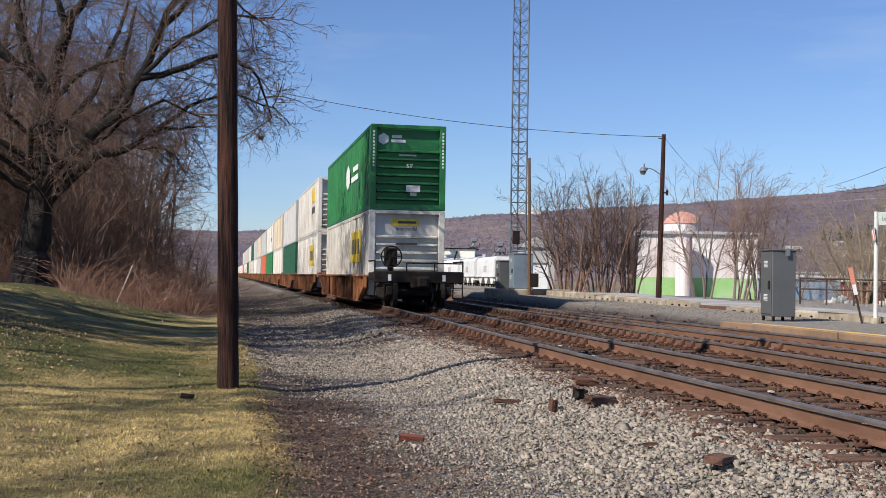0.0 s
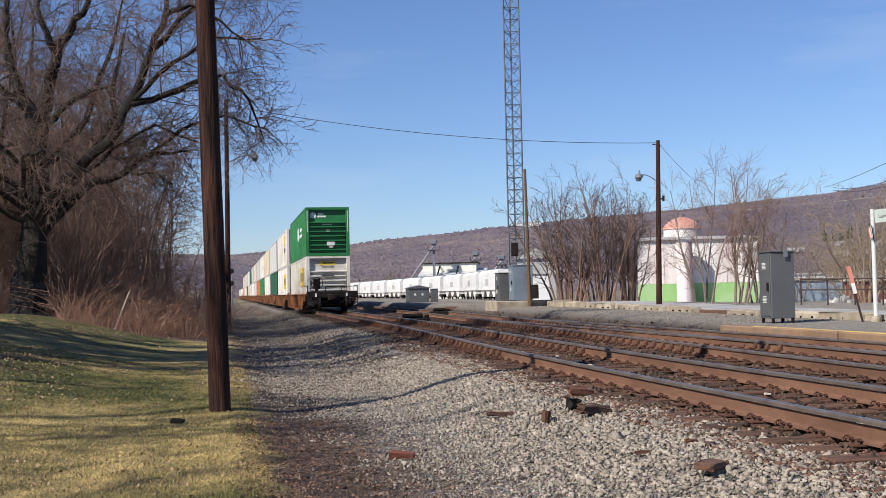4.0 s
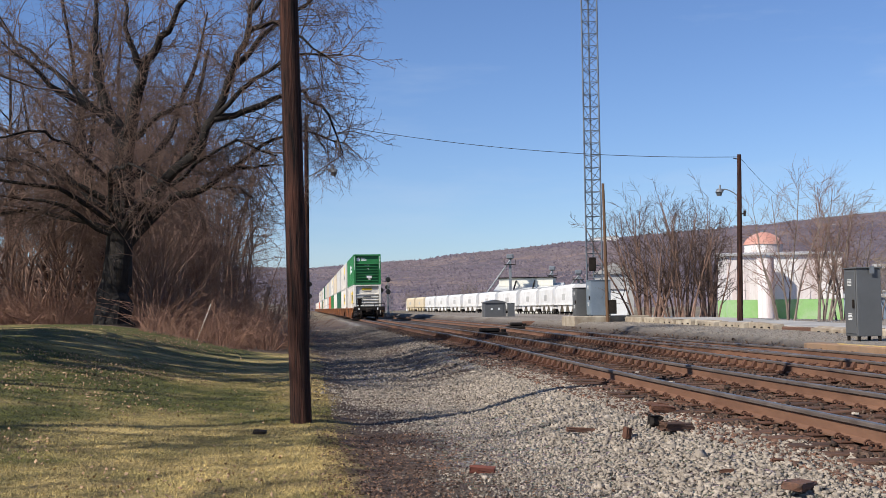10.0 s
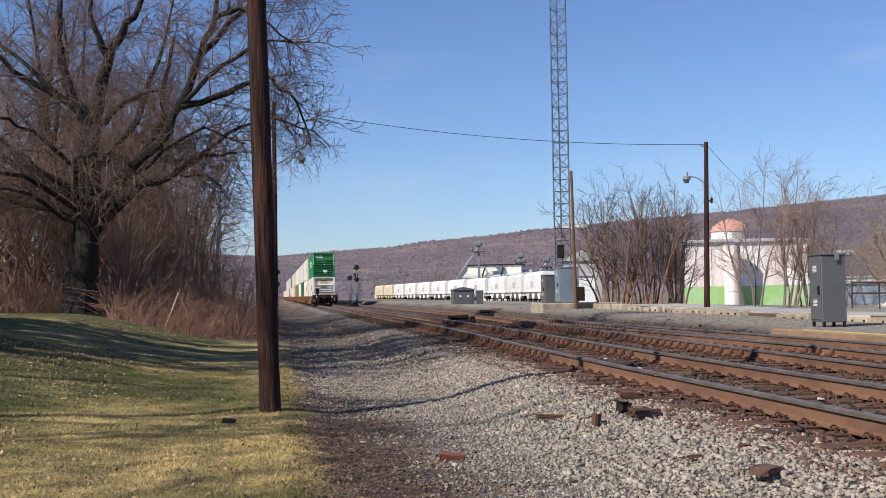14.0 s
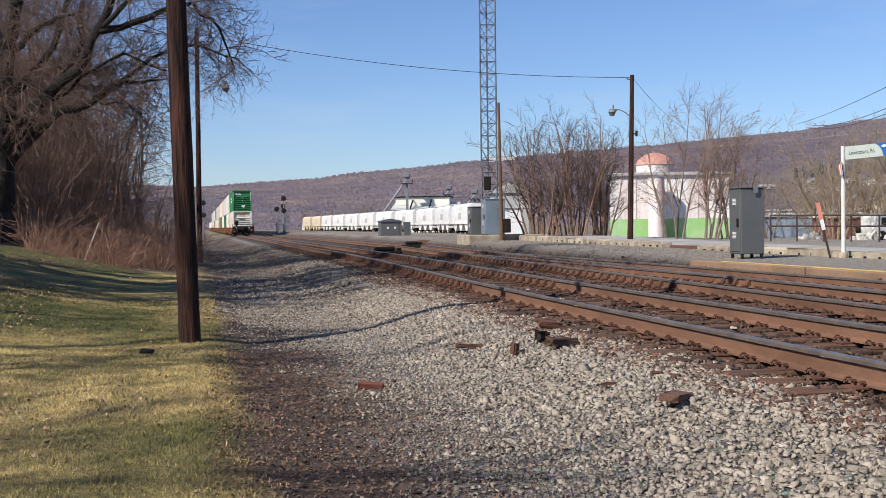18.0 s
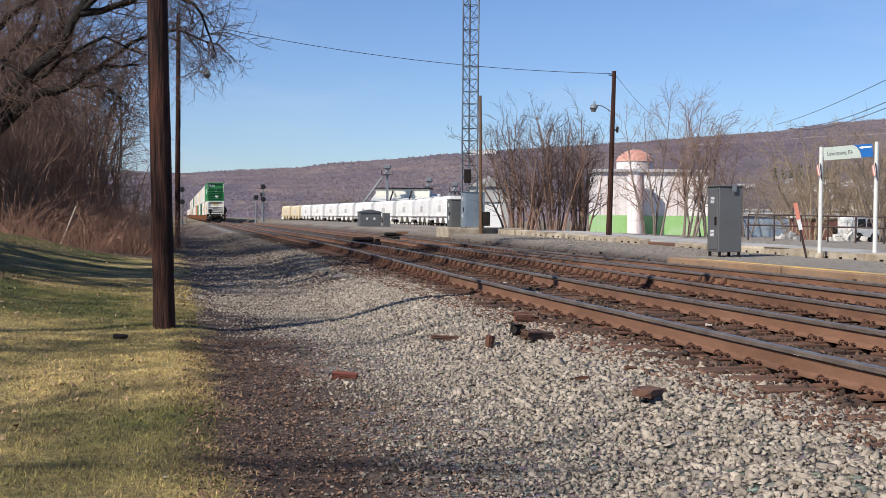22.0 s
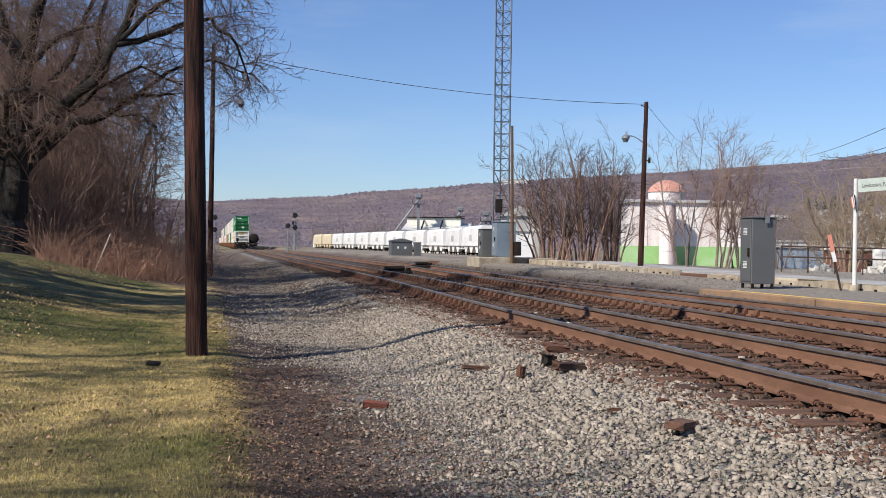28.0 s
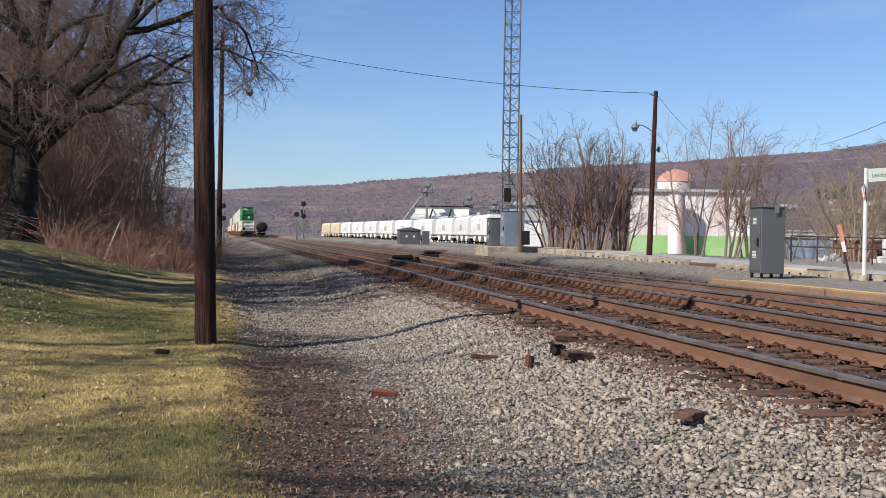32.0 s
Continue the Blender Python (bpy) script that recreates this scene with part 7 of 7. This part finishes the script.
def leaf_litter():
    """Crumbled leaves and twigs trodden into the dirt strip."""
    rng = np.random.default_rng(43)
    n = 22000
    s = 2.6 + 12 * rng.uniform(0, 1, n) ** 1.3
    o = -5.25 + 2.2 * rng.beta(1.3, 2.0, n)
    p = on_ground(o, s, 0.008)
    a, r = rng.uniform(0, 6.28, n), rng.uniform(0.004, 0.017, n)
    d = np.stack([np.cos(a), np.sin(a), rng.normal(0, 0.3, n)], -1) * r[:, None]
    e = np.stack([-np.sin(a), np.cos(a), rng.normal(0, 0.4, n)], -1) * r[:, None] * 0.45
    v = np.stack([p - d, p + e + [0, 0, 0.006], p + d, p - e], 1)
    f = np.arange(n * 4).reshape(n, 4)
    ob = new("leaf_litter", raw_mesh("leaf_litter", v.reshape(-1, 3), f, mat("crumbled_leaf", (0.19, 0.105, 0.064), (0.08, 0.046, 0.032), 8, 0.95, fine=60, island=0.5)))
    tagged(ob, "crumbled brown leaf litter trodden into the dirt", "leaf litter", kind="stuff")


leaf_litter()


def litter():
    def chunk(name, x, y, size, material, label, category, seed, lift=0.0, rz=0):
        rng = np.random.default_rng(seed)
        bm = bmesh.new()
        box(bm, -size[0] / 2, size[0] / 2, -size[1] / 2, size[1] / 2, 0, size[2], min(size) * 0.15)
        bmesh.ops.subdivide_edges(bm, edges=bm.edges, cuts=1)
        for v in bm.verts:
            v.co += Vector(rng.normal(0, min(size) * 0.14, 3))
        whole(name, bm, material, pose(x, y, gz(x, y) + lift, 4, 5, rz), label, category)

    chunk("wood_block", 1.33, 7.75, (0.40, 0.13, 0.05), OLD_WOOD, "reddish-brown broken wooden block lying on the ballast", "wood", 1, 0.03, 66)
    chunk("broken_tie", 0.78, 11.0, (0.42, 0.11, 0.07), TIE, "dark rotten piece of tie on the ballast", "wood", 2, 0.03, 50)
    chunk("rusty_scrap", 0.78, 12.8, (0.26, 0.18, 0.07), RUST_DARK, "flat rusty scrap on the ballast", "scrap", 3, 0.03, 10)
    chunk("rusty_scrap", 0.32, 11.05, (0.09, 0.06, 0.10), RUST_DARK, "small upright rust-red chunk on the ballast", "scrap", 4, 0.03, 60)
    chunk("rusty_scrap", 0.62, 11.55, (0.12, 0.12, 0.10), DARK_IRON, "small black lump on the ballast", "scrap", 5, 0.02, 20)
    chunk("brick", -0.98, 9.87, (0.22, 0.12, 0.05), BRICK_RED, "half-buried red brick on the gravel", "brick", 6, 0.0, 5)
    chunk("flat_stone", -3.72, 12.4, (0.14, 0.10, 0.03), DARK_IRON, "small dark flat object on the lawn", "stone", 7, 0.02, 0)
    chunk("weathered_stick", -0.10, 11.9, (0.36, 0.05, 0.04), OLD_WOOD, "weathered dark stick on the gravel", "wood", 8, 0.02, 20)
    rng = np.random.default_rng(77)
    for k in range(4):
        x, y = 1.6 + rng.uniform(-0.9, 1.2), 8.2 + rng.uniform(-1.5, 4)
        chunk("rusty_scrap", x, y, (rng.uniform(0.05, 0.11), 0.04, 0.025), RUST_DARK, "small rusty scrap among the ballast", "scrap", 20 + k, 0.02, rng.uniform(0, 180))
    for k in range(9):
        p = tp(9.5 + 1.55 * k + rng.uniform(-0.4, 0.4), rng.uniform(-0.45, 0.5))
        chunk("wood_sliver", p.x, p.y, (rng.uniform(0.14, 0.3), 0.045, 0.02), PALE_WOOD, "pale split wood sliver lying between the rails", "wood", 40 + k, 0.06, rng.uniform(60, 130))
    t = thing("stake", pose(-12.25, 34.6, gz(-12.25, 34.6), 0, 22, 0), "thin pale stake leaning at the wood's edge", "stake")
    bm = bmesh.new()
    rod(bm, (0, 0, -0.1), (0, 0, 1.25), 0.024, 0.018, 8)
    part("rod", bm, PALE_WOOD, t)


litter()


motions()
